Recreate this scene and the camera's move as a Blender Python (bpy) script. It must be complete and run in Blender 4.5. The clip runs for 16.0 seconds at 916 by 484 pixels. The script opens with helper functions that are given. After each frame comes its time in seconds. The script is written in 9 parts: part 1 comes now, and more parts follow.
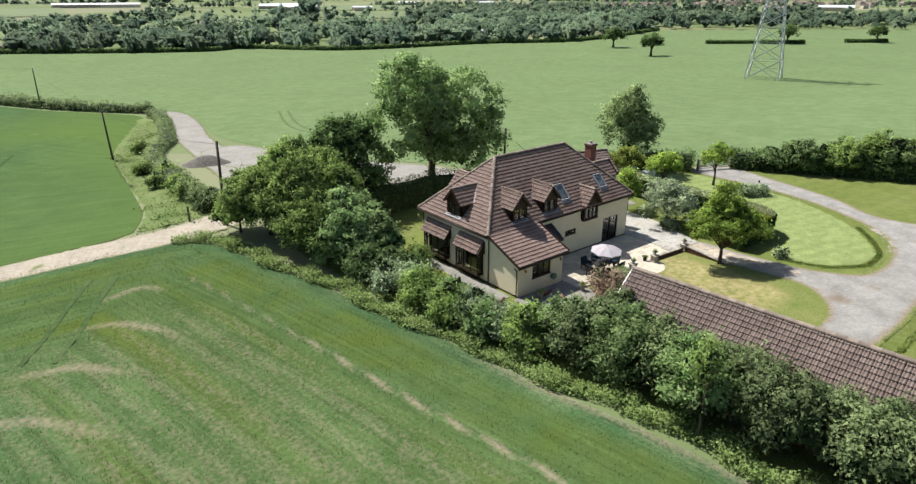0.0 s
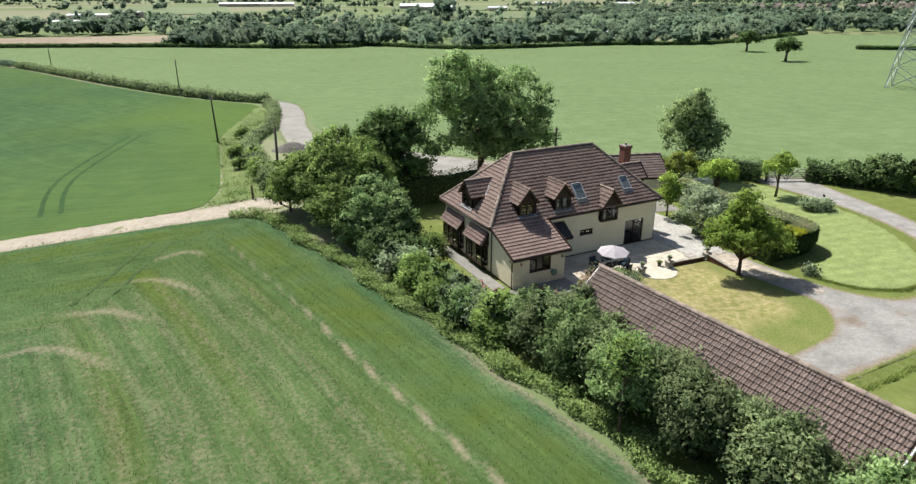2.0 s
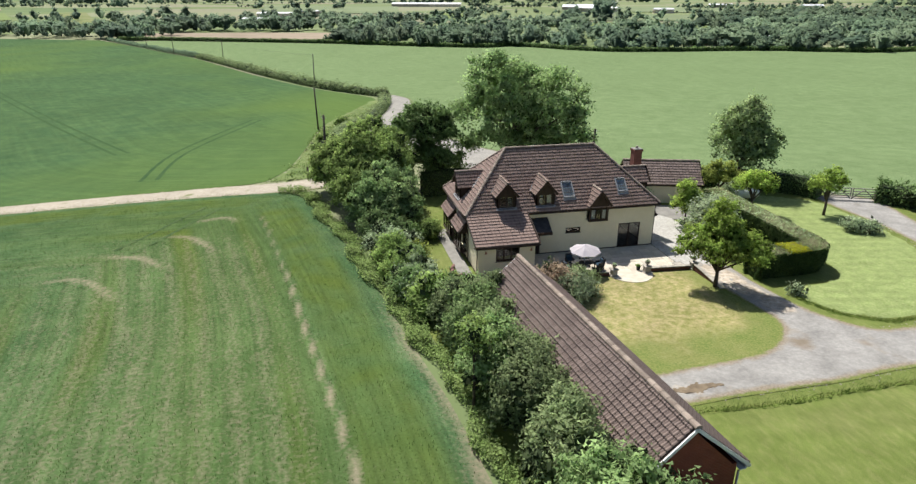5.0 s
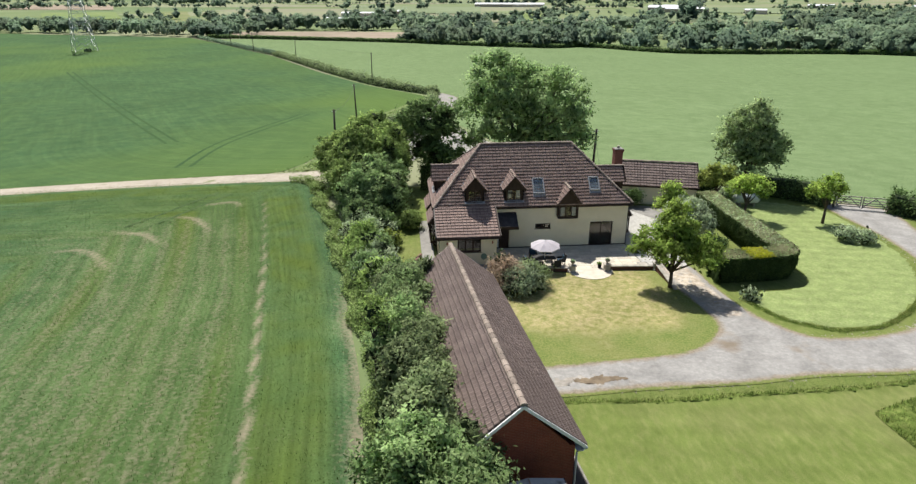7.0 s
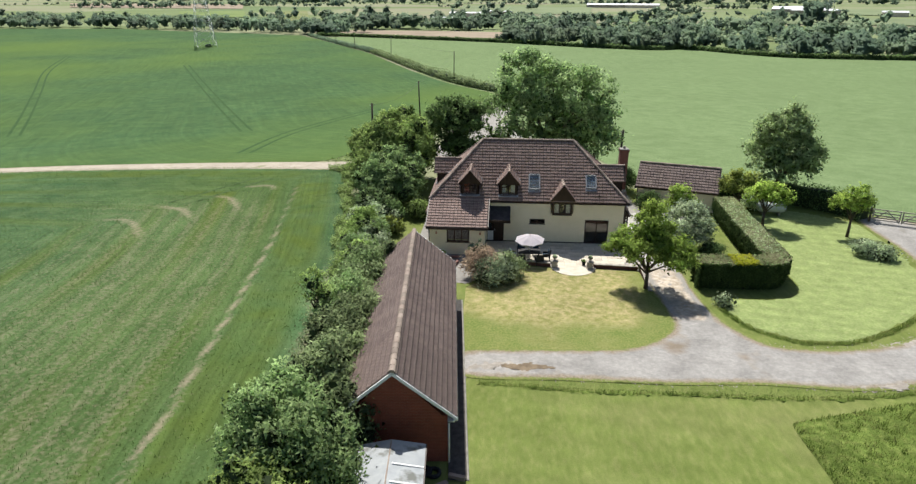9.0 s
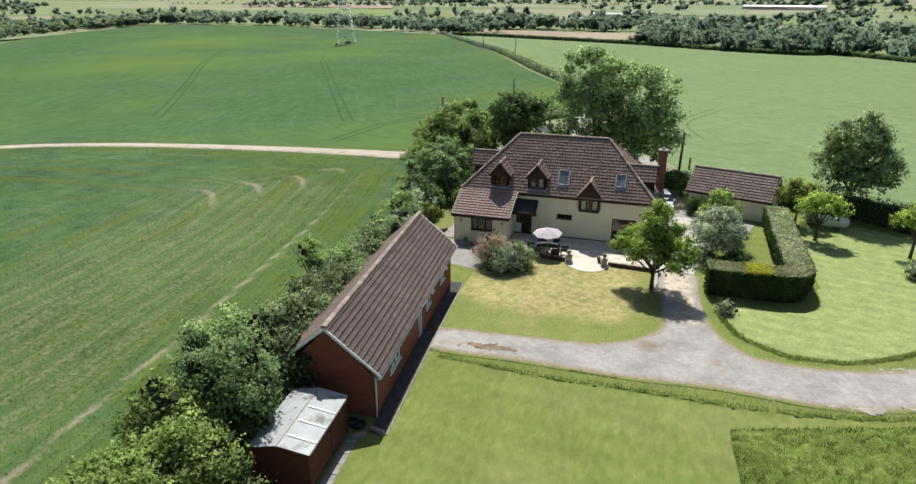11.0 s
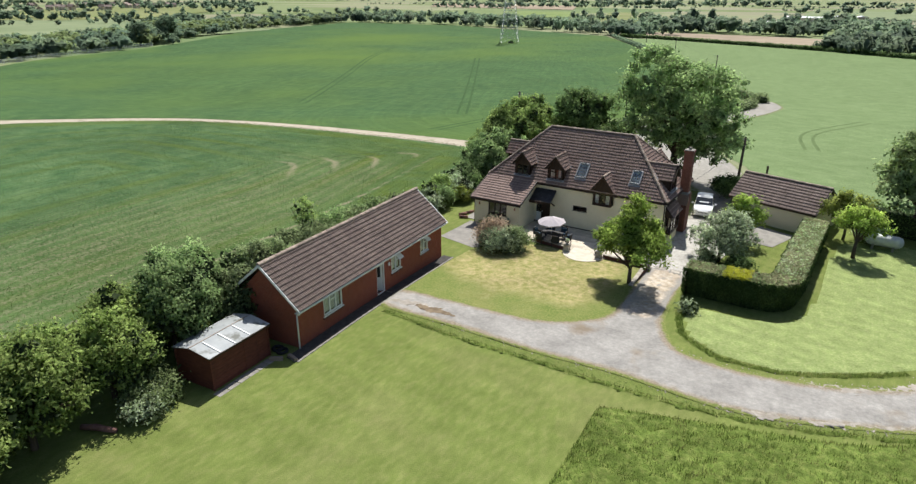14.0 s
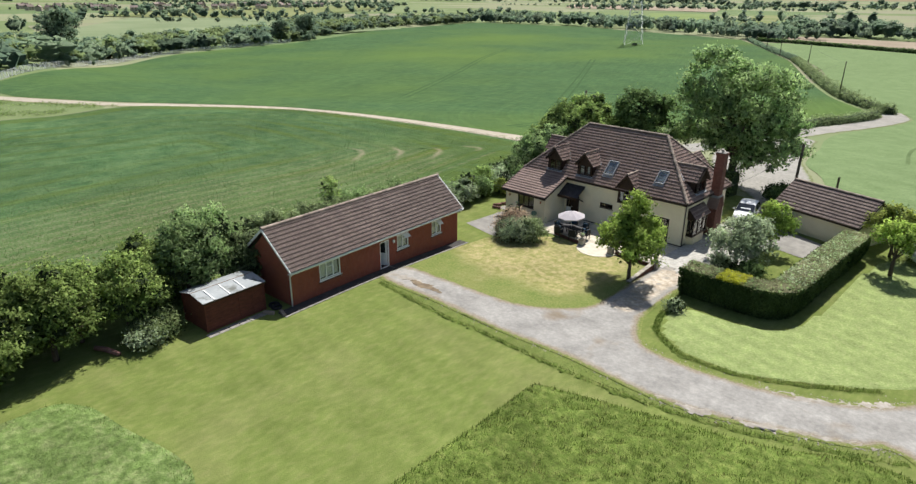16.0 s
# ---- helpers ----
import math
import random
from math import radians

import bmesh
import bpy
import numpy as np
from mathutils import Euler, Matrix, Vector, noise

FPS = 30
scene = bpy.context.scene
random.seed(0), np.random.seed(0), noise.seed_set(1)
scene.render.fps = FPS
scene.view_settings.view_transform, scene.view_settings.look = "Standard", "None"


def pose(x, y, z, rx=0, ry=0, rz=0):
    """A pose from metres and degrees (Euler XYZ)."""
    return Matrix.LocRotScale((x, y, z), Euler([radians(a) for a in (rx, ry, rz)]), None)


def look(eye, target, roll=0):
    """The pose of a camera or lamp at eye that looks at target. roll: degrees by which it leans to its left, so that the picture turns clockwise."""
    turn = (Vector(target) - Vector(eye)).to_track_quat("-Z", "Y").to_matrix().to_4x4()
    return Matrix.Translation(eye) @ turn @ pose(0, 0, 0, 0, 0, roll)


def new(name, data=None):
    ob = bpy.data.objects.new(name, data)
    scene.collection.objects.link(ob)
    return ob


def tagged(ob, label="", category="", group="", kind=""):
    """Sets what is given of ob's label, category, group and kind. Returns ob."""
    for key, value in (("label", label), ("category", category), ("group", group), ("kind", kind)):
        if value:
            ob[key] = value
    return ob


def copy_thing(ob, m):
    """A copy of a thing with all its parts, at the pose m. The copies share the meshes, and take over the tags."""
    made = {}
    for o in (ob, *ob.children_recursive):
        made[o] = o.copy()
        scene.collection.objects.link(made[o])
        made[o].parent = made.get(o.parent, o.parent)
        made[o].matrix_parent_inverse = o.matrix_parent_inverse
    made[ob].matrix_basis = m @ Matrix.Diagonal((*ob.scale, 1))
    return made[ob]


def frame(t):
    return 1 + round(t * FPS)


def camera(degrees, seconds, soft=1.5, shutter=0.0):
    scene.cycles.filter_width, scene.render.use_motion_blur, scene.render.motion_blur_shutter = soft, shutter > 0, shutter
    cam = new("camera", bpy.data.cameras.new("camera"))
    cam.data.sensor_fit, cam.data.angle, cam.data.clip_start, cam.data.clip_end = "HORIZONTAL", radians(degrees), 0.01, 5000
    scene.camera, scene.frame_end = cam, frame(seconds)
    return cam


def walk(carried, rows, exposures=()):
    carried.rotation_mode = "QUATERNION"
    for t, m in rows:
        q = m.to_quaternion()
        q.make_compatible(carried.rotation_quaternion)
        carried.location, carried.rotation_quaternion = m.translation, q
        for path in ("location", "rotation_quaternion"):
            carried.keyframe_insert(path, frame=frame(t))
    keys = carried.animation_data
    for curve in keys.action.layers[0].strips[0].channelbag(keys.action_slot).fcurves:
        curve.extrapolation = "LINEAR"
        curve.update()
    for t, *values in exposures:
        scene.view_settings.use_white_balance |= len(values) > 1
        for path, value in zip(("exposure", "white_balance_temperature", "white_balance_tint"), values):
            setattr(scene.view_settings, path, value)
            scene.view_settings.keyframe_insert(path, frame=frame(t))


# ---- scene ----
cam = camera(71.2, 16.0, soft=1.38)
METRES, EYE, TILT, LEAN, TURN = 70.0, 19.48, -21.5, 0.0, -38.8
ROWS = [
    (0.0, 0.0, 0.0, 0.0, 0.0, 0.0, -0.0),
    (0.5, 0.0302, -0.0061, -0.0024, 2.62, -0.03, -1.04),
    (1.0, 0.0605, -0.011, -0.0042, 5.75, -0.12, -2.25),
    (1.5, 0.0914, -0.0145, -0.0058, 8.72, -0.23, -3.45),
    (2.0, 0.1222, -0.0166, -0.0066, 11.0, -0.38, -4.32),
    (2.5, 0.1534, -0.0175, -0.0067, 13.15, -0.56, -5.17),
    (3.0, 0.1846, -0.0169, -0.0065, 15.55, -0.78, -6.06),
    (5.5, 0.338, 0.0041, 0.0031, 25.79, -2.15, -9.78),
    (6.0, 0.3677, 0.0114, 0.0062, 26.78, -2.33, -10.07),
    (6.5, 0.3976, 0.02, 0.0097, 28.66, -2.65, -10.74),
    (7.0, 0.4277, 0.0297, 0.0135, 31.56, -3.2, -11.68),
    (7.5, 0.4574, 0.0404, 0.0179, 34.53, -3.81, -12.65),
    (8.0, 0.4867, 0.0522, 0.0225, 36.72, -4.29, -13.33),
    (10.5, 0.6233, 0.1263, 0.0485, 49.72, -7.65, -16.81),
    (11.0, 0.6483, 0.1445, 0.0549, 53.5, -8.75, -17.69),
    (11.5, 0.6724, 0.164, 0.0615, 57.17, -9.86, -18.45),
    (12.0, 0.6955, 0.184, 0.0687, 59.98, -10.74, -18.99),
    (12.5, 0.718, 0.2046, 0.0761, 62.16, -11.44, -19.38),
    (13.0, 0.7392, 0.2257, 0.0837, 64.73, -12.29, -19.81),
    (13.5, 0.7598, 0.2481, 0.0913, 67.53, -13.23, -20.21),
    (14.0, 0.7792, 0.2715, 0.0995, 69.93, -14.04, -20.52),
    (14.5, 0.7972, 0.2953, 0.1079, 72.32, -14.86, -20.8),
    (15.0, 0.8142, 0.3195, 0.1168, 75.42, -15.97, -21.13),
    (15.5, 0.8301, 0.3444, 0.126, 79.07, -17.27, -21.45),
    (16.0, 0.8441, 0.37, 0.1355, 82.3, -18.42, -21.67),
]
walk(cam, [(t, pose(0, 0, EYE, TILT, LEAN, TURN) @ pose(METRES * x, METRES * y, METRES * z, 90 + pitch, roll, yaw)) for t, x, y, z, yaw, pitch, roll in ROWS], [(0.0, 0.5), (16.0, 0.5)])


# ---- world and sun ----
SUN_EL, SUN_AZ = 56.0, -16.0
world = bpy.data.worlds.new("sky")
scene.world = world
world.use_nodes = True
_wn = world.node_tree.nodes
_sky = _wn.new("ShaderNodeTexSky")
_sky.sky_type = "NISHITA"
_sky.sun_disc = False
_sky.sun_elevation, _sky.sun_rotation = radians(SUN_EL), radians(SUN_AZ)
_sky.air_density, _sky.dust_density = 1.0, 1.5
_wn["Background"].inputs["Strength"].default_value = 0.075
world.node_tree.links.new(_sky.outputs[0], _wn["Background"].inputs["Color"])
sun = new("sun", bpy.data.lights.new("sun", "SUN"))
sun.data.energy, sun.data.angle, sun.data.color = 5.0, radians(0.6), (0.985, 0.955, 0.9)
_d = Vector((math.sin(radians(SUN_AZ)) * math.cos(radians(SUN_EL)), math.cos(radians(SUN_AZ)) * math.cos(radians(SUN_EL)), math.sin(radians(SUN_EL))))
sun.matrix_world = look(_d * 60, (0, 0, 0))


# ---- materials ----
def material(name, colours, scale=1.0, rough=0.85, bump=0.0, bump_scale=None, metal=0.0, big=0.0, island=0.0, objrand=0.0, translucent=0.0, stretch=None, spec=0.3, stain=None, fleck=None):
    """A procedural surface: a ramp of colours over noise at one scale, a slow second variation, grain relief."""
    m = bpy.data.materials.new(name)
    m.use_nodes = True
    nt = m.node_tree
    n, l = nt.nodes, nt.links
    b = n["Principled BSDF"]
    tc = n.new("ShaderNodeTexCoord")
    src = tc.outputs["Object"]
    if stretch:
        mp = n.new("ShaderNodeMapping")
        mp.inputs["Scale"].default_value = stretch
        l.new(src, mp.inputs["Vector"])
        src = mp.outputs[0]
    nz = n.new("ShaderNodeTexNoise")
    nz.inputs["Scale"].default_value, nz.inputs["Detail"].default_value, nz.inputs["Roughness"].default_value = scale, 6, 0.65
    l.new(src, nz.inputs["Vector"])
    rp = n.new("ShaderNodeValToRGB")
    el = rp.color_ramp.elements
    while len(el) < len(colours):
        el.new(0.5)
    for i, c in enumerate(colours):
        el[i].position = 0.36 + 0.28 * i / max(1, len(colours) - 1)
        el[i].color = (*c, 1)
    l.new(nz.outputs["Fac"], rp.inputs["Fac"])
    col = rp.outputs["Color"]

    def scaled(col, value, lo, hi):
        mr = n.new("ShaderNodeMapRange")
        mr.inputs["From Min"].default_value, mr.inputs["From Max"].default_value = 0.25, 0.75
        mr.inputs["To Min"].default_value, mr.inputs["To Max"].default_value = lo, hi
        l.new(value, mr.inputs["Value"])
        mx = n.new("ShaderNodeVectorMath")
        mx.operation = "SCALE"
        l.new(col, mx.inputs[0])
        l.new(mr.outputs[0], mx.inputs["Scale"])
        return mx.outputs[0]

    if big:
        n2 = n.new("ShaderNodeTexNoise")
        n2.inputs["Scale"].default_value, n2.inputs["Detail"].default_value = scale * 0.13, 3
        l.new(tc.outputs["Object"], n2.inputs["Vector"])
        col = scaled(col, n2.outputs["Fac"], 1 - big, 1 + big)
    if stain:
        c2, s2, lo, hi = stain
        n3 = n.new("ShaderNodeTexNoise")
        n3.inputs["Scale"].default_value, n3.inputs["Detail"].default_value = s2, 5
        l.new(tc.outputs["Object"], n3.inputs["Vector"])
        mr = n.new("ShaderNodeMapRange")
        mr.inputs["From Min"].default_value, mr.inputs["From Max"].default_value = lo, hi
        l.new(n3.outputs["Fac"], mr.inputs["Value"])
        mx = n.new("ShaderNodeMix")
        mx.data_type = "RGBA"
        l.new(mr.outputs[0], mx.inputs["Factor"])
        l.new(col, mx.inputs["A"])
        mx.inputs["B"].default_value = (*c2, 1)
        col = mx.outputs["Result"]
    if fleck:
        n4 = n.new("ShaderNodeTexNoise")
        n4.inputs["Scale"].default_value, n4.inputs["Detail"].default_value, n4.inputs["Roughness"].default_value = fleck[0], 5, 0.75
        l.new(src, n4.inputs["Vector"])
        col = scaled(col, n4.outputs["Fac"], 1 - fleck[1], 1 + fleck[1])
    if island:
        g = n.new("ShaderNodeNewGeometry")
        col = scaled(col, g.outputs["Random Per Island"], 1 - island, 1 + island)
    if objrand:
        oi = n.new("ShaderNodeObjectInfo")
        col = scaled(col, oi.outputs["Random"], 1 - objrand, 1 + objrand)
    l.new(col, b.inputs["Base Color"])
    b.inputs["Roughness"].default_value, b.inputs["Metallic"].default_value = rough, metal
    b.inputs["Specular IOR Level"].default_value = spec
    if bump:
        nb = n.new("ShaderNodeTexNoise")
        nb.inputs["Scale"].default_value, nb.inputs["Detail"].default_value = bump_scale or scale * 4, 4
        l.new(src, nb.inputs["Vector"])
        bp = n.new("ShaderNodeBump")
        bp.inputs["Strength"].default_value, bp.inputs["Distance"].default_value = min(1, bump), 0.05
        l.new(nb.outputs["Fac"], bp.inputs["Height"])
        l.new(bp.outputs[0], b.inputs["Normal"])
    if translucent:
        tr = n.new("ShaderNodeBsdfTranslucent")
        l.new(col, tr.inputs["Color"])
        ms = n.new("ShaderNodeMixShader")
        ms.inputs["Fac"].default_value = translucent
        l.new(b.outputs[0], ms.inputs[1])
        l.new(tr.outputs[0], ms.inputs[2])
        l.new(ms.outputs[0], n["Material Output"].inputs["Surface"])
    return m


def leaf(name, dark, light, island=0.22):
    """Foliage: light comes through the leaves; leaves vary a little, each branch has a shade of its own."""
    m = material(name, [dark, light], scale=0.6, rough=0.7, island=island, objrand=0.16, translucent=0.52, big=0.2, spec=0.08)
    n, l = m.node_tree.nodes, m.node_tree.links
    at, one, sc = n.new("ShaderNodeAttribute"), n.new("ShaderNodeMath"), n.new("ShaderNodeVectorMath")
    at.attribute_name, one.operation, one.inputs[1].default_value, sc.operation = "tone", "ADD", 1.0, "SCALE"
    col = n["Principled BSDF"].inputs["Base Color"].links[0].from_socket
    ends = [k.to_socket for k in col.links]
    l.new(at.outputs["Fac"], one.inputs[0])
    l.new(col, sc.inputs[0])
    l.new(one.outputs[0], sc.inputs["Scale"])
    for to in ends:
        l.new(sc.outputs[0], to)
    return m


def field_material(name, base, pale, soil, row=0.0, big=0.2, fresh=(0.11, 0.17, 0.035), streak=(3.4, 0.10, 1)):
    """Crop: drilled rows run along the UV map (u: metres from the field's edge), bare soil where the attribute 'bare' says."""
    m = material(name, [base, pale], scale=0.35, rough=0.95, bump=0.55, bump_scale=9, big=big, spec=0.03)
    nt = m.node_tree
    n, l = nt.nodes, nt.links
    b = n["Principled BSDF"]
    col = b.inputs["Base Color"].links[0].from_socket
    fine = n.new("ShaderNodeTexNoise")
    fine.inputs["Scale"].default_value, fine.inputs["Detail"].default_value = 1.0, 5
    uv = n.new("ShaderNodeUVMap")
    mp = n.new("ShaderNodeMapping")
    mp.inputs["Scale"].default_value = streak
    l.new(uv.outputs[0], mp.inputs["Vector"])
    l.new(mp.outputs[0], fine.inputs["Vector"])
    mr = n.new("ShaderNodeMapRange")
    mr.inputs["From Min"].default_value, mr.inputs["From Max"].default_value = 0.3, 0.7
    mr.inputs["To Min"].default_value, mr.inputs["To Max"].default_value = 1 - row, 1 + row
    l.new(fine.outputs["Fac"], mr.inputs["Value"])
    sp = n.new("ShaderNodeTexNoise")
    sp.inputs["Scale"].default_value, sp.inputs["Detail"].default_value = 7.0, 5
    tc0 = n.new("ShaderNodeTexCoord")
    l.new(tc0.outputs["Object"], sp.inputs["Vector"])
    spm = n.new("ShaderNodeMapRange")
    spm.inputs["From Min"].default_value, spm.inputs["From Max"].default_value = 0.3, 0.7
    spm.inputs["To Min"].default_value, spm.inputs["To Max"].default_value = 0.74, 1.26
    l.new(sp.outputs["Fac"], spm.inputs["Value"])
    sp2 = n.new("ShaderNodeVectorMath")
    sp2.operation = "SCALE"
    l.new(col, sp2.inputs[0])
    l.new(spm.outputs[0], sp2.inputs["Scale"])
    col = sp2.outputs[0]
    sc = n.new("ShaderNodeVectorMath")
    sc.operation = "SCALE"
    l.new(col, sc.inputs[0])
    l.new(mr.outputs[0], sc.inputs["Scale"])
    fr, fm = n.new("ShaderNodeAttribute"), n.new("ShaderNodeMix")
    fr.attribute_name, fm.data_type = "fresh", "RGBA"
    l.new(fr.outputs["Fac"], fm.inputs["Factor"])
    l.new(sp2.outputs[0], fm.inputs["A"])
    fm.inputs["B"].default_value = (*fresh, 1)
    l.new(fm.outputs["Result"], sc.inputs[0])
    at = n.new("ShaderNodeAttribute")
    at.attribute_name = "bare"
    nz = n.new("ShaderNodeTexNoise")
    nz.inputs["Scale"].default_value, nz.inputs["Detail"].default_value = 4.5, 7
    tc = n.new("ShaderNodeTexCoord")
    l.new(tc.outputs["Object"], nz.inputs["Vector"])
    ad = n.new("ShaderNodeMath")
    ad.operation = "ADD"
    l.new(at.outputs["Fac"], ad.inputs[0])
    l.new(nz.outputs["Fac"], ad.inputs[1])
    edge = n.new("ShaderNodeMapRange")
    edge.inputs["From Min"].default_value, edge.inputs["From Max"].default_value = 0.62, 1.45
    l.new(ad.outputs[0], edge.inputs["Value"])
    mx = n.new("ShaderNodeMix")
    mx.data_type = "RGBA"
    l.new(edge.outputs[0], mx.inputs["Factor"])
    l.new(sc.outputs[0], mx.inputs["A"])
    mx.inputs["B"].default_value = (*soil, 1)
    l.new(mx.outputs["Result"], b.inputs["Base Color"])
    return m


def glass(name, tint=(0.88, 0.9, 0.9)):
    m = bpy.data.materials.new(name)
    m.use_nodes = True
    n, l = m.node_tree.nodes, m.node_tree.links
    tr, gl, ms, lw = n.new("ShaderNodeBsdfTransparent"), n.new("ShaderNodeBsdfGlossy"), n.new("ShaderNodeMixShader"), n.new("ShaderNodeLayerWeight")
    tr.inputs["Color"].default_value = (*tint, 1)
    gl.inputs["Roughness"].default_value = 0.02
    pw, sc = n.new("ShaderNodeMath"), n.new("ShaderNodeMapRange")
    pw.operation, pw.inputs[1].default_value = "POWER", 4.0
    sc.inputs["To Min"].default_value, sc.inputs["To Max"].default_value = 0.05, 0.75
    l.new(lw.outputs["Facing"], pw.inputs[0])
    l.new(pw.outputs[0], sc.inputs["Value"])
    l.new(sc.outputs[0], ms.inputs["Fac"])
    l.new(tr.outputs[0], ms.inputs[1])
    l.new(gl.outputs[0], ms.inputs[2])
    l.new(ms.outputs[0], n["Material Output"].inputs["Surface"])
    return m


def brick_material(name):
    m = material(name, [(0.20, 0.045, 0.025), (0.30, 0.075, 0.04)], scale=3, rough=0.85, bump=0.2)
    n, l = m.node_tree.nodes, m.node_tree.links
    b = n["Principled BSDF"]
    tc = n.new("ShaderNodeTexCoord")
    sep, com, add = n.new("ShaderNodeSeparateXYZ"), n.new("ShaderNodeCombineXYZ"), n.new("ShaderNodeMath")
    l.new(tc.outputs["Object"], sep.inputs[0])
    l.new(sep.outputs["X"], add.inputs[0])
    l.new(sep.outputs["Y"], add.inputs[1])
    l.new(add.outputs[0], com.inputs["X"])
    l.new(sep.outputs["Z"], com.inputs["Y"])
    br = n.new("ShaderNodeTexBrick")
    br.inputs["Scale"].default_value = 1.0
    br.inputs["Brick Width"].default_value, br.inputs["Row Height"].default_value, br.inputs["Mortar Size"].default_value = 0.225, 0.075, 0.008
    br.inputs["Color1"].default_value, br.inputs["Color2"].default_value, br.inputs["Mortar"].default_value = (0.225, 0.055, 0.034, 1), (0.16, 0.04, 0.026, 1), (0.25, 0.15, 0.11, 1)
    l.new(com.outputs[0], br.inputs["Vector"])
    col = b.inputs["Base Color"].links[0].from_socket
    mx = n.new("ShaderNodeMix")
    mx.data_type, mx.inputs["Factor"].default_value = "RGBA", 0.55
    l.new(col, mx.inputs["A"])
    l.new(br.outputs["Color"], mx.inputs["B"])
    l.new(mx.outputs["Result"], b.inputs["Base Color"])
    return m


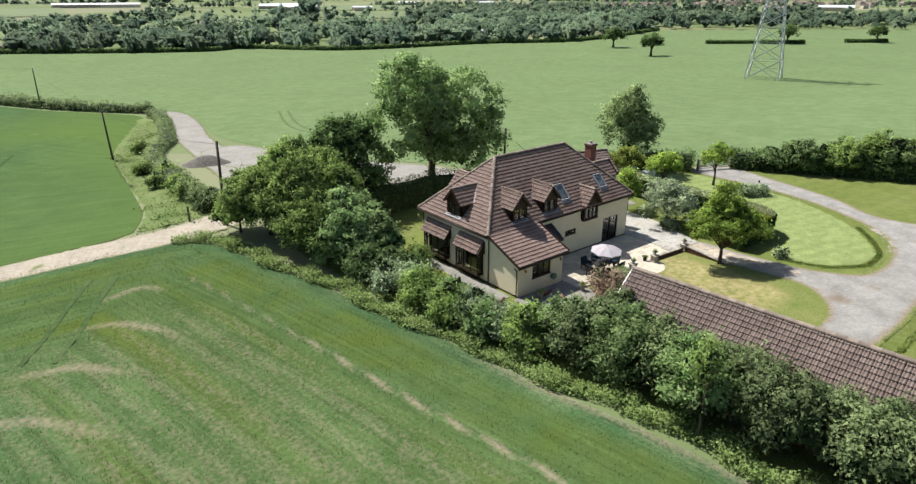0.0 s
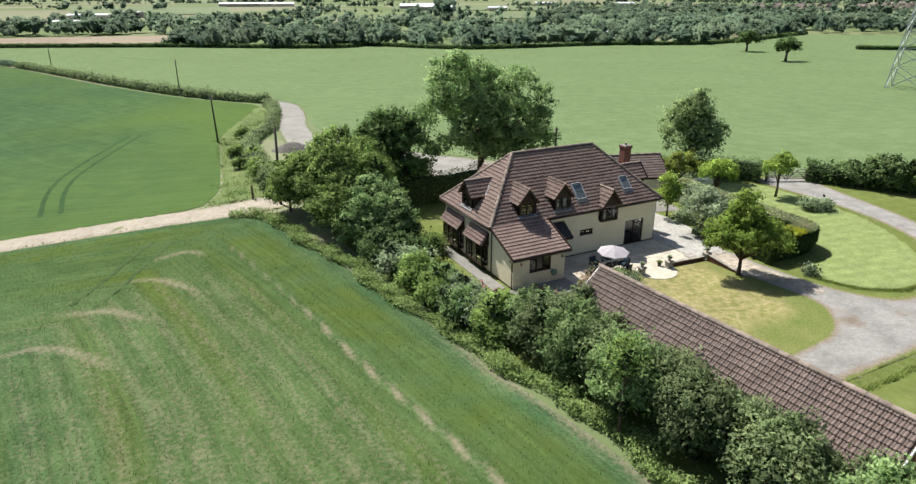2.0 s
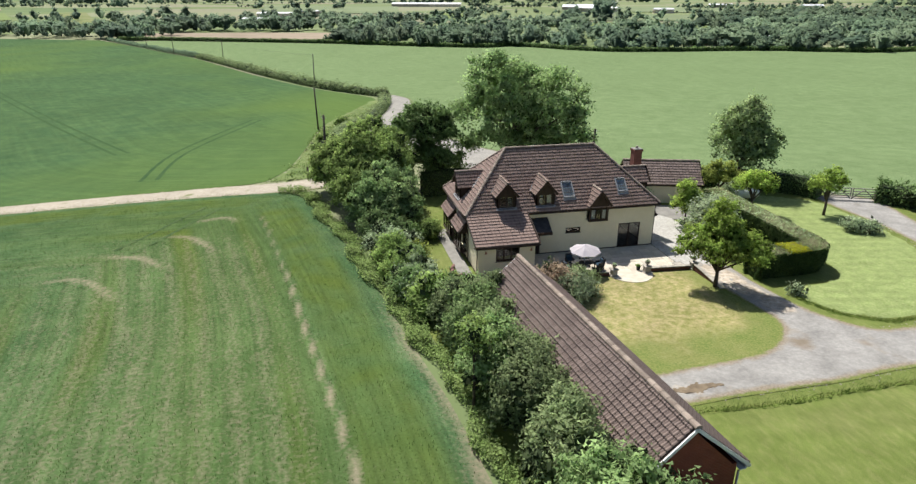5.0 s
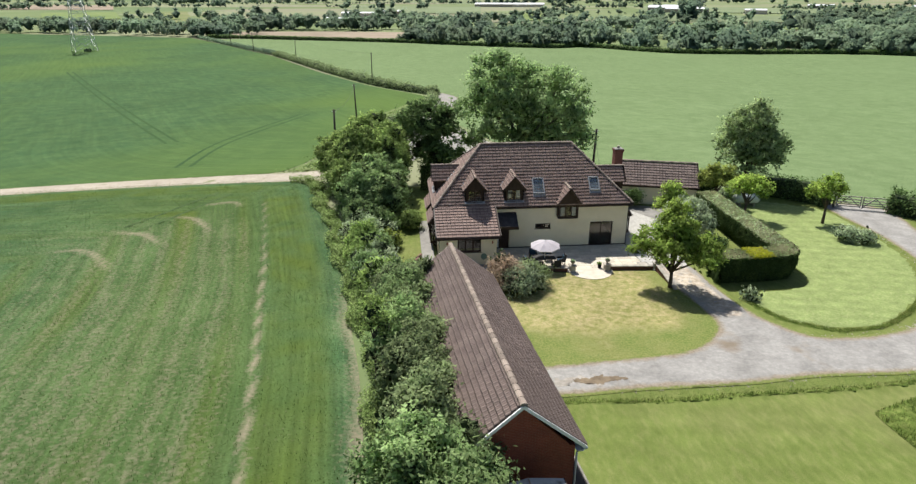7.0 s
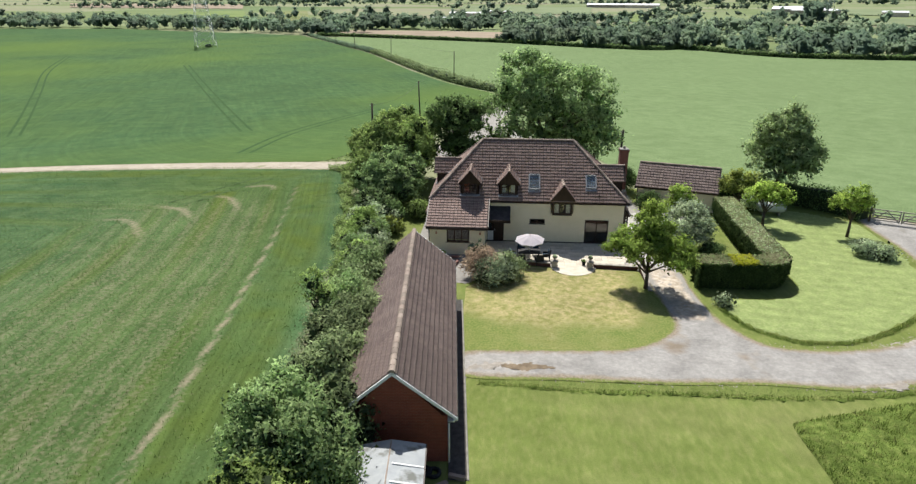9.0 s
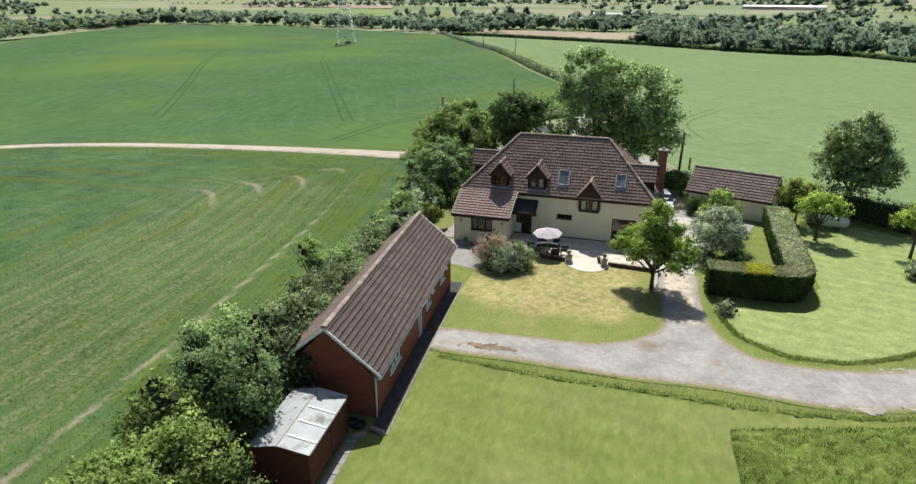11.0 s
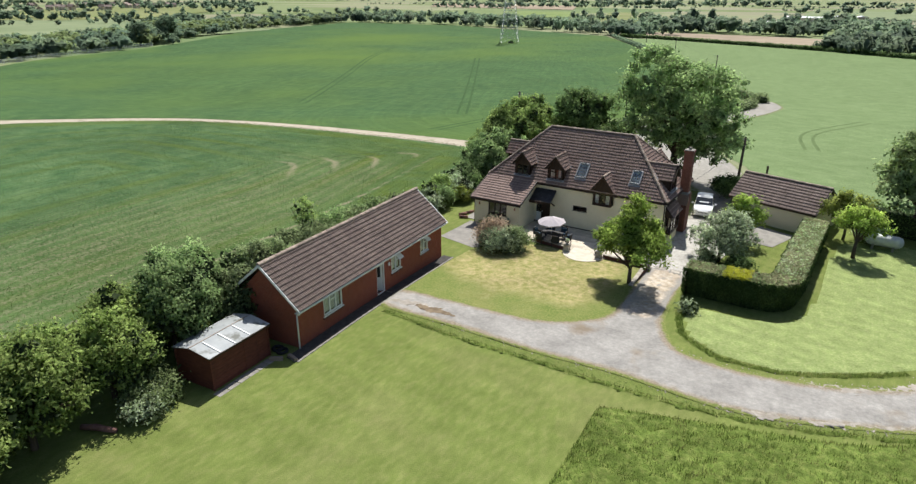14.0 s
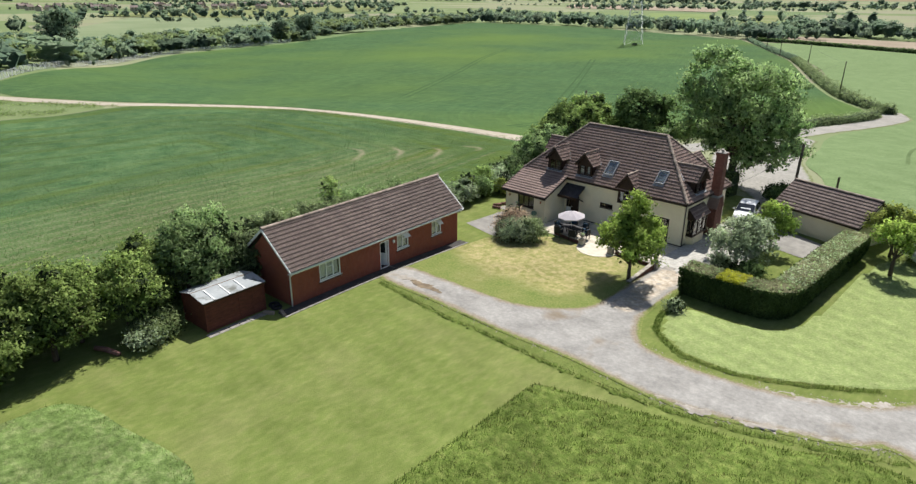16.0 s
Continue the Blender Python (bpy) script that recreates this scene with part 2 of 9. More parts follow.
M = dict(
    ground=material("rough_land", [(0.075, 0.12, 0.038), (0.12, 0.165, 0.058), (0.17, 0.19, 0.085)], scale=0.02, rough=0.9, big=0.25, stain=((0.25, 0.215, 0.13), 0.005, 0.60, 0.64), spec=0.04),
    crop_s=field_material("young_crop", (0.046, 0.094, 0.039), (0.08, 0.13, 0.056), (0.29, 0.235, 0.172), 0.2, big=0.26, fresh=(0.074, 0.107, 0.023)),
    crop_nw=field_material("crop_northwest", (0.044, 0.09, 0.037), (0.068, 0.12, 0.046), (0.3, 0.23, 0.15), 0.10, big=0.1, fresh=(0.092, 0.145, 0.036), streak=(1.2, 0.05, 1)),
    crop_ne=field_material("crop_northeast", (0.126, 0.18, 0.078), (0.158, 0.216, 0.099), (0.3, 0.24, 0.15), 0.05, big=0.05, streak=(1.6, 1.2, 1)),
    fallow=material("fallow_soil", [(0.25, 0.205, 0.15), (0.31, 0.255, 0.19)], scale=0.05, rough=0.95, big=0.1, spec=0.04),
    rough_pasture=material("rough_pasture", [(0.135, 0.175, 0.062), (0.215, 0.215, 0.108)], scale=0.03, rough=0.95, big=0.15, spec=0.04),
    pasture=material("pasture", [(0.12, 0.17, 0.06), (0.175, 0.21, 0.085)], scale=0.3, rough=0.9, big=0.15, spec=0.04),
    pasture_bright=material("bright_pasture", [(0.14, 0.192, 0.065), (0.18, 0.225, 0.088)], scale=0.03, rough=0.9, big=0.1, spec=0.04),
    # grass of the far fields, greyed in colour to stand in for haze
    hazed_grass=material("pale_hazed_grass", [(0.15, 0.19, 0.1), (0.195, 0.228, 0.13)], scale=0.02, rough=0.9, big=0.12, spec=0.04),
    lawn=material("mown_lawn", [(0.12, 0.156, 0.04), (0.137, 0.171, 0.047), (0.163, 0.188, 0.06)], scale=3.0, rough=0.9, bump=0.6, bump_scale=26, big=0.12, stain=((0.225, 0.222, 0.095), 0.22, 0.5, 1.15), spec=0.04, fleck=(2.6, 0.15), stretch=(1.0, 0.45, 1.0)),
    lawn_pale=material("pale_lawn", [(0.19, 0.247, 0.083), (0.226, 0.283, 0.105), (0.28, 0.31, 0.138)], scale=8.0, rough=0.9, bump=0.9, bump_scale=26, big=0.14, spec=0.04, fleck=(2.0, 0.2)),
    lawn_dry=material("dry_lawn", [(0.19, 0.2, 0.065), (0.27, 0.25, 0.105), (0.36, 0.305, 0.16)], scale=2.2, rough=0.95, bump=0.9, bump_scale=26, big=0.14, spec=0.04, fleck=(7.0, 0.3)),
    tall=material("long_grass", [(0.076, 0.113, 0.022), (0.103, 0.143, 0.032), (0.142, 0.174, 0.047)], scale=3.0, rough=0.85, bump=1, bump_scale=10, big=0.25, spec=0.04, fleck=(2.4, 0.5)),
    tall_pale=material("pale_long_grass", [(0.085, 0.13, 0.036), (0.115, 0.165, 0.052), (0.165, 0.205, 0.08)], scale=2.2, rough=0.85, bump=1, bump_scale=9, big=0.25, spec=0.04, fleck=(2.4, 0.6)),
    gravel=material("drive_gravel", [(0.25, 0.242, 0.226), (0.285, 0.274, 0.255), (0.325, 0.312, 0.29)], scale=4.5, rough=0.95, bump=0.5, bump_scale=45, big=0.2, stain=((0.21, 0.165, 0.115), 0.33, 0.62, 0.78), spec=0.04, fleck=(1.1, 0.16)),
    track=material("track_hardcore", [(0.31, 0.27, 0.21), (0.36, 0.32, 0.255), (0.42, 0.38, 0.315)], scale=4.0, rough=0.95, bump=0.2, bump_scale=30, big=0.14, stain=((0.17, 0.19, 0.09), 0.5, 0.66, 0.74), spec=0.04),
    lane=material("lane_gravel", [(0.24, 0.228, 0.205), (0.275, 0.262, 0.236), (0.32, 0.305, 0.275)], scale=3.0, rough=0.95, bump=0.2, bump_scale=30, big=0.14, spec=0.04),
    yard_stone=material("yard_chippings", [(0.33, 0.315, 0.285), (0.4, 0.385, 0.35), (0.47, 0.455, 0.42)], scale=5.0, rough=0.95, bump=0.4, bump_scale=40, big=0.12, spec=0.04),
    dirt=material("pale_dirt", [(0.26, 0.232, 0.196), (0.31, 0.282, 0.244), (0.37, 0.345, 0.305)], scale=3.0, rough=0.95, bump=0.3, bump_scale=24, big=0.2, spec=0.04),
    path=material("trodden_path", [(0.33, 0.275, 0.21), (0.42, 0.36, 0.285), (0.52, 0.46, 0.38)], scale=2.6, rough=0.95, bump=0.4, bump_scale=20, big=0.2, stain=((0.24, 0.23, 0.215), 0.7, 0.55, 0.7), spec=0.04, fleck=(3.0, 0.3)),
    paving=material("patio_stone", [(0.43, 0.38, 0.30), (0.55, 0.50, 0.41)], scale=1.5, rough=0.85, bump=0.2, objrand=0.12, island=0.12),
    # tarmac darkened in colour by the shade beside the outbuilding
    tarmac_shade=material("dark_tarmac_shade", [(0.045, 0.043, 0.042), (0.08, 0.075, 0.07)], scale=3, rough=0.9, bump=0.3, spec=0.1),
    kerb=material("kerb_concrete", [(0.17, 0.16, 0.14), (0.27, 0.255, 0.225)], scale=3, rough=0.9, bump=0.2, big=0.1),
    concrete=material("concrete", [(0.19, 0.18, 0.163), (0.26, 0.247, 0.222)], scale=1.4, rough=0.9, bump=0.3, big=0.12),
    render=material("cream_render", [(0.74, 0.665, 0.47), (0.80, 0.725, 0.53)], scale=0.9, rough=0.9, bump=0.15, bump_scale=60, big=0.04),
    tile=material("concrete_tile", [(0.17, 0.113, 0.094), (0.2, 0.135, 0.112), (0.232, 0.16, 0.133)], scale=0.8, rough=0.75, bump=0.05, bump_scale=30, big=0.06, island=0.1, objrand=0.05, stain=((0.42, 0.39, 0.33), 4.5, 0.74, 0.78)),
    tile_barn=material("weathered_tile", [(0.125, 0.09, 0.078), (0.155, 0.114, 0.098), (0.19, 0.143, 0.124)], scale=1.0, rough=0.75, bump=0.05, bump_scale=30, big=0.1, island=0.1, objrand=0.08, stain=((0.36, 0.34, 0.29), 4.5, 0.72, 0.77)),
    ridge=material("ridge_tile", [(0.2, 0.155, 0.125), (0.3, 0.245, 0.2)], scale=2, rough=0.85, bump=0.3, island=0.2),
    deck=material("roof_felt", [(0.05, 0.035, 0.03), (0.07, 0.05, 0.04)], scale=2, rough=0.9),
    slate=material("dark_slate", [(0.03, 0.028, 0.03), (0.055, 0.05, 0.05)], scale=3, rough=0.6, bump=0.2, island=0.2),
    frame=material("dark_stained_wood", [(0.022, 0.012, 0.008), (0.045, 0.024, 0.016)], scale=4, rough=0.5, stretch=(1, 1, 0.2)),
    white=material("white_upvc", [(0.74, 0.74, 0.72), (0.8, 0.8, 0.78)], scale=2, rough=0.4),
    curtain=material("pale_curtain", [(0.68, 0.65, 0.6), (0.78, 0.76, 0.72)], scale=3, rough=0.9, stretch=(6, 6, 0.2)),
    room=material("room_wall", [(0.035, 0.03, 0.028), (0.055, 0.048, 0.043)], scale=1, rough=0.9),
    lead=material("lead_flashing", [(0.2, 0.205, 0.215), (0.32, 0.325, 0.335)], scale=3, rough=0.55, bump=0.15),
    glass=glass("window_glass"),
    brick=brick_material("red_brick"),
    brick_plain=material("chimney_brick", [(0.105, 0.046, 0.035), (0.165, 0.072, 0.054)], scale=5, rough=0.85, bump=0.3, island=0.25, objrand=0.2),
    shed_wall=material("shed_board", [(0.095, 0.028, 0.02), (0.15, 0.045, 0.03)], scale=2.5, rough=0.8, bump=0.2, stretch=(1, 1, 4), objrand=0.12),
    sheet=material("grey_roof_sheet", [(0.27, 0.29, 0.3), (0.35, 0.37, 0.375)], scale=1.2, rough=0.6, bump=0.1, big=0.12, stain=((0.12, 0.125, 0.11), 1.3, 0.55, 0.66)),
    bark=material("bark", [(0.055, 0.042, 0.03), (0.13, 0.10, 0.075)], scale=5, rough=0.95, bump=0.6, stretch=(2, 2, 0.4)),
    pole=material("weathered_pole", [(0.06, 0.05, 0.04), (0.11, 0.09, 0.07)], scale=4, rough=0.9, bump=0.3, stretch=(3, 3, 0.2)),
    steel=material("galvanised_steel", [(0.45, 0.47, 0.48), (0.58, 0.59, 0.6)], scale=2, rough=0.5, metal=0.15),
    canopy=material("umbrella_cloth", [(0.43, 0.395, 0.42), (0.5, 0.46, 0.48)], scale=2, rough=0.8, translucent=0.12),
    black=material("black_rattan", [(0.012, 0.012, 0.013), (0.03, 0.03, 0.032)], scale=20, rough=0.6, bump=0.4),
    cushion=material("teal_cushion", [(0.02, 0.045, 0.07), (0.03, 0.065, 0.10)], scale=6, rough=0.9),
    stone=material("weathered_stone", [(0.27, 0.245, 0.21), (0.4, 0.365, 0.31)], scale=3, rough=0.9, bump=0.4, objrand=0.15),
    terracotta=material("terracotta", [(0.30, 0.12, 0.07), (0.38, 0.17, 0.10)], scale=5, rough=0.85, bump=0.2),
    car=material("white_car_paint", [(0.76, 0.77, 0.78), (0.8, 0.81, 0.82)], scale=2, rough=0.25, spec=0.6),
    rubber=material("tyre_rubber", [(0.015, 0.015, 0.015), (0.03, 0.03, 0.03)], scale=8, rough=0.85),
    carglass=material("car_glass", [(0.02, 0.025, 0.03), (0.035, 0.04, 0.045)], scale=1, rough=0.08, spec=0.7),
    red=material("tail_lamp", [(0.35, 0.02, 0.015), (0.4, 0.03, 0.02)], scale=3, rough=0.3),
    tank=material("tank_paint", [(0.45, 0.48, 0.47), (0.56, 0.58, 0.56)], scale=2, rough=0.5, big=0.1),
    plastic=material("green_plastic", [(0.12, 0.2, 0.15), (0.16, 0.26, 0.2)], scale=3, rough=0.5),
    coal=material("dark_spoil", [(0.085, 0.08, 0.072), (0.16, 0.148, 0.13)], scale=3, rough=0.95, bump=0.8, bump_scale=6),
    soil=material("bare_soil", [(0.13, 0.10, 0.07), (0.24, 0.19, 0.13)], scale=1.5, rough=0.95, bump=0.6, spec=0.04),
    wheel=material("flattened_crop", [(0.034, 0.072, 0.028), (0.052, 0.095, 0.035)], scale=0.6, rough=0.95, spec=0.03),
    wheel_young=material("flattened_young_crop", [(0.05, 0.088, 0.033), (0.08, 0.115, 0.046)], scale=1.6, rough=0.95, big=0.2, spec=0.03),
    wheel_pale=material("flattened_pale_crop", [(0.085, 0.125, 0.052), (0.115, 0.158, 0.07)], scale=0.6, rough=0.95, spec=0.03),
    log=material("cut_log", [(0.14, 0.07, 0.06), (0.24, 0.13, 0.11)], scale=4, rough=0.9, bump=0.4),
    farwall=material("far_wall", [(0.42, 0.35, 0.28), (0.55, 0.48, 0.40)], scale=0.3, rough=0.9, objrand=0.3),
    farroof=material("far_roof", [(0.16, 0.125, 0.11), (0.23, 0.185, 0.165)], scale=0.4, rough=0.9, objrand=0.35),
    barnroof=material("pale_barn_sheet", [(0.55, 0.57, 0.6), (0.7, 0.71, 0.73)], scale=0.2, rough=0.6, objrand=0.1),
    leaf_mid=leaf("leaf_mid", (0.19, 0.29, 0.08), (0.405, 0.53, 0.17)),
    leaf_dark=leaf("leaf_dark", (0.094, 0.161, 0.053), (0.188, 0.282, 0.098)),
    leaf_light=leaf("leaf_light", (0.24, 0.373, 0.071), (0.434, 0.556, 0.128)),
    leaf_grey=leaf("leaf_grey", (0.305, 0.405, 0.222), (0.6, 0.69, 0.445)),
    leaf_beam=leaf("leaf_beam", (0.2, 0.285, 0.118), (0.39, 0.475, 0.225)),
    leaf_haw=leaf("leaf_haw", (0.18, 0.268, 0.072), (0.385, 0.49, 0.155)),
    leaf_thorn=leaf("leaf_thorn", (0.165, 0.23, 0.1), (0.32, 0.39, 0.19)),
    # box leaves with the shade of the hedge's faces put into their colour
    leaf_box_shaded=leaf("leaf_box_shaded", (0.05, 0.09, 0.03), (0.11, 0.165, 0.055)),
    leaf_scrub=leaf("leaf_scrub", (0.137, 0.197, 0.077), (0.235, 0.29, 0.125), 0.14),
    leaf_gold=leaf("leaf_gold", (0.42, 0.45, 0.03), (0.60, 0.60, 0.07), 0.14),
    leaf_yellow=leaf("leaf_yellow", (0.26, 0.34, 0.07), (0.44, 0.5, 0.13)),
    leaf_ash=leaf("leaf_ash", (0.19, 0.3, 0.11), (0.365, 0.485, 0.21)),
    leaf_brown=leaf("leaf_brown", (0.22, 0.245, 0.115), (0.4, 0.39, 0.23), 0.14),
    leaf_pink=leaf("leaf_pink", (0.4, 0.31, 0.21), (0.66, 0.5, 0.38)),
    # far foliage: bluish distance haze is mixed into these leaf colours
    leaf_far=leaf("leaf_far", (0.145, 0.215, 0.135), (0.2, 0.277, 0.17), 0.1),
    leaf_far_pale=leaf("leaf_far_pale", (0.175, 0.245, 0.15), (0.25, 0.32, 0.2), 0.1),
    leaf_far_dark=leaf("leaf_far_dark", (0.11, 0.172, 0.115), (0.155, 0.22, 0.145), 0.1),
    # near-black colour that paints in the shade deep inside crowns and hedges
    leaf_shade=material("shade_leaf", [(0.02, 0.033, 0.012), (0.045, 0.065, 0.022)], scale=3, rough=0.95),
    blade=material("crop_blades", [(0.07, 0.125, 0.03), (0.115, 0.17, 0.05)], scale=0.35, rough=0.7, island=0.3, translucent=0.4, spec=0.04),
    weed=material("weed_leaves", [(0.15, 0.23, 0.065), (0.27, 0.35, 0.13)], scale=0.8, rough=0.7, island=0.35, translucent=0.4, spec=0.04),
    grass=material("grass_blades", [(0.085, 0.135, 0.026), (0.15, 0.20, 0.045), (0.26, 0.26, 0.10)], scale=0.9, rough=0.7, island=0.3, translucent=0.4, spec=0.04),
)


def blend(m, attr, colours, lo, hi, scale=2.0, amp=0.6):
    """Goes over into other colours where a mesh attribute, broken up by noise, runs from lo to hi."""
    n, l = m.node_tree.nodes, m.node_tree.links
    b = n["Principled BSDF"]
    col = b.inputs["Base Color"].links[0].from_socket
    tc, at, nz, rp = n.new("ShaderNodeTexCoord"), n.new("ShaderNodeAttribute"), n.new("ShaderNodeTexNoise"), n.new("ShaderNodeValToRGB")
    at.attribute_name = attr
    nz.inputs["Scale"].default_value, nz.inputs["Detail"].default_value, nz.inputs["Roughness"].default_value = scale, 6, 0.7
    l.new(tc.outputs["Object"], nz.inputs["Vector"])
    ma, mr, mx = n.new("ShaderNodeMath"), n.new("ShaderNodeMapRange"), n.new("ShaderNodeMix")
    ma.operation, ma.inputs[1].default_value = "MULTIPLY_ADD", amp * 2
    l.new(nz.outputs["Fac"], ma.inputs[0])
    l.new(at.outputs["Fac"], ma.inputs[2])
    mr.interpolation_type = "SMOOTHSTEP"
    mr.inputs["From Min"].default_value, mr.inputs["From Max"].default_value = lo + amp, hi + amp
    l.new(ma.outputs[0], mr.inputs["Value"])
    fine = n.new("ShaderNodeTexNoise")
    fine.inputs["Scale"].default_value, fine.inputs["Detail"].default_value = 9.0, 5
    l.new(tc.outputs["Object"], fine.inputs["Vector"])
    for e, c, x in zip(rp.color_ramp.elements, colours, (0.35, 0.65)):
        e.position, e.color = x, (*c, 1)
    l.new(fine.outputs["Fac"], rp.inputs["Fac"])
    mx.data_type = "RGBA"
    l.new(mr.outputs[0], mx.inputs["Factor"])
    l.new(col, mx.inputs["A"])
    l.new(rp.outputs["Color"], mx.inputs["B"])
    l.new(mx.outputs["Result"], b.inputs["Base Color"])


def mown(m, period, angle, amp):
    """Mowing stripes: the grass leans to and fro from pass to pass."""
    n, l = m.node_tree.nodes, m.node_tree.links
    b = n["Principled BSDF"]
    col = b.inputs["Base Color"].links[0].from_socket
    tc, mp, wv, mr, sc = n.new("ShaderNodeTexCoord"), n.new("ShaderNodeMapping"), n.new("ShaderNodeTexWave"), n.new("ShaderNodeMapRange"), n.new("ShaderNodeVectorMath")
    mp.inputs["Rotation"].default_value = (0, 0, radians(angle))
    wv.bands_direction = "Y"
    wv.inputs["Scale"].default_value, wv.inputs["Distortion"].default_value, wv.inputs["Detail"].default_value = 0.314 / period, 0.9, 2
    wv.inputs["Detail Scale"].default_value = 0.8
    mr.inputs["To Min"].default_value, mr.inputs["To Max"].default_value = 1 - amp, 1 + amp
    sc.operation = "SCALE"
    l.new(tc.outputs["Object"], mp.inputs["Vector"])
    l.new(mp.outputs[0], wv.inputs["Vector"])
    l.new(wv.outputs["Fac"], mr.inputs["Value"])
    l.new(col, sc.inputs[0])
    l.new(mr.outputs[0], sc.inputs["Scale"])
    l.new(sc.outputs[0], b.inputs["Base Color"])


mown(M["lawn"], 1.5, 4, 0.03)
mown(M["lawn_pale"], 1.3, 12, 0.05)
blend(M["lawn_dry"], "fresh", [(0.1, 0.15, 0.032), (0.19, 0.22, 0.07)], 0.25, 1.25, 1.1, 0.55)
blend(M["gravel"], "edge", [(0.2, 0.165, 0.12), (0.29, 0.245, 0.185)], 0.75, 0.3, 1.6, 0.45)
blend(M["gravel"], "edge", [(0.12, 0.16, 0.04), (0.2, 0.21, 0.075)], 0.38, 0.12, 2.6, 0.3)
blend(M["path"], "edge", [(0.23, 0.22, 0.2), (0.3, 0.285, 0.26)], 0.6, 0.15, 2.0, 0.5)
blend(M["track"], "edge", [(0.15, 0.17, 0.075), (0.24, 0.225, 0.13)], 0.5, 0.1, 1.3, 0.35)
blend(M["lane"], "edge", [(0.13, 0.165, 0.07), (0.2, 0.205, 0.11)], 0.6, 0.1, 0.9, 0.45)
blend(M["tile"], "lip", [(0.31, 0.225, 0.185), (0.39, 0.295, 0.25)], 0.55, 1.0, 3.0, 0.2)
blend(M["tile_barn"], "lip", [(0.2, 0.15, 0.128), (0.26, 0.2, 0.172)], 0.55, 1.0, 3.0, 0.2)


# ---- builders ----
class Geo:
    """Vertices and faces of one mesh."""

    def __init__(self):
        self.v, self.f = [], []

    def poly(self, *pts):
        k = len(self.v)
        self.v += [tuple(p) for p in pts]
        self.f.append(tuple(range(k, k + len(pts))))
        return self

    def prism(self, outline, a, b):
        """outline: 2D points; a, b: functions that put a 2D point on the two end faces."""
        k, n = len(self.v), len(outline)
        self.v += [tuple(a(p)) for p in outline] + [tuple(b(p)) for p in outline]
        self.f += [tuple(range(k + n - 1, k - 1, -1)), tuple(range(k + n, k + 2 * n))]
        self.f += [(k + i, k + (i + 1) % n, k + n + (i + 1) % n, k + n + i) for i in range(n)]
        return self

    def box(self, lo, hi, c=0.0):
        """A box with chamfered upright edges and top where c is given."""
        (x0, y0, z0), (x1, y1, z1) = lo, hi
        if c <= 0:
            return self.prism([(x0, y0), (x1, y0), (x1, y1), (x0, y1)], lambda p: (*p, z0), lambda p: (*p, z1))
        o = [(x0 + c, y0), (x1 - c, y0), (x1, y0 + c), (x1, y1 - c), (x1 - c, y1), (x0 + c, y1), (x0, y1 - c), (x0, y0 + c)]
        mx, my = (x0 + x1) / 2, (y0 + y1) / 2
        sx, sy = 1 - 2 * c / max(x1 - x0, 1e-6), 1 - 2 * c / max(y1 - y0, 1e-6)
        k = len(self.v)
        for z, s in ((z0, 0), (z1 - c, 0), (z1, 1)):
            self.v += [(mx + (x - mx) * (sx if s else 1), my + (y - my) * (sy if s else 1), z) for x, y in o]
        self.f.append(tuple(range(k + 7, k - 1, -1)))
        self.f.append(tuple(range(k + 16, k + 24)))
        for r in (0, 8):
            self.f += [(k + r + i, k + r + (i + 1) % 8, k + r + 8 + (i + 1) % 8, k + r + 8 + i) for i in range(8)]
        return self

    def tube(self, path, radii, sides=8, cap=True):
        path = [Vector(p) for p in path]
        if not isinstance(radii, (list, tuple)):
            radii = [radii] * len(path)
        k = len(self.v)
        for i, p in enumerate(path):
            d = (path[min(i + 1, len(path) - 1)] - path[max(i - 1, 0)]).normalized()
            a = d.orthogonal().normalized() if abs(d.z) > 0.98 else d.cross(Vector((0, 0, 1))).normalized()
            b = d.cross(a)
            self.v += [tuple(p + radii[i] * (math.cos(t) * a + math.sin(t) * b)) for t in (2 * math.pi * j / sides for j in range(sides))]
        for i in range(len(path) - 1):
            o = k + i * sides
            self.f += [(o + j, o + (j + 1) % sides, o + sides + (j + 1) % sides, o + sides + j) for j in range(sides)]
        if cap:
            self.f += [tuple(range(k + sides - 1, k - 1, -1)), tuple(range(k + (len(path) - 1) * sides, k + len(path) * sides))]
        return self

    def lathe(self, profile, at=(0, 0, 0), sides=16):
        return self.tube([(at[0], at[1], at[2] + z) for r, z in profile], [max(r, 1e-4) for r, z in profile], sides)

    def beam(self, a, b, w, h=None):
        a, b = Vector(a), Vector(b)
        d = (b - a).normalized()
        s = (d.cross(Vector((0, 0, 1))) if abs(d.z) < 0.99 else Vector((1, 0, 0))).normalized() * w / 2
        u = s.cross(d).normalized() * (h or w) / 2
        k = len(self.v)
        self.v += [tuple(p + i * s + j * u) for p in (a, b) for i, j in ((-1, -1), (1, -1), (1, 1), (-1, 1))]
        self.f += [(k + 3, k + 2, k + 1, k), (k + 4, k + 5, k + 6, k + 7)] + [(k + i, k + (i + 1) % 4, k + 4 + (i + 1) % 4, k + 4 + i) for i in range(4)]
        return self

    def add(self, V, F):
        k = len(self.v)
        self.v += [tuple(p) for p in V]
        self.f += [tuple(k + i for i in f) for f in F]
        return self

    def mesh(self, name):
        me = bpy.data.meshes.new(name)
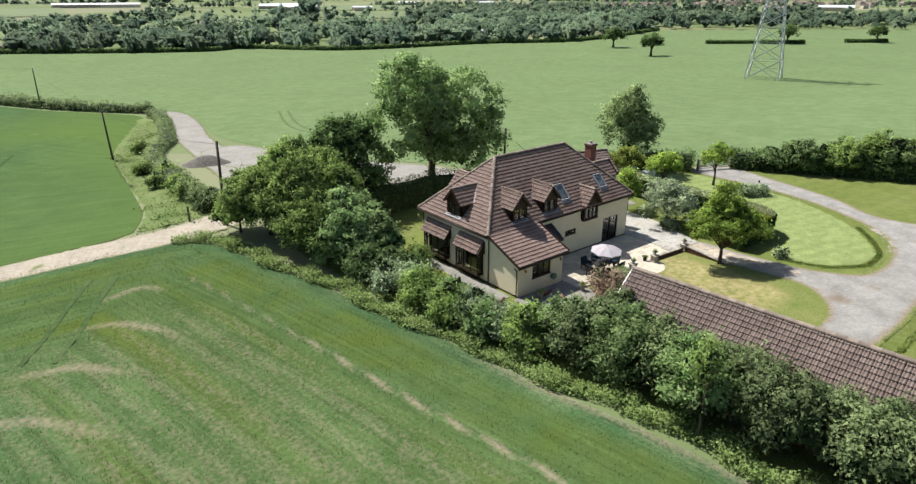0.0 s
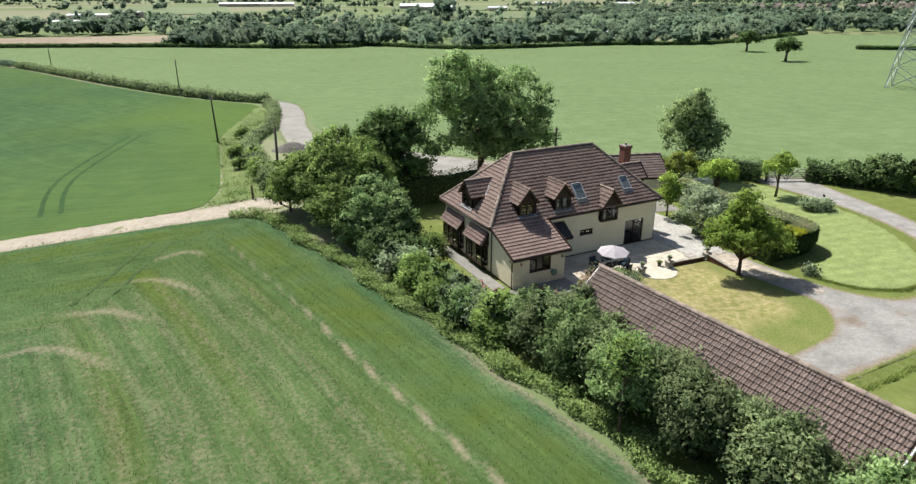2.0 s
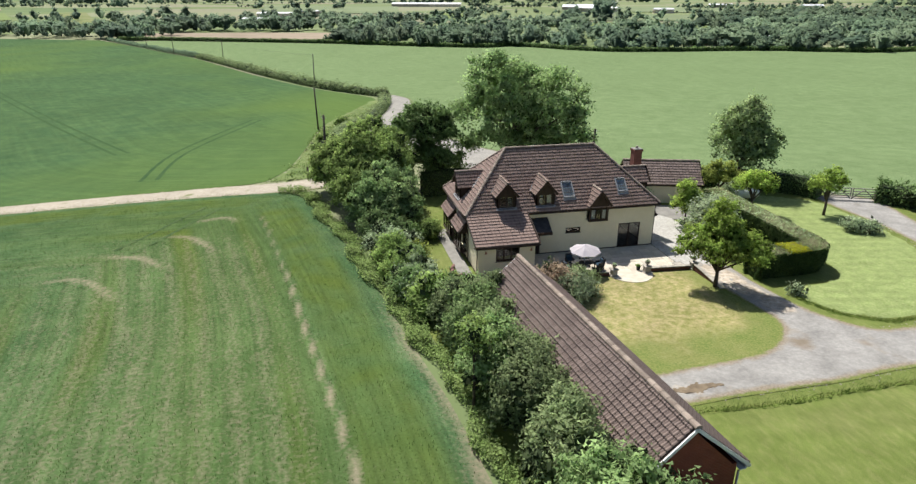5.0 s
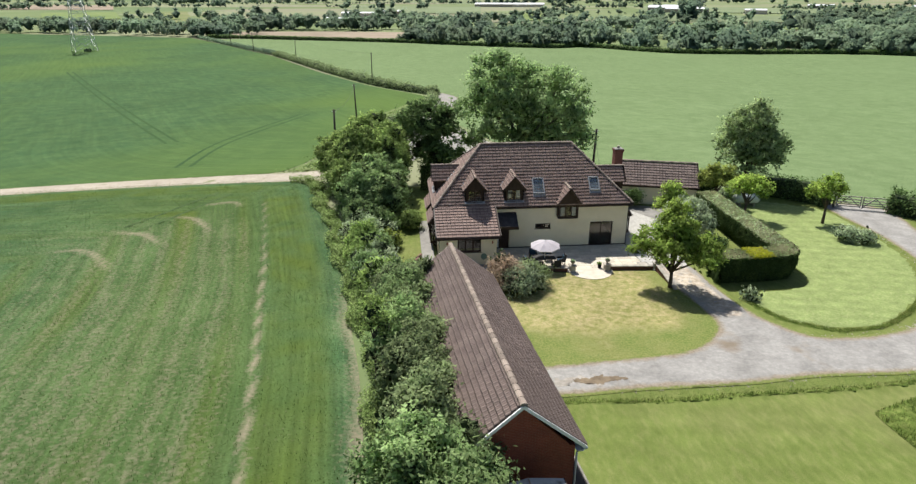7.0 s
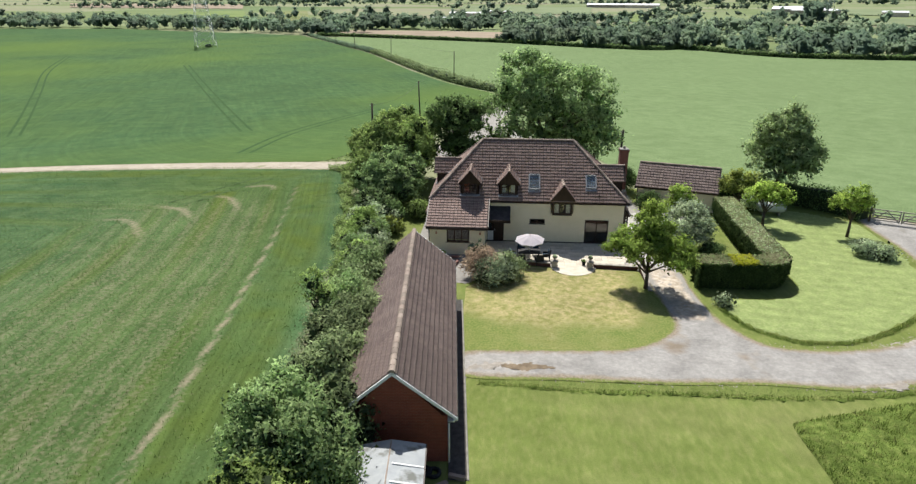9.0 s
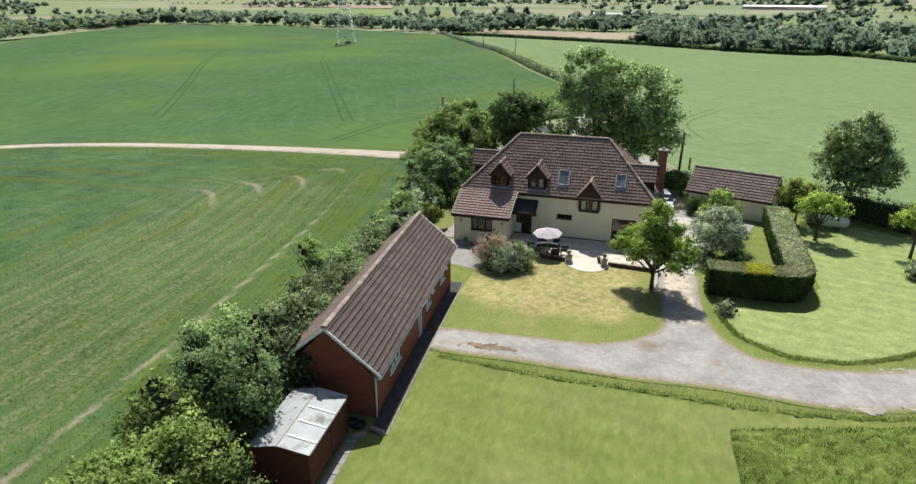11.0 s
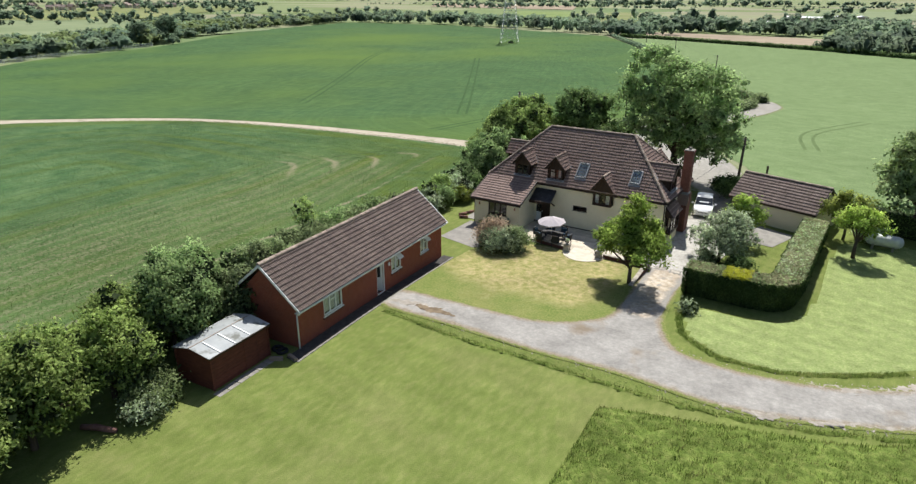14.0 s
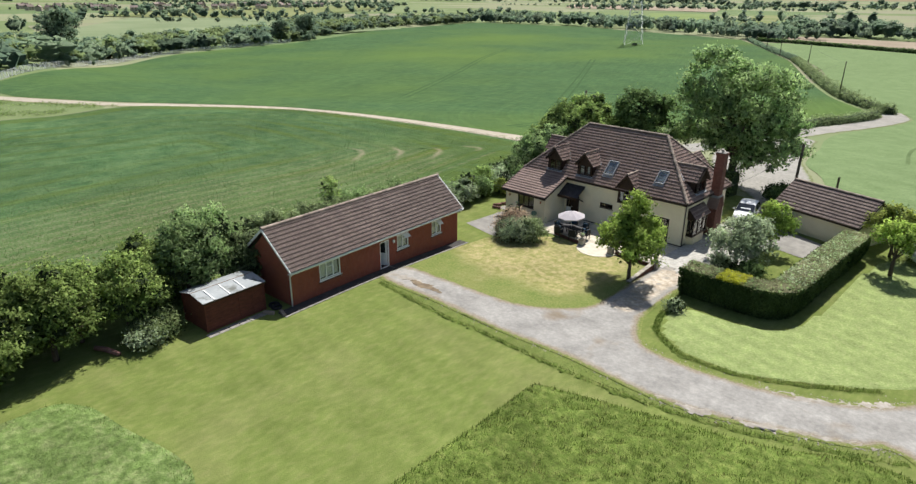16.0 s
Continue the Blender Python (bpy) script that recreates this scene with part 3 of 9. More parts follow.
        me.from_pydata(self.v, [], self.f)
        bm = bmesh.new()
        bm.from_mesh(me)
        bmesh.ops.recalc_face_normals(bm, faces=bm.faces)
        bm.to_mesh(me)
        bm.free()
        return me


def np_mesh(name, V, F, mat):
    me = bpy.data.meshes.new(name)
    V, F = np.asarray(V, np.float32), np.asarray(F, np.int32)
    n, k = F.shape
    me.vertices.add(len(V))
    me.vertices.foreach_set("co", V.ravel())
    me.loops.add(n * k)
    me.loops.foreach_set("vertex_index", F.ravel())
    me.polygons.add(n)
    me.polygons.foreach_set("loop_start", np.arange(0, n * k, k, dtype=np.int32))
    me.update(calc_edges=True)
    me.materials.append(mat)
    return me


def thing(name, m, label, category, group=""):
    ob = new(name)
    ob.matrix_world = m
    return tagged(ob, label, category, group)


def part(name, geo, mat, parent, label="", smooth=False):
    me = geo if isinstance(geo, bpy.types.Mesh) else geo.mesh(name)
    if not me.materials:
        me.materials.append(mat)
    if smooth:
        me.polygons.foreach_set("use_smooth", np.ones(len(me.polygons), bool))
    ob = new(name, me)
    ob.parent = parent
    return tagged(ob, label)


def single(name, geo, mat, label, category, group="", kind="", m=None, smooth=False):
    ob = part(name, geo, mat, None, "", smooth)
    if m is not None:
        ob.matrix_world = m
    return tagged(ob, label, category, group, kind)


def smooth01(a, b, x):
    u = np.clip((x - a) / (b - a), 0, 1)
    return u * u * (3 - 2 * u)


def ground(x, y):
    """The land: level round the house, a little higher to the south, falling away to the north."""
    x, y = np.asarray(x, float), np.asarray(y, float)
    d = np.hypot(x - 36, y - 34)
    fall = 7.2 * (1 - np.exp(-np.maximum(0, d - 25) / 85)) * smooth01(20, 80, y)
    return 0.6 * (1 - smooth01(6, 27, y)) * (1 - smooth01(40, 90, d)) - fall


def gz(x, y):
    return float(ground(x, y))


def curve(pts, step=1.0, closed=False):
    """A smooth line through 2D points, resampled."""
    p = np.array(pts, float)
    n = len(p)
    out = []
    for i in range(n if closed else n - 1):
        a, b, c, d = (p[(i - 1) % n], p[i], p[(i + 1) % n], p[(i + 2) % n]) if closed else (p[max(i - 1, 0)], p[i], p[i + 1], p[min(i + 2, n - 1)])
        for u in np.arange(0, 1, min(1, step / max(np.hypot(*(c - b)), 1e-6))):
            out.append(0.5 * (2 * b + (c - a) * u + (2 * a - 5 * b + 4 * c - d) * u * u + (3 * b - a - 3 * c + d) * u**3))
    if not closed:
        out.append(p[-1])
    return np.array(out)


def seg_dist(P, line, closed=False):
    """The distance of points from a polyline, and the place along it."""
    L = np.vstack([line, line[:1]]) if closed else np.asarray(line)
    best, along, s0 = np.full(len(P), 1e9), np.zeros(len(P)), 0.0
    for a, b in zip(L[:-1], L[1:]):
        d = b - a
        n = np.hypot(*d)
        if n < 1e-9:
            continue
        u = np.clip(((P - a) @ d) / n**2, 0, 1)
        r = np.hypot(*(P - a - u[:, None] * d).T)
        hit = r < best
        best[hit], along[hit] = r[hit], s0 + u[hit] * n
        s0 += n
    return best, along


def inside(P, poly):
    x, y = P.T
    res = np.zeros(len(P), bool)
    for (x0, y0), (x1, y1) in zip(poly, np.roll(poly, -1, 0)):
        c = (y0 > y) != (y1 > y)
        if c.any():
            t = np.zeros(len(P), bool)
            t[c] = x[c] < (x1 - x0) * (y[c] - y0) / (y1 - y0) + x0
            res ^= t
    return res


def signed(P, poly):
    d, along = seg_dist(P, poly, True)
    return np.where(inside(P, poly), d, -d), along


def sheet(name, poly, cell, lift, mat, crown=0.0, crown_w=0.5, rough=0.0, uv_line=None, bare=None, fresh=None, grow=0.0, edged=False, holes=(), wob=0.0, sink=0.0):
    """A piece of ground cover draped on the land, its edge following the outline."""
    poly = np.asarray(poly, float)
    lo, hi = poly.min(0) - cell - grow, poly.max(0) + cell + grow
    nx, ny = int((hi[0] - lo[0]) / cell) + 2, int((hi[1] - lo[1]) / cell) + 2
    X, Y = np.meshgrid(lo[0] + cell * np.arange(nx), lo[1] + cell * np.arange(ny), indexing="ij")
    P = np.stack([X.ravel(), Y.ravel()], 1)
    s, _ = signed(P, poly)
    s = s + grow
    for h in holes:
        s = np.minimum(s, -signed(P, np.asarray(h, float))[0])
    if wob:
        x, y = P.T
        s = s + 0.45 * wob * np.random.RandomState(len(s)).randn(len(s))
        s = s + wob * (np.sin(1.7 * x + 1.1 * y) + np.sin(2.9 * x - 2.3 * y + 1) + np.sin(3.7 * x + 5.1 * y + 2) + np.sin(7.3 * y - 6.1 * x)) / 3
    S = s.reshape(nx, ny)
    gx, gy = np.gradient(S, cell)
    g = np.stack([gx.ravel(), gy.ravel()], 1)
    g /= np.maximum(np.hypot(*g.T), 0.3)[:, None]
    move = (s < 0) & (s > -1.6 * cell)
    P = P + np.where(move, -s, 0)[:, None] * g
    idx = np.arange(nx * ny).reshape(nx, ny)
    F = np.stack([idx[:-1, :-1], idx[1:, :-1], idx[1:, 1:], idx[:-1, 1:]], -1).reshape(-1, 4)
    keep = (s[F].max(1) > 0) & (s[F].min(1) > -1.6 * cell)
    F = F[keep]
    used = np.unique(F)
    remap = np.zeros(nx * ny, np.int64)
    remap[used] = np.arange(len(used))
    P, s = P[used], np.maximum(s[used], 0)
    z = ground(*P.T) + lift + crown * smooth01(0, crown_w, s) - sink * (s <= 0)
    if rough:
        z = z + rough * np.random.RandomState(len(used)).randn(len(used)) * smooth01(0, crown_w, s)
    me = np_mesh(name, np.column_stack([P, z]), remap[F], mat)
    F = remap[F]
    if uv_line is not None:
        d, al = seg_dist(P, uv_line)
        uv = me.uv_layers.new(name="rows")
        uv.data.foreach_set("uv", np.stack([d, al], 1)[F.ravel()].astype(np.float32).ravel())
    if bare is not None:
        at = me.attributes.new("bare", "FLOAT", "POINT")
        at.data.foreach_set("value", bare(P, s).astype(np.float32))
    if edged:
        me.attributes.new("edge", "FLOAT", "POINT").data.foreach_set("value", s.astype(np.float32))
    if fresh is not None:
        at = me.attributes.new("fresh", "FLOAT", "POINT")
        at.data.foreach_set("value", fresh(P, s).astype(np.float32))
    me.polygons.foreach_set("use_smooth", np.ones(len(me.polygons), bool))
    return me


def ribbon(line, width):
    """The outline of a band along a line."""
    p = np.asarray(line, float)
    d = np.gradient(p, axis=0)
    d /= np.hypot(*d.T)[:, None]
    n = np.stack([-d[:, 1], d[:, 0]], 1)
    w = np.asarray(width) / 2
    w = w[:, None] if w.ndim else w
    return np.vstack([p + n * w, (p - n * w)[::-1]])


def leaf_quads(P, N, size, rs, flat=0.55):
    """One small diamond leaf for each point, turned mostly along the given normals."""
    n = len(P)
    N = N + flat * rs.randn(n, 3)
    N /= np.linalg.norm(N, axis=1)[:, None]
    A = np.cross(N, rs.randn(n, 3))
    A /= np.linalg.norm(A, axis=1)[:, None] + 1e-9
    B = np.cross(N, A)
    s = (size * (0.6 + 0.8 * rs.rand(n)))[:, None]
    V = np.stack([P - A * s * 0.5, P + B * s * 0.33 + N * s * 0.08, P + A * s * 0.5, P - B * s * 0.33 + N * s * 0.08], 1).reshape(-1, 3)
    return V, np.arange(4 * n).reshape(n, 4)


def leaf_mesh(name, P, N, size, rs, flat, mat, round_n, tone=None):
    """A mesh of slim pointed leaves that takes the light as the rounded clumps do on which they sit."""
    n = len(P)
    N = N + flat * rs.randn(n, 3)
    N /= np.linalg.norm(N, axis=1)[:, None]
    A = np.cross(N, rs.randn(n, 3))
    A /= np.linalg.norm(A, axis=1)[:, None] + 1e-9
    B = np.cross(N, A)
    q = (size * (0.6 + 0.8 * rs.rand(n)))[:, None]
    V = np.stack([P - A * q * 0.42 - B * q * 0.3, P - A * q * 0.3 + B * q * 0.34, P + A * q * 0.62], 1).reshape(-1, 3)
    F = np.arange(3 * n).reshape(n, 3)[:, ::-1]
    me = np_mesh(name, V, F, mat)
    me.polygons.foreach_set("use_smooth", np.ones(n, bool))
    g = N
    R = round_n / (np.linalg.norm(round_n, axis=1)[:, None] + 1e-9)
    g = np.where((g * R).sum(1)[:, None] < 0, -g, g)
    R = R * 0.5 + g * 0.5
    R /= np.linalg.norm(R, axis=1)[:, None] + 1e-9
    me.normals_split_custom_set_from_vertices(np.repeat(R, 3, 0).astype(np.float32).tolist())
    if tone is not None:
        at = me.attributes.new("tone", "FLOAT", "POINT")
        at.data.foreach_set("value", np.repeat(tone, 3).astype(np.float32))
    return me


def crown_points(lobes, n, rs, clump=0.35, hollow=0.5, per=42):
    """Leaf places in clumps over the lobes of a crown: (x, y, z, rx, ry, rz)."""
    lobes = np.array(lobes, float)
    vol = (lobes[:, 3] * lobes[:, 4] * lobes[:, 5]) ** (2 / 3)
    k = max(12, n // per)
    which = rs.choice(len(lobes), k, p=vol / vol.sum())
    d = rs.randn(k, 3)
    d /= np.linalg.norm(d, axis=1)[:, None]
    d[:, 2] = np.where(d[:, 2] < -0.5, -d[:, 2], d[:, 2])
    r = hollow + (1.06 - hollow) * rs.rand(k) ** 0.45
    c = lobes[which, :3] + d * lobes[which, 3:] * r[:, None]
    w = rs.choice(k, n)
    spread = clump * (0.6 + 0.8 * rs.rand(k))
    P = c[w] + rs.randn(n, 3) * spread[w][:, None] * np.array([1, 1, 0.7])
    N = (P - lobes[which[w], :3]) / lobes[which[w], 3:] ** 2 * lobes[which[w], 3:].mean(1)[:, None]
    N /= np.linalg.norm(N, axis=1)[:, None] + 1e-9
    ball = P - c[w]
    ball /= np.linalg.norm(ball, axis=1)[:, None] + 1e-9
    R = 0.5 * N + 0.45 * ball + [0, 0, 0.35]
    N = N * 0.55
    N[:, 2] += 0.5
    return P, N, R, (0.16 * rs.randn(k)).clip(-0.35, 0.35)[w]


def trunk_geo(h, r, ends, rs, sides=8):
    g = Geo()
    bend = [(0, 0, -0.15), (0.04 * h * rs.randn() * 0.4, 0.04 * h * rs.randn() * 0.4, h * 0.5), (0, 0, h)]
    g.tube(bend, [r * 1.25, r * 0.95, r * 0.75], sides)
    for e in ends:
        e = np.array(e)
        s = np.array([0, 0, h * (0.75 + 0.25 * rs.rand())])
        mid = s + (e - s) * 0.5 + np.array([0, 0, 0.12 * np.linalg.norm(e - s)]) + rs.randn(3) * 0.08 * np.linalg.norm(e - s)
        g.tube([s, mid, e], [r * 0.6, r * 0.36, r * 0.1], 6)
    return g


SEED = [10]


def tree(name, x, y, lobes, trunk_h, trunk_r, leaves, size, mat, label, category="tree", group="", clump=0.35, hollow=0.5, flat=0.75, inner=0.6, per=42, shoots=0):
    """A trunk with limbs and a crown of leaves; lobes are measured from the foot."""
    SEED[0] += 1
    rs = np.random.RandomState(SEED[0])
    t = thing(name, pose(x, y, gz(x, y)), label, category, group)
    base = list(lobes)
    for a in base if shoots else ():
        for k in range(shoots):
            d = rs.randn(3)
            d /= np.linalg.norm(d)
            d[2] = abs(d[2]) * 1.1 - 0.25
            f = 0.2 + 0.16 * rs.rand()
            lobes = [*lobes, (a[0] + d[0] * a[3] * 1.02, a[1] + d[1] * a[4] * 1.02, a[2] + d[2] * a[5] * 1.05, a[3] * f, a[4] * f, a[5] * f * 1.25)]
    ends = [(a[0], a[1], a[2]) for a in base[:8]] + [(a[0] + a[3] * 0.5 * rs.randn(), a[1] + a[4] * 0.5 * rs.randn(), a[2] + 0.3 * a[5]) for a in base[:8]]
    part("trunk", trunk_geo(trunk_h, trunk_r, ends, rs), M["bark"], t, smooth=True)
    P, N, R, tone = crown_points(lobes, int(leaves * 1.45), rs, clump, hollow, per)
    P[:, 2] = np.maximum(P[:, 2], 0.05)
    part("crown", leaf_mesh("crown", P, N, size * 0.86, rs, flat, mat, R, tone), mat, t)
    # dark leaves added within the crown, their colour standing in for inner shade
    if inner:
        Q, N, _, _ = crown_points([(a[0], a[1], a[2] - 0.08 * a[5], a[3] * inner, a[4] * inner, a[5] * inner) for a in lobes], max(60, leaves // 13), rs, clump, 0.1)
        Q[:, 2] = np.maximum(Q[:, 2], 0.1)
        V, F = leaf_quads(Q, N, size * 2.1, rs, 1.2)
        part("inner_foliage", np_mesh("inner_foliage", V, F, M["leaf_shade"]), M["leaf_shade"], t)
    return t


def bush(name, x, y, top, r, mat, label, category="shrub", group="", dense=1.0, size=0.2):
    """A shrub leafy to the ground, with several lobes and an uneven outline."""
    rs = np.random.RandomState(int(abs(x * 131 + y * 17)) + 7)
    lobes = [(0, 0, top * 0.52, r * 0.86, r * 0.86, top * 0.46)]
    for k in range(5):
        a = 2 * math.pi * (k + rs.rand() * 0.7) / 5
        q = r * (0.42 + 0.22 * rs.rand())
        lobes.append((math.cos(a) * q, math.sin(a) * q, top * (0.3 + 0.36 * rs.rand()), r * 0.55, r * 0.55, top * (0.26 + 0.1 * rs.rand())))
    for k in range(int(14 + 7 * r)):  # shoots that break the outline
        a, u = 2 * math.pi * rs.rand(), rs.rand()
        q = r * (1.0 - 0.75 * u * u) * (0.82 + 0.3 * rs.rand())
        lobes.append((math.cos(a) * q, math.sin(a) * q, top * (0.42 + 0.58 * u), r * (0.1 + 0.12 * rs.rand()), r * (0.1 + 0.12 * rs.rand()), top * (0.07 + 0.1 * rs.rand())))
    n = int(dense * 1400 * r * (r + top * 0.5))
    return tree(name, x, y, lobes, top * 0.35, 0.05 + 0.018 * top, n, size, mat, label, category, group, clump=0.22, hollow=0.42, inner=0.58)


def hedge_row(name, line, width, height, mat, label, dense=1.0, size=0.22, ragged=0.35, category="hedge", heart=True):
    """A hedge along a line: a core coloured for inner shade, leaves all over it."""
    rs = np.random.RandomState(len(line) * 7 + int(abs(line[0][0]) * 3))
    L = curve(line, 0.6)
    d = np.gradient(L, axis=0)
    d /= np.hypot(*d.T)[:, None]
    nrm = np.stack([-d[:, 1], d[:, 0]], 1)
    length = np.hypot(*np.diff(L, axis=0).T).sum()
    hh = np.asarray(height, float) * np.ones(len(L)) if np.ndim(height) == 0 else np.interp(np.linspace(0, 1, len(L)), np.linspace(0, 1, len(height)), height)
    hh = hh * (1 + ragged * 0.5 * np.array([noise.noise((p[0] * 0.35, p[1] * 0.35, 3.0)) for p in L]))
    n = int(dense * length * (width + 2 * hh.mean()) * 80)
    i = rs.randint(0, len(L), n)
    a = rs.rand(n) * math.pi
    r = 0.82 + 0.25 * rs.rand(n) ** 0.7
    ca, sa = np.sign(np.cos(a)) * np.abs(np.cos(a)) ** 0.55, np.sin(a) ** 0.55
    lump = 1 + ragged * np.array([noise.noise((L[q][0] * 0.9, L[q][1] * 0.9, w * 1.5)) for q, w in zip(i, a)])
    side, z = ca * r * lump * width / 2, sa * r * lump * hh[i]
    low = rs.rand(n) < 0.4
    z = np.where(low, rs.rand(n) * hh[i] * 0.8, z)
    side = np.where(low, np.sign(side) * width / 2 * (0.9 + 0.2 * rs.rand(n)), side)
    xy = L[i] + nrm[i] * side[:, None] + rs.randn(n, 2) * 0.2
    P = np.column_stack([xy, ground(*xy.T) + z])
    N = np.column_stack([nrm[i] * (ca * 0.5)[:, None], 0.6 * sa + 0.4])
    R = np.column_stack([nrm[i] * ca[:, None], 0.15 + sa]) + 0.45 * np.array([noise.noise_vector((p[0] * 1.1, p[1] * 1.1, p[2] * 1.3)) for p in P])
    tone = 0.3 * np.array([noise.noise((p[0] * 0.8, p[1] * 0.8, p[2])) for p in P])
    x0, y0 = L[0]
    o = np.array([x0, y0, gz(x0, y0)])
    t = thing(name, pose(*o), label, category)
    part("foliage", leaf_mesh("foliage", P - o, N, size, rs, 0.75, mat, R, tone), mat, t)
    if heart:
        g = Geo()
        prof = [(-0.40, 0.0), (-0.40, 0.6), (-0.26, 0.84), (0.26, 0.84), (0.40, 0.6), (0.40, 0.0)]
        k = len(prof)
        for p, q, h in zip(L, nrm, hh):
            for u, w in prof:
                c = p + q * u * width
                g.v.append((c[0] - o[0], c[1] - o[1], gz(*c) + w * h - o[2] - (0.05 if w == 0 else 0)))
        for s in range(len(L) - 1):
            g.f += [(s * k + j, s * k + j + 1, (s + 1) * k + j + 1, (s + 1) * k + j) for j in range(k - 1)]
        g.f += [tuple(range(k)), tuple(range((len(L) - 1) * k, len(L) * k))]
        part("heart", g, M["leaf_shade"], t)
    return t


def blades(name, P, height, width, mat, label, category, lean=0.35, lift=0.0):
    """Grass or crop blades, one narrow triangle each."""
    rs = np.random.RandomState(len(P))
    n = len(P)
    a = rs.rand(n) * 2 * math.pi
    h = height * (0.55 + 0.75 * rs.rand(n))
    w = width * (0.6 + 0.8 * rs.rand(n))
    z = ground(*P.T) + lift
    dx, dy = np.cos(a), np.sin(a)
    base = np.column_stack([P, z - 0.03])
    side = np.column_stack([-dy, dx, np.zeros(n)]) * (w / 2)[:, None]
    tip = base + np.column_stack([dx * h * lean * rs.rand(n), dy * h * lean * rs.rand(n), h])
    V = np.stack([base - side, base + side, tip], 1).reshape(-1, 3)
    return single(name, np_mesh(name, V, np.arange(3 * n).reshape(n, 3), mat), mat, label, category, kind="stuff")


def scatter(poly, n, seed):
    rs = np.random.RandomState(seed)
    poly = np.asarray(poly, float)
    lo, hi = poly.min(0), poly.max(0)
    P = lo + rs.rand(int(n * 3), 2) * (hi - lo)
    P = P[inside(P, poly)]
    return P[:n]


# ---- the land ----
def land_mesh():
    near = np.arange(-70, 71, 2.0)
    out = [70.0]
    while out[-1] < 4200:
        out.append(out[-1] * 1.09 + 1)
    ax = np.concatenate([-np.array(out[::-1]), near[1:-1], np.array(out)])
    X, Y = np.meshgrid(ax + 30, ax + 30, indexing="ij")
    n = len(ax)
    idx = np.arange(n * n).reshape(n, n)
    F = np.stack([idx[:-1, :-1], idx[1:, :-1], idx[1:, 1:], idx[:-1, 1:]], -1).reshape(-1, 4)
    d = np.hypot(X - 30, Y - 30)
    z = ground(X, Y) - 0.045 - 0.42 * smooth01(150, 500, d)
    return np_mesh("ground", np.column_stack([X.ravel(), Y.ravel(), z.ravel()]), F, M["ground"])


def mosaic(m):
    """Far fields of many crops: each cell of an uneven patchwork has its own colour."""
    n, l = m.node_tree.nodes, m.node_tree.links
    b = n["Principled BSDF"]
    tc, mp, vo, rp, mx = n.new("ShaderNodeTexCoord"), n.new("ShaderNodeMapping"), n.new("ShaderNodeTexVoronoi"), n.new("ShaderNodeValToRGB"), n.new("ShaderNodeMix")
    mp.inputs["Rotation"].default_value, mp.inputs["Scale"].default_value = (0, 0, 0.3), (0.0042, 0.0068, 1)
    vo.voronoi_dimensions, vo.distance = "2D", "CHEBYCHEV"
    vo.inputs["Scale"].default_value = 1.0
    rp.color_ramp.interpolation = "CONSTANT"
    el = rp.color_ramp.elements
    # crop tones paled and greyed, so distance haze sits in the colour
    tones = [(0.13, 0.18, 0.085), (0.19, 0.225, 0.115), (0.25, 0.255, 0.16), (0.155, 0.195, 0.09), (0.25, 0.235, 0.165), (0.17, 0.21, 0.12)]
    while len(el) < len(tones):
        el.new(0.5)
    for i, c in enumerate(tones):
        el[i].position, el[i].color = i / len(tones), (*c, 1)
    mx.data_type = "RGBA"
    mx.inputs["Factor"].default_value = 0.75
    col = b.inputs["Base Color"].links[0].from_socket
    l.new(tc.outputs["Object"], mp.inputs["Vector"])
    l.new(mp.outputs[0], vo.inputs["Vector"])
    l.new(vo.outputs["Color"], rp.inputs["Fac"])
    l.new(col, mx.inputs["A"])
    l.new(rp.outputs["Color"], mx.inputs["B"])
    l.new(mx.outputs["Result"], b.inputs["Base Color"])


mosaic(M["ground"])
single("ground", land_mesh(), M["ground"], "open farmland of rough grass and far fields", "ground", kind="structure")

FIELD_EDGE = [(27, -60), (24.6, -20), (23.4, 0), (22.8, 6), (22.2, 13), (21.2, 20), (20.4, 26), (19.3, 32), (18.2, 38), (17.0, 43), (15.6, 49), (14.2, 52.6), (11.4, 54.0), (5, 54.7), (-4.5, 55.4), (-15, 55.5), (-25.6, 54.9), (-34.8, 53), (-43.2, 49), (-48.2, 42.5), (-52.2, 35.2), (-56.6, 29), (-57.4, 22), (-55.4, 14), (-57, 6.5), (-58, -14)]
edge = curve(FIELD_EDGE, 1.5)
south = np.vstack([edge, [(-60, -60)]])
TURNS = [curve(t, 0.5) for t in ([(-4.2, 33.2), (-2.0, 33.8), (-0.4, 33.2), (1.2, 31.4), (3.0, 28.4)], [(-1.0, 37.9), (1.2, 37.5), (2.9, 36.75), (5.0, 33.8)], [(2.8, 41.9), (4.6, 41.4), (6.0, 40.5), (8.7, 36.3)], [(5, 45), (8.1, 45.7), (9.4, 43.6)])]


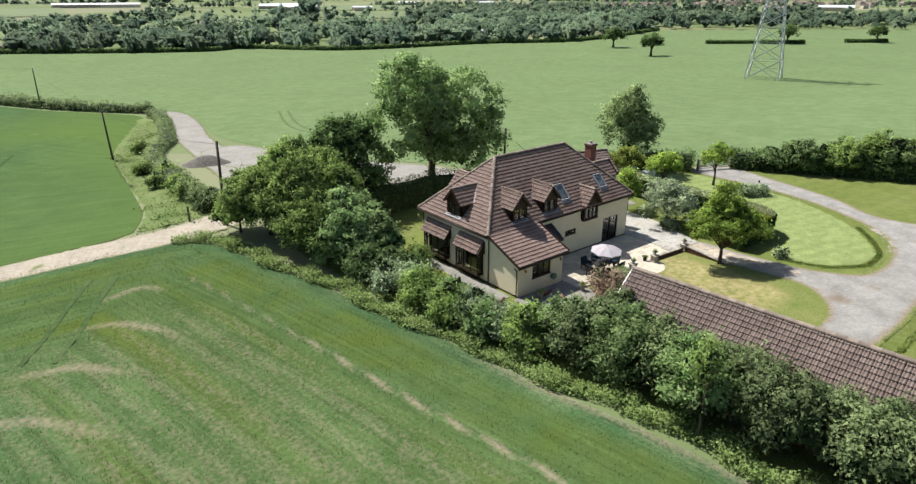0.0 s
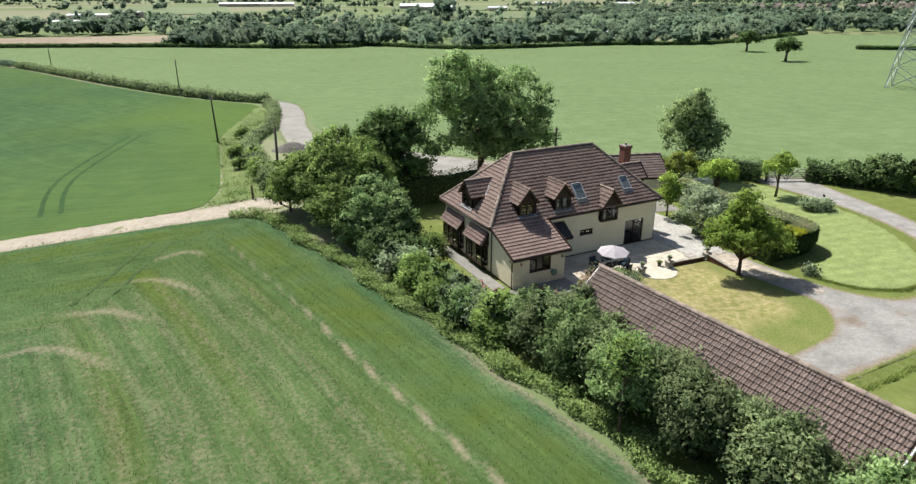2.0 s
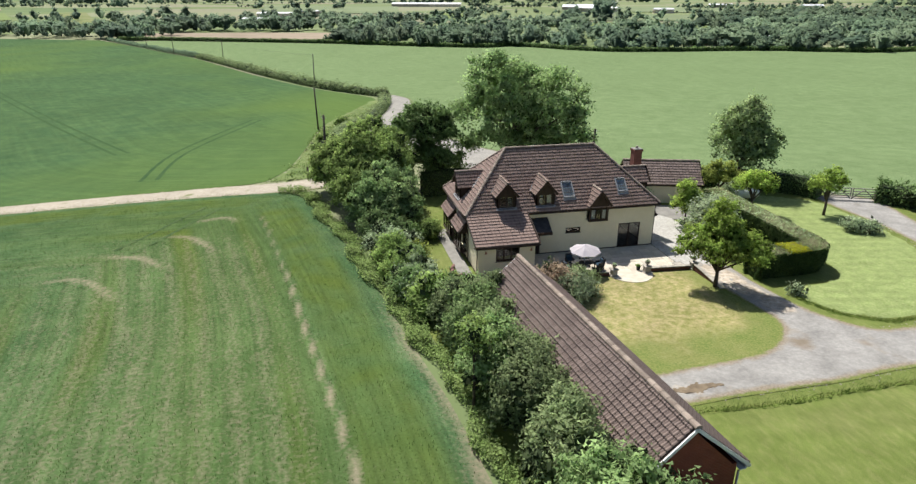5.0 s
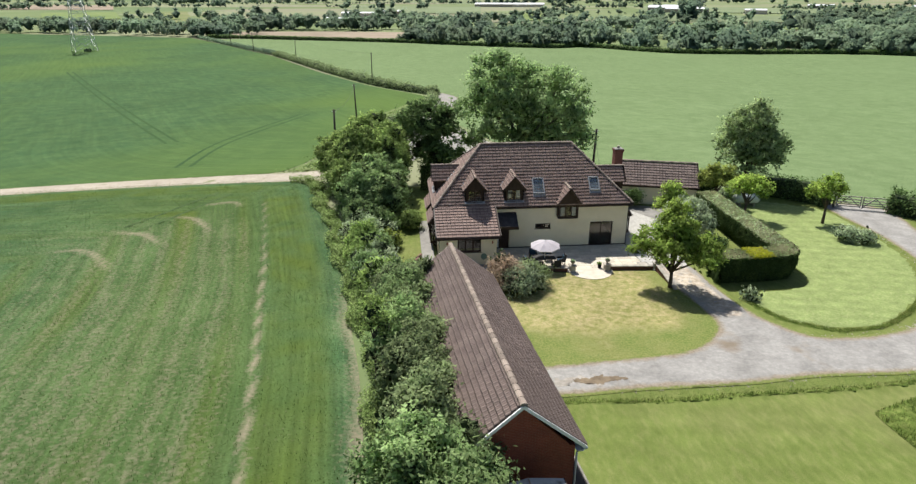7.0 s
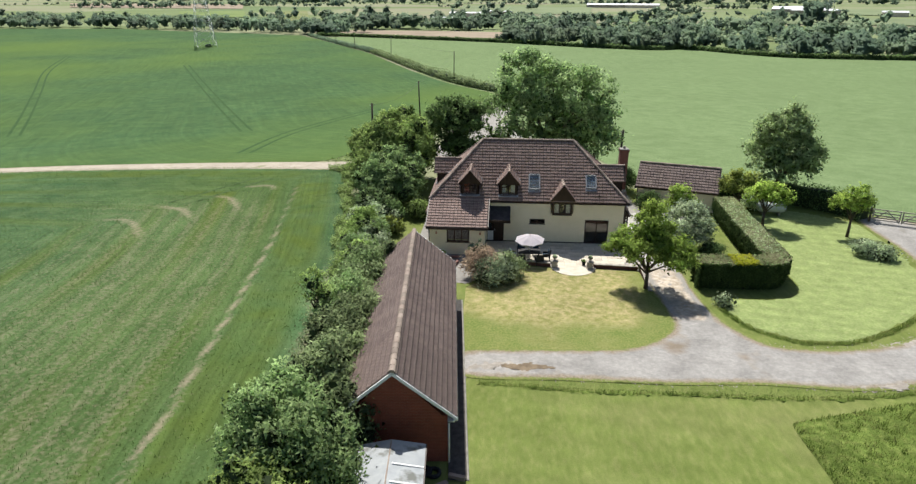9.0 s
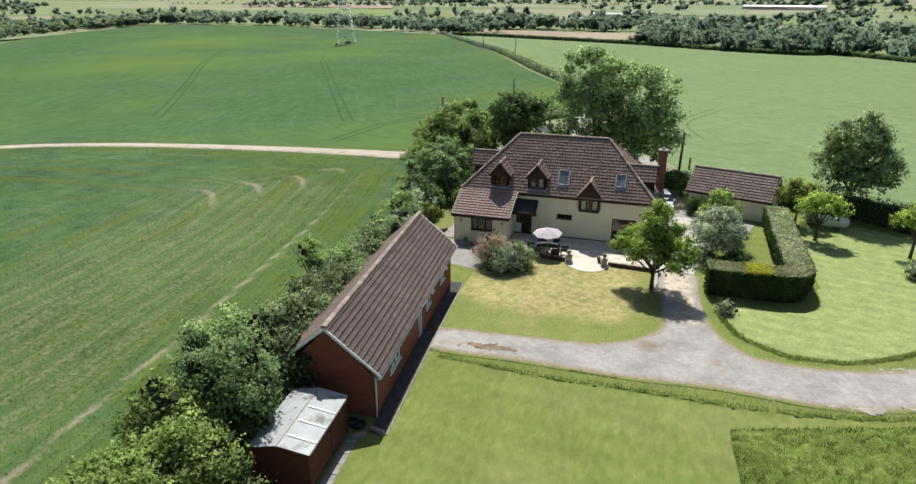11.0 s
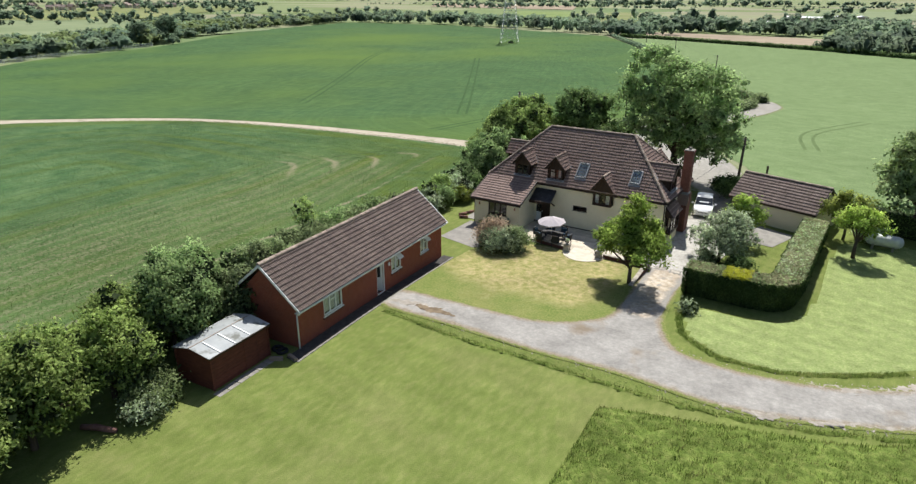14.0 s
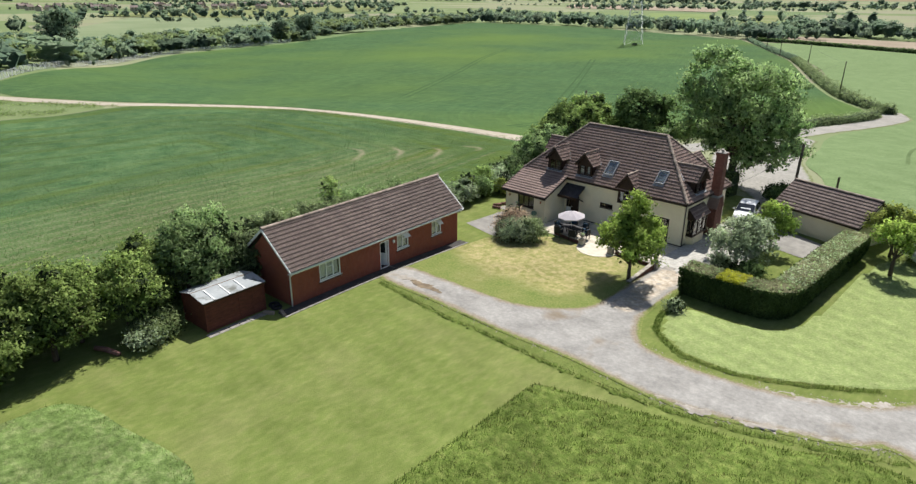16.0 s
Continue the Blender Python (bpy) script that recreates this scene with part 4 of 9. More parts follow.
PASSES = [(curve(c, 1.0), a, w) for c, a, w in (
    ([(11.2, 45.5), (11.8, 42.8), (13.2, 34.55), (14.05, 30), (15.1, 22.8), (16.3, 15.2), (17.4, 7.2), (17.75, 3), (18.2, -2.1), (18.5, -5.2), (19.4, -16), (20.5, -34)], 0.66, 0.19),
    ([(2.8, 29.2), (4.3, 25), (5.6, 20.9), (6.75, 13.6), (7.1, 9.6), (7.4, 6.5), (8.2, -6), (9.5, -34)], 0.27, 0.42),
    ([(5.0, 34.2), (7.0, 29), (8.6, 24.1), (9.5, 17.7), (10.2, 12.2), (11, 4), (12, -14), (13, -34)], 0.18, 0.35),
    ([(8.6, 37.3), (10.6, 31), (12.0, 25.0), (14.2, 12), (15.3, 5), (16.2, -10), (17, -34)], 0.2, 0.4),
    ([(-1.2, 24), (0.4, 18), (1.4, 11), (2.2, 4), (3.4, -12), (4.5, -34)], 0.16, 0.4))]


def bare_south(P, s):
    """Bare soil: the drilling passes, the turning arcs, the worn margin under the hedge."""
    d, _ = seg_dist(P, edge)
    wob = 0.25 * np.sin(P[:, 1] * 0.35) + 0.12 * np.sin(P[:, 1] * 1.1)
    b = (0.55 + 0.3 * wob) * np.exp(-((d / (0.7 + 0.5 * wob)) ** 2)) * (1 - 0.8 * smooth01(18, 27, P[:, 1]))
    for k, (c, a, w) in enumerate(PASSES):
        q, _ = seg_dist(P, c)
        b = np.maximum(b, a * (1 + 0.7 * wob * (k > 0)) * np.exp(-((q / w) ** 2)) * (1 - 0.45 * smooth01(24, 38, P[:, 1])))
    for k, t in enumerate(TURNS):
        q, al = seg_dist(P, t)
        L = np.hypot(*np.diff(t, axis=0).T).sum()
        b = np.maximum(b, (0.7 - 0.14 * (k > 2)) * np.exp(-((q / (0.34 + 0.06 * (k % 2))) ** 2)) * np.sin(np.pi * np.clip(al / L, 0.02, 0.98)) ** 0.6)
    near = (1 - smooth01(18, 36, d)) * smooth01(6.2, 7.2, d) * (1 - smooth01(36, 46, P[:, 1])) * smooth01(-18, 4, P[:, 0])
    lines = 0.5 + 0.5 * np.sin(d * 3.9 + 0.8 * np.sin(P[:, 1] * 0.11) + 0.5 * np.sin(P[:, 1] * 0.31))
    return np.maximum(b, near * (0.11 + 0.18 * lines**2))


def soft_noise(P, scale, seed):
    return np.array([noise.noise((x * scale, y * scale, seed)) for x, y in P])


def fresh_south(P, s):
    """Brighter growth: the strip beside the hedge, and streaks between the drill passes."""
    d, _ = seg_dist(P, edge)
    strip = smooth01(0.8, 2.2, d) * (1 - smooth01(4.9, 5.7, d)) * (0.62 + 0.4 * soft_noise(P, 0.12, 2.0) + 0.35 * soft_noise(P, 0.6, 3.0))
    streaks = smooth01(0.25, 0.9, np.sin(d * 1.15 + 1.3 * soft_noise(P, 0.05, 5.0))) * smooth01(6, 8, d)
    worked = 0.42 * smooth01(4.5, 6, d) * (1 - smooth01(10, 34, d)) * smooth01(-18, 4, P[:, 0])
    return np.clip(np.maximum(strip, worked + streaks * (0.3 + 0.5 * soft_noise(P, 0.07, 9.0))), 0, 1)


single("field_south", sheet("field_south", south, 0.42, 0.0, M["crop_s"], crown=0.16, crown_w=1.8, rough=0.02, uv_line=edge, bare=bare_south, fresh=fresh_south), M["crop_s"],
       "young green cereal crop with bare turning arcs", "crop field", kind="structure")

nw = np.vstack([curve([(10.4, 58.9), (12.9, 64.6), (14, 71.5), (16, 87), (17.2, 97), (19.2, 107), (24.6, 121.6), (29, 132), (31.6, 141), (30, 147), (24.6, 156), (16, 171), (1.5, 204), (-17.5, 251), (-31, 283), (-46, 311), (-68, 352), (-100, 408)], 4), [(-162, 434), (-264, 474), (-372, 462)],
                curve([(-335, 309), (-256, 187), (-218, 97), (-112, 19), (-104, 12)], 6), curve([(-83, 14.8), (-72, 21), (-63, 27.6), (-56.5, 37), (-52.5, 44.8), (-47, 52.3), (-37, 57), (-26.5, 59), (-15, 59.6), (-4.5, 59.5)], 3)])
single("field_northwest", sheet("field_northwest", nw, 3.0, 0.0, M["crop_nw"], crown=0.14, crown_w=3, uv_line=np.array([(-110, 420), (22, 110)]), bare=lambda P, s: np.zeros(len(P)), fresh=lambda P, s: np.clip(0.25 + 1.1 * soft_noise(P * [1.0, 0.6], 0.014, 4.0) + 0.35 * soft_noise(P, 0.05, 1.0), 0, 0.85)), M["crop_nw"],
       "wide deep green cereal field with wheel tracks", "crop field", kind="structure")
ne = np.vstack([curve([(47.5, 49), (45, 62), (40, 72), (37.4, 88), (35.6, 96), (34.8, 107), (37.0, 120), (39.4, 133), (39.2, 144), (32, 157), (22.5, 172), (7, 206), (-10.5, 255), (-36, 307), (-80, 392)], 4),
                curve([(-66, 397), (26, 355), (68, 327), (103, 309), (122, 314), (156, 274), (229, 266), (289, 247), (409, 281)], 6), [(540, 185), (640, 20), (420, -160), (120, -60), (92, -10)],
                curve([(82, 20), (78, 29), (71.5, 38), (66, 44), (56, 47)], 3)])
single("field_northeast", sheet("field_northeast", ne, 4.0, 0.0, M["crop_ne"], crown=0.14, crown_w=3, uv_line=np.array([(20, 200), (300, 80)]), bare=lambda P, s: np.zeros(len(P))), M["crop_ne"],
       "wide pale green cereal field running to the woods", "crop field", kind="structure")
single("field_fallow", sheet("field_fallow", [(-95, 470), (-68, 402), (0, 378), (32, 392), (34, 452), (-20, 466)], 6, 0.2, M["fallow"]), M["fallow"], "pinkish brown fallow field beyond the hedge", "fallow field", kind="structure")
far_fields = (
    ([(125, 636), (175, 635), (224, 815), (177, 854)], "pasture_bright"), ([(174, 505), (263, 499), (310, 450), (375, 505), (299, 566), (214, 577)], "pasture"), ([(231, 620), (423, 570), (511, 687), (356, 812)], "hazed_grass"),
    ([(371, 925), (586, 789), (766, 1031), (501, 1244)], "hazed_grass"), ([(726, 574), (768, 402), (941, 503), (839, 664)], "hazed_grass"), ([(602, 293), (726, 223), (938, 290), (850, 415)], "hazed_grass"),
    ([(-37, 903), (134, 837), (185, 1244), (-58, 1336)], "hazed_grass"), ([(-318, 679), (-257, 712), (-351, 943), (-433, 912)], "pasture_bright"), ([(-185, 615), (-161, 629), (-267, 976), (-294, 946)], "rough_pasture"),
    ([(-738, 1126), (-402, 1067), (-550, 1445), (-1022, 1552)], "fallow"), ([(-430, 110), (-280, 95), (-330, 330), (-560, 420), (-680, 260)], "hazed_grass"), ([(-600, 330), (-601, 399), (-966, 871), (-1222, 674), (-760, 240)], "rough_pasture"))
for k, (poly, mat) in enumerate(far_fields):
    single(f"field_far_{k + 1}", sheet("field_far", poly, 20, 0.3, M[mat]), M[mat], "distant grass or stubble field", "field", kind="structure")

# wheel tracks through the standing crop
for name, line in (("tram_b", [(-52.7, 85.9), (-66.8, 107.7), (-92, 146), (-126, 198), (-154, 250)]), ("tram_c", [(-11.1, 87.3), (-38.2, 135), (-87.2, 220.9)]), ("tram_d", [(-3, 66), (-2.5, 85), (6, 115)]), ("tram_f", [(6.5, 49.5), (4.35, 45.3), (2.6, 41.6), (0.9, 38.7)]), ("tram_e", [(49.7, 85), (48, 104), (55.5, 127)])):
    for off in (-0.9, 0.9):
        c = curve(line, 3)
        d = np.gradient(c, axis=0)
        d /= np.hypot(*d.T)[:, None]
        c = c + np.stack([-d[:, 1], d[:, 0]], 1) * off
        r = ribbon(c, 0.34 if name == "tram_f" else 0.5)
        flat = M[{"tram_e": "wheel_pale", "tram_f": "wheel_young"}.get(name, "wheel")]
        n = len(c)
        V = np.column_stack([r, ground(*r.T) + (0.19 if name == "tram_f" else 0.15)])
        F = [(i, i + 1, 2 * n - 2 - i, 2 * n - 1 - i) for i in range(n - 1)]
        single("wheel_track", np_mesh("wheel_track", V, np.array(F), flat), flat, "dark wheel track pressed into the crop", "wheel track", "wheel tracks in the crop", "structure")

track_line = curve([(-120, -4), (-100, 3.6), (-82.6, 12.2), (-71, 18.7), (-61, 25.4), (-54.3, 36), (-50.2, 43.6), (-45, 50.5), (-36, 54.9), (-26, 56.9), (-15, 57.5), (-4.5, 57.4), (5.5, 56.8), (13, 56.1), (18, 57.0), (22.5, 60), (25.5, 66), (26.8, 76), (28.4, 88), (30.3, 102), (31.6, 110), (34, 120), (36.2, 132), (36.6, 141), (33.5, 150)], 1.2)
bend = int(np.argmin(np.hypot(*(track_line - [20.5, 58.6]).T)))
single("track", sheet("track", ribbon(track_line[:bend + 3], np.interp(np.linspace(0, 1, bend + 3), [0, 0.85, 1], [3.0, 3.7, 4.8])), 0.4, 0.02, M["track"], rough=0.008, grow=0.35, edged=True, wob=0.12, sink=0.05), M["track"], "pale stony farm track between the fields", "track", kind="structure")
single("lane", sheet("lane", ribbon(track_line[bend:], 4.9), 0.4, 0.03, M["lane"], rough=0.008, grow=0.2, edged=True, wob=0.12, sink=0.05), M["lane"], "grey gravel lane running north from the yard", "lane", kind="structure")
yard = curve([(28.4, 95), (26.8, 88), (27.4, 80), (29.2, 70), (31.6, 63), (34.4, 57.5), (37.4, 53), (41, 50), (42.6, 47), (43.2, 39.5), (43.2, 38), (46.6, 38.2), (46.2, 43.5), (45.5, 50), (44.2, 60), (39.5, 72), (36, 88), (34, 96)], 1.2, True)
single("yard", sheet("yard", yard, 0.5, 0.04, M["lane"], rough=0.006, grow=0.2, edged=True, wob=0.15, sink=0.05), M["lane"], "pale gravel yard and lane behind the house", "lane", kind="structure")

GARDEN = curve([(26, -58), (24.2, -20), (23.6, 0), (23.3, 12), (22.6, 20), (21.5, 27), (20.5, 33), (20, 40), (20, 46), (24, 49.5), (34, 48.5), (42, 48.5), (47, 47.5), (56, 46.5), (66, 43), (70.5, 38.5), (76.5, 29.5), (80.5, 20.5), (90, -10), (96, -58)], 2, True)
single("lawn", sheet("lawn", GARDEN, 0.9, 0.015, M["lawn"], rough=0.003), M["lawn"], "sunlit mown garden lawn", "lawn", kind="structure")
FRONT = curve([(30.9, 20.4), (31.4, 22.2), (34.6, 25.6), (37.0, 25.7), (40.2, 25.7), (43.6, 25.4), (44.2, 22.4), (44.3, 18.2), (43.6, 15.6), (41.6, 13.7), (38.2, 12.75), (34.6, 12.45), (31.6, 12.2)], 0.6, True)
DRIVE = curve([(31.2, 12.1), (34.8, 12.6), (38.2, 12.85), (40.6, 13.2), (42.7, 14.4), (44.1, 16.2), (44.3, 18.0), (44.0, 22.6), (43.9, 26.2), (46.4, 26.2), (46.6, 22.5), (46.9, 18.2), (47.7, 16.0), (48.6, 14.6), (49.9, 14.0), (52.7, 14.0), (55.4, 14.6), (58.3, 15.9), (61, 18.4), (64.6, 24.6), (65.9, 31), (65.9, 36.5), (66.8, 40), (71.5, 38), (69.9, 31.5), (67.6, 24.2), (64.2, 18.8), (66, 14), (75, 14), (75, 8.8), (66, 11.2), (61.6, 14.1), (59.9, 13.1), (57.7, 12.0), (56.1, 11.3), (54.2, 10.6), (51.6, 10.15), (46.7, 10.35), (42.6, 10.0), (37, 10), (31.6, 9.95)], 0.7, True)
single("driveway", sheet("driveway", DRIVE, 0.25, 0.056, M["gravel"], rough=0.003, grow=0.3, edged=True, sink=0.012), M["gravel"], "pale grey gravel driveway curving round the lawn", "driveway", kind="structure")
single("front_lawn", sheet("front_lawn", FRONT, 0.25, 0.045, M["lawn_dry"], rough=0.004, sink=0.03, fresh=lambda P, s: np.clip(0.95 * smooth01(-19.0, -14.2, -P[:, 1]) + 0.8 * smooth01(40.6, 43.2, P[:, 0]) + 0.5 * smooth01(-32.6, -31.2, -P[:, 0]) + 0.5 * soft_noise(P, 0.35, 6.0), 0, 1)), M["lawn_dry"], "sun-bleached front lawn turning yellow", "lawn", kind="structure")
MEADOW = curve([(47.6, -30), (47.5, -8), (47.35, 2), (47.15, 6.2), (47.2, 6.8), (47.8, 7.05), (51, 8.1), (55, 9.35), (57.4, 10.2), (62.4, 12.2), (70, 7), (86, 3), (92, -30)], 1.2, True)
single("meadow", sheet("meadow", MEADOW, 0.35, 0.05, M["tall"], crown=0.08, crown_w=0.5, rough=0.05), M["tall"], "unmown long grass beside the mown lawn", "long grass", kind="structure")
MEADOW_W = curve([(32, -13), (32.8, -9.8), (36, -8.9), (42, -8.2), (45, -14), (44, -30), (34, -30)], 1.2, True)
single("meadow_west", sheet("meadow_west", MEADOW_W, 0.6, 0.05, M["tall_pale"], crown=0.08, crown_w=0.6, rough=0.03), M["tall_pale"], "patch of unmown long grass", "long grass", kind="structure")
VERGE = ribbon(curve([(32.3, 9.1), (35.5, 8.9), (38, 8.72), (42.1, 8.85), (47.5, 8.85), (50.5, 9.1), (53.2, 9.5), (55.6, 10.2), (57.8, 11.1), (60, 12.1), (62, 13.2)], 0.6), 0.36)
single("verge", sheet("verge", VERGE, 0.2, 0.03, M["tall"], crown=0.03, crown_w=0.15, rough=0.012, wob=0.12, sink=0.05), M["tall"], "tufted grass verge along the driveway", "grass verge", kind="structure")
ISLAND = ribbon(curve([(47.7, 19.4), (48.5, 16.9), (49.6, 15.8), (50.6, 15.15), (51.5, 14.9), (53, 15.0), (54.4, 15.3), (56.9, 16.7), (59.8, 18.9)], 0.6), 0.42)
single("island_verge", sheet("island_verge", ISLAND, 0.2, 0.03, M["tall"], crown=0.04, crown_w=0.15, rough=0.012, wob=0.12, sink=0.05), M["tall"], "taller grass rim round the island lawn", "grass verge", kind="structure")
PATH = curve([(44.5, 18.4), (44.4, 21), (44.2, 26.0), (46.3, 26.1), (46.4, 22), (46.7, 18.6), (46.3, 17.4), (45.2, 17.4)], 0.6, True)
single("dirt_path", sheet("dirt_path", PATH, 0.2, 0.068, M["path"], rough=0.008, grow=0.15, edged=True, sink=0.012), M["path"], "worn pale dirt path between patio and drive", "path", kind="structure")
for line, w in (([(31.6, 10.7), (33.2, 10.85), (34.8, 10.9)], 0.9), ([(52, 10.2), (54.2, 10.6), (57.7, 12.0), (60.6, 13.5)], 0.4), ([(55.6, 14.7), (58.3, 15.9), (60.8, 18.0)], 0.5)):
    c = curve(line, 0.5)
    single("drive_margin", sheet("drive_margin", ribbon(c, w), 0.2, 0.062, M["dirt"], rough=0.004, wob=0.25, sink=0.03), M["dirt"], "crumbling brown earth margin of the drive", "drive margin", kind="structure")
single("drive_stain", sheet("drive_stain", curve([(33.3, 10.9), (34.6, 11.25), (36.2, 11.15), (36.5, 10.85), (35.2, 10.6), (33.8, 10.55)], 0.2, True), 0.12, 0.072, M["soil"], rough=0.006, wob=0.12, sink=0.03), M["soil"], "patch of reddish brown earth on the gravel drive", "earth patch", kind="structure")
LANEW = curve([(11.2, 59.4), (15, 59.6), (18, 61), (18.9, 73), (19.6, 85), (21, 95), (26, 106), (30, 122), (32.6, 135), (30, 140), (27.7, 133), (24.2, 122.4), (19.4, 108), (16.2, 88), (14.2, 72), (13.1, 65)], 2, True)
single("lane_verge", sheet("lane_verge", LANEW, 0.8, -0.01, M["pasture"], crown=0.08, crown_w=1.0, rough=0.04, wob=0.3), M["pasture"], "rough pale grass verge beside the lane", "grass verge", kind="structure")
ISLE = curve([(47.8, 20.6), (48.7, 17.0), (49.8, 15.9), (51.5, 15.1), (53, 15.15), (54.4, 15.5), (56.8, 16.9), (59.6, 19.1), (62.4, 22.5), (64.6, 27), (65.4, 33), (65.2, 38.5), (60, 41.5), (56, 40), (55, 36), (54.6, 26), (53.4, 22), (50, 21.2)], 0.8, True)
single("island_lawn", sheet("island_lawn", ISLE, 0.4, 0.024, M["lawn_pale"], rough=0.003, sink=0.05), M["lawn_pale"], "pale sunlit mown lawn inside the drive's curve", "lawn", kind="structure")


# ---- building helpers ----
def wall_geo(a, b, z0, z1, thick, openings=()):
    """A wall from a to b in plan, its outer face on that line (outside to the right), with openings (u0, u1, w0, w1) right through it."""
    a, b = np.array(a, float), np.array(b, float)
    L = np.hypot(*(b - a))
    d = (b - a) / L
    inn = np.array([-d[1], d[0]]) * thick
    us = sorted({0.0, L, *(o[0] for o in openings), *(o[1] for o in openings)})
    ws = sorted({z0, z1, *(o[2] for o in openings), *(o[3] for o in openings)})
    g = Geo()

    def at(u, w, k):
        p = a + d * u + inn * k
        return (p[0], p[1], w)

    for u0, u1 in zip(us[:-1], us[1:]):
        for w0, w1 in zip(ws[:-1], ws[1:]):
            if any(o[0] <= (u0 + u1) / 2 <= o[1] and o[2] <= (w0 + w1) / 2 <= o[3] for o in openings):
                continue
            g.poly(at(u0, w0, 0), at(u1, w0, 0), at(u1, w1, 0), at(u0, w1, 0))
            g.poly(at(u0, w0, 1), at(u0, w1, 1), at(u1, w1, 1), at(u1, w0, 1))
    for u0, u1, w0, w1 in (*openings, (0, L, z0, z1)):
        for p, q in (((u0, w0), (u1, w0)), ((u1, w0), (u1, w1)), ((u1, w1), (u0, w1)), ((u0, w1), (u0, w0))):
            g.poly(at(*p, 0), at(*q, 0), at(*q, 1), at(*p, 1))
    return g


def moved(geo, f):
    geo.v = [tuple(f(p)) for p in geo.v]
    return geo


def plane_frame(a, b, inset=0.06):
    """Puts (u along the wall, v out of it, w up) into the world for a wall from a to b."""
    a, b = np.array(a, float), np.array(b, float)
    d = (b - a) / np.hypot(*(b - a))
    o = np.array([d[1], -d[0]])
    return lambda p: (*(a + d * p[0] + o * (p[1] - inset)), p[2])


def window(parent, f, u0, u1, w0, w1, lights=2, bars=(), frame="frame", curtain=False, sill=True, name="window", label="", bar=0.1, off=(0, 0, 0)):
    """A framed window in the opening: frame with mullions, a pane to each light, a sill."""
    o = Vector(off)
    put = lambda g: moved(g, lambda p: Vector(f(p)) - o)
    step = (u1 - u0 - bar) / lights
    holes = []
    for k in range(lights):
        cuts = sorted([w0 + frac * (w1 - w0) for q, frac in bars if q == k])
        edges = [w0 + bar] + [z for c in cuts for z in (c - bar * 0.35, c + bar * 0.35)] + [w1 - bar]
        holes += [(k * step + bar, (k + 1) * step, lo, hi) for lo, hi in zip(edges[::2], edges[1::2])]
    g = wall_geo((u0, -0.05), (u1, -0.05), w0, w1, 0.08, holes)
    w = part(name, put(g), M[frame], parent, label)
    for k in range(lights):
        p = part("pane", put(Geo().box((u0 + k * step + bar * 0.8, -0.02, w0 + bar * 0.8), (u0 + (k + 1) * step + bar * 0.2, -0.012, w1 - bar * 0.8))), M["glass"], w)
        p.visible_shadow = False
    if sill:
        part("sill", put(Geo().box((u0 - 0.06, -0.04, w0 - 0.05), (u1 + 0.06, 0.12, w0), 0.012)), M[frame], w)
    if curtain:
        cw = (u1 - u0) * 0.27
        for c0 in (u0 + bar, u1 - bar - cw):
            g = Geo()
            n = 8
            for i in range(n):
                x0, x1 = c0 + cw * i / n, c0 + cw * (i + 1) / n
                y0, y1 = (-0.12, -0.17) if i % 2 else (-0.17, -0.12)
                g.poly((x0, y0, w0), (x1, y1, w0), (x1, y1, w1), (x0, y0, w1))
                g.poly((x0, y0 - 0.02, w0), (x0, y0 - 0.02, w1), (x1, y1 - 0.02, w1), (x1, y1 - 0.02, w0))
            part("curtain", put(g), M["curtain"], w, "pale hanging curtain")
    return w


TILE_S = np.array([0, 0.12, 0.26, 0.42, 0.52, 0.64, 0.78, 0.94])
TILE_H = np.array([0.004, 0.04, 0.036, 0.0, 0.004, 0.04, 0.036, 0.0])


def tile_template(tw, gauge):
    k = len(TILE_S)
    V = [(s * tw, -0.02, h + 0.062) for s, h in zip(TILE_S, TILE_H)] + [(s * tw, gauge + 0.05, h + 0.004) for s, h in zip(TILE_S, TILE_H)] + [(s * tw, -0.02, h * 0.4 + 0.0) for s, h in zip(TILE_S, TILE_H)] + [(s * tw, 0.035, h + 0.066) for s, h in zip(TILE_S, TILE_H)]
    F = [(i, i + 1, 3 * k + i + 1, 3 * k + i) for i in range(k - 1)] + [(3 * k + i, 3 * k + i + 1, k + i + 1, k + i) for i in range(k - 1)] + [(2 * k + i, 2 * k + i + 1, i + 1, i) for i in range(k - 1)]
    return np.array(V), np.array(F)


def tile_places(outline, tw, gauge):
    outline = np.array(outline, float)
    lo, hi = outline.min(0), outline.max(0)
    n, m = int(round((hi[0] - lo[0]) / tw)), int(math.ceil((hi[1] - lo[1]) / gauge - 0.35))
    P = np.array([(lo[0] + i * tw, lo[1] + j * gauge) for j in range(m) for i in range(max(n, 1))])
    return P[inside(P + [tw / 2, gauge * 0.45], outline)]


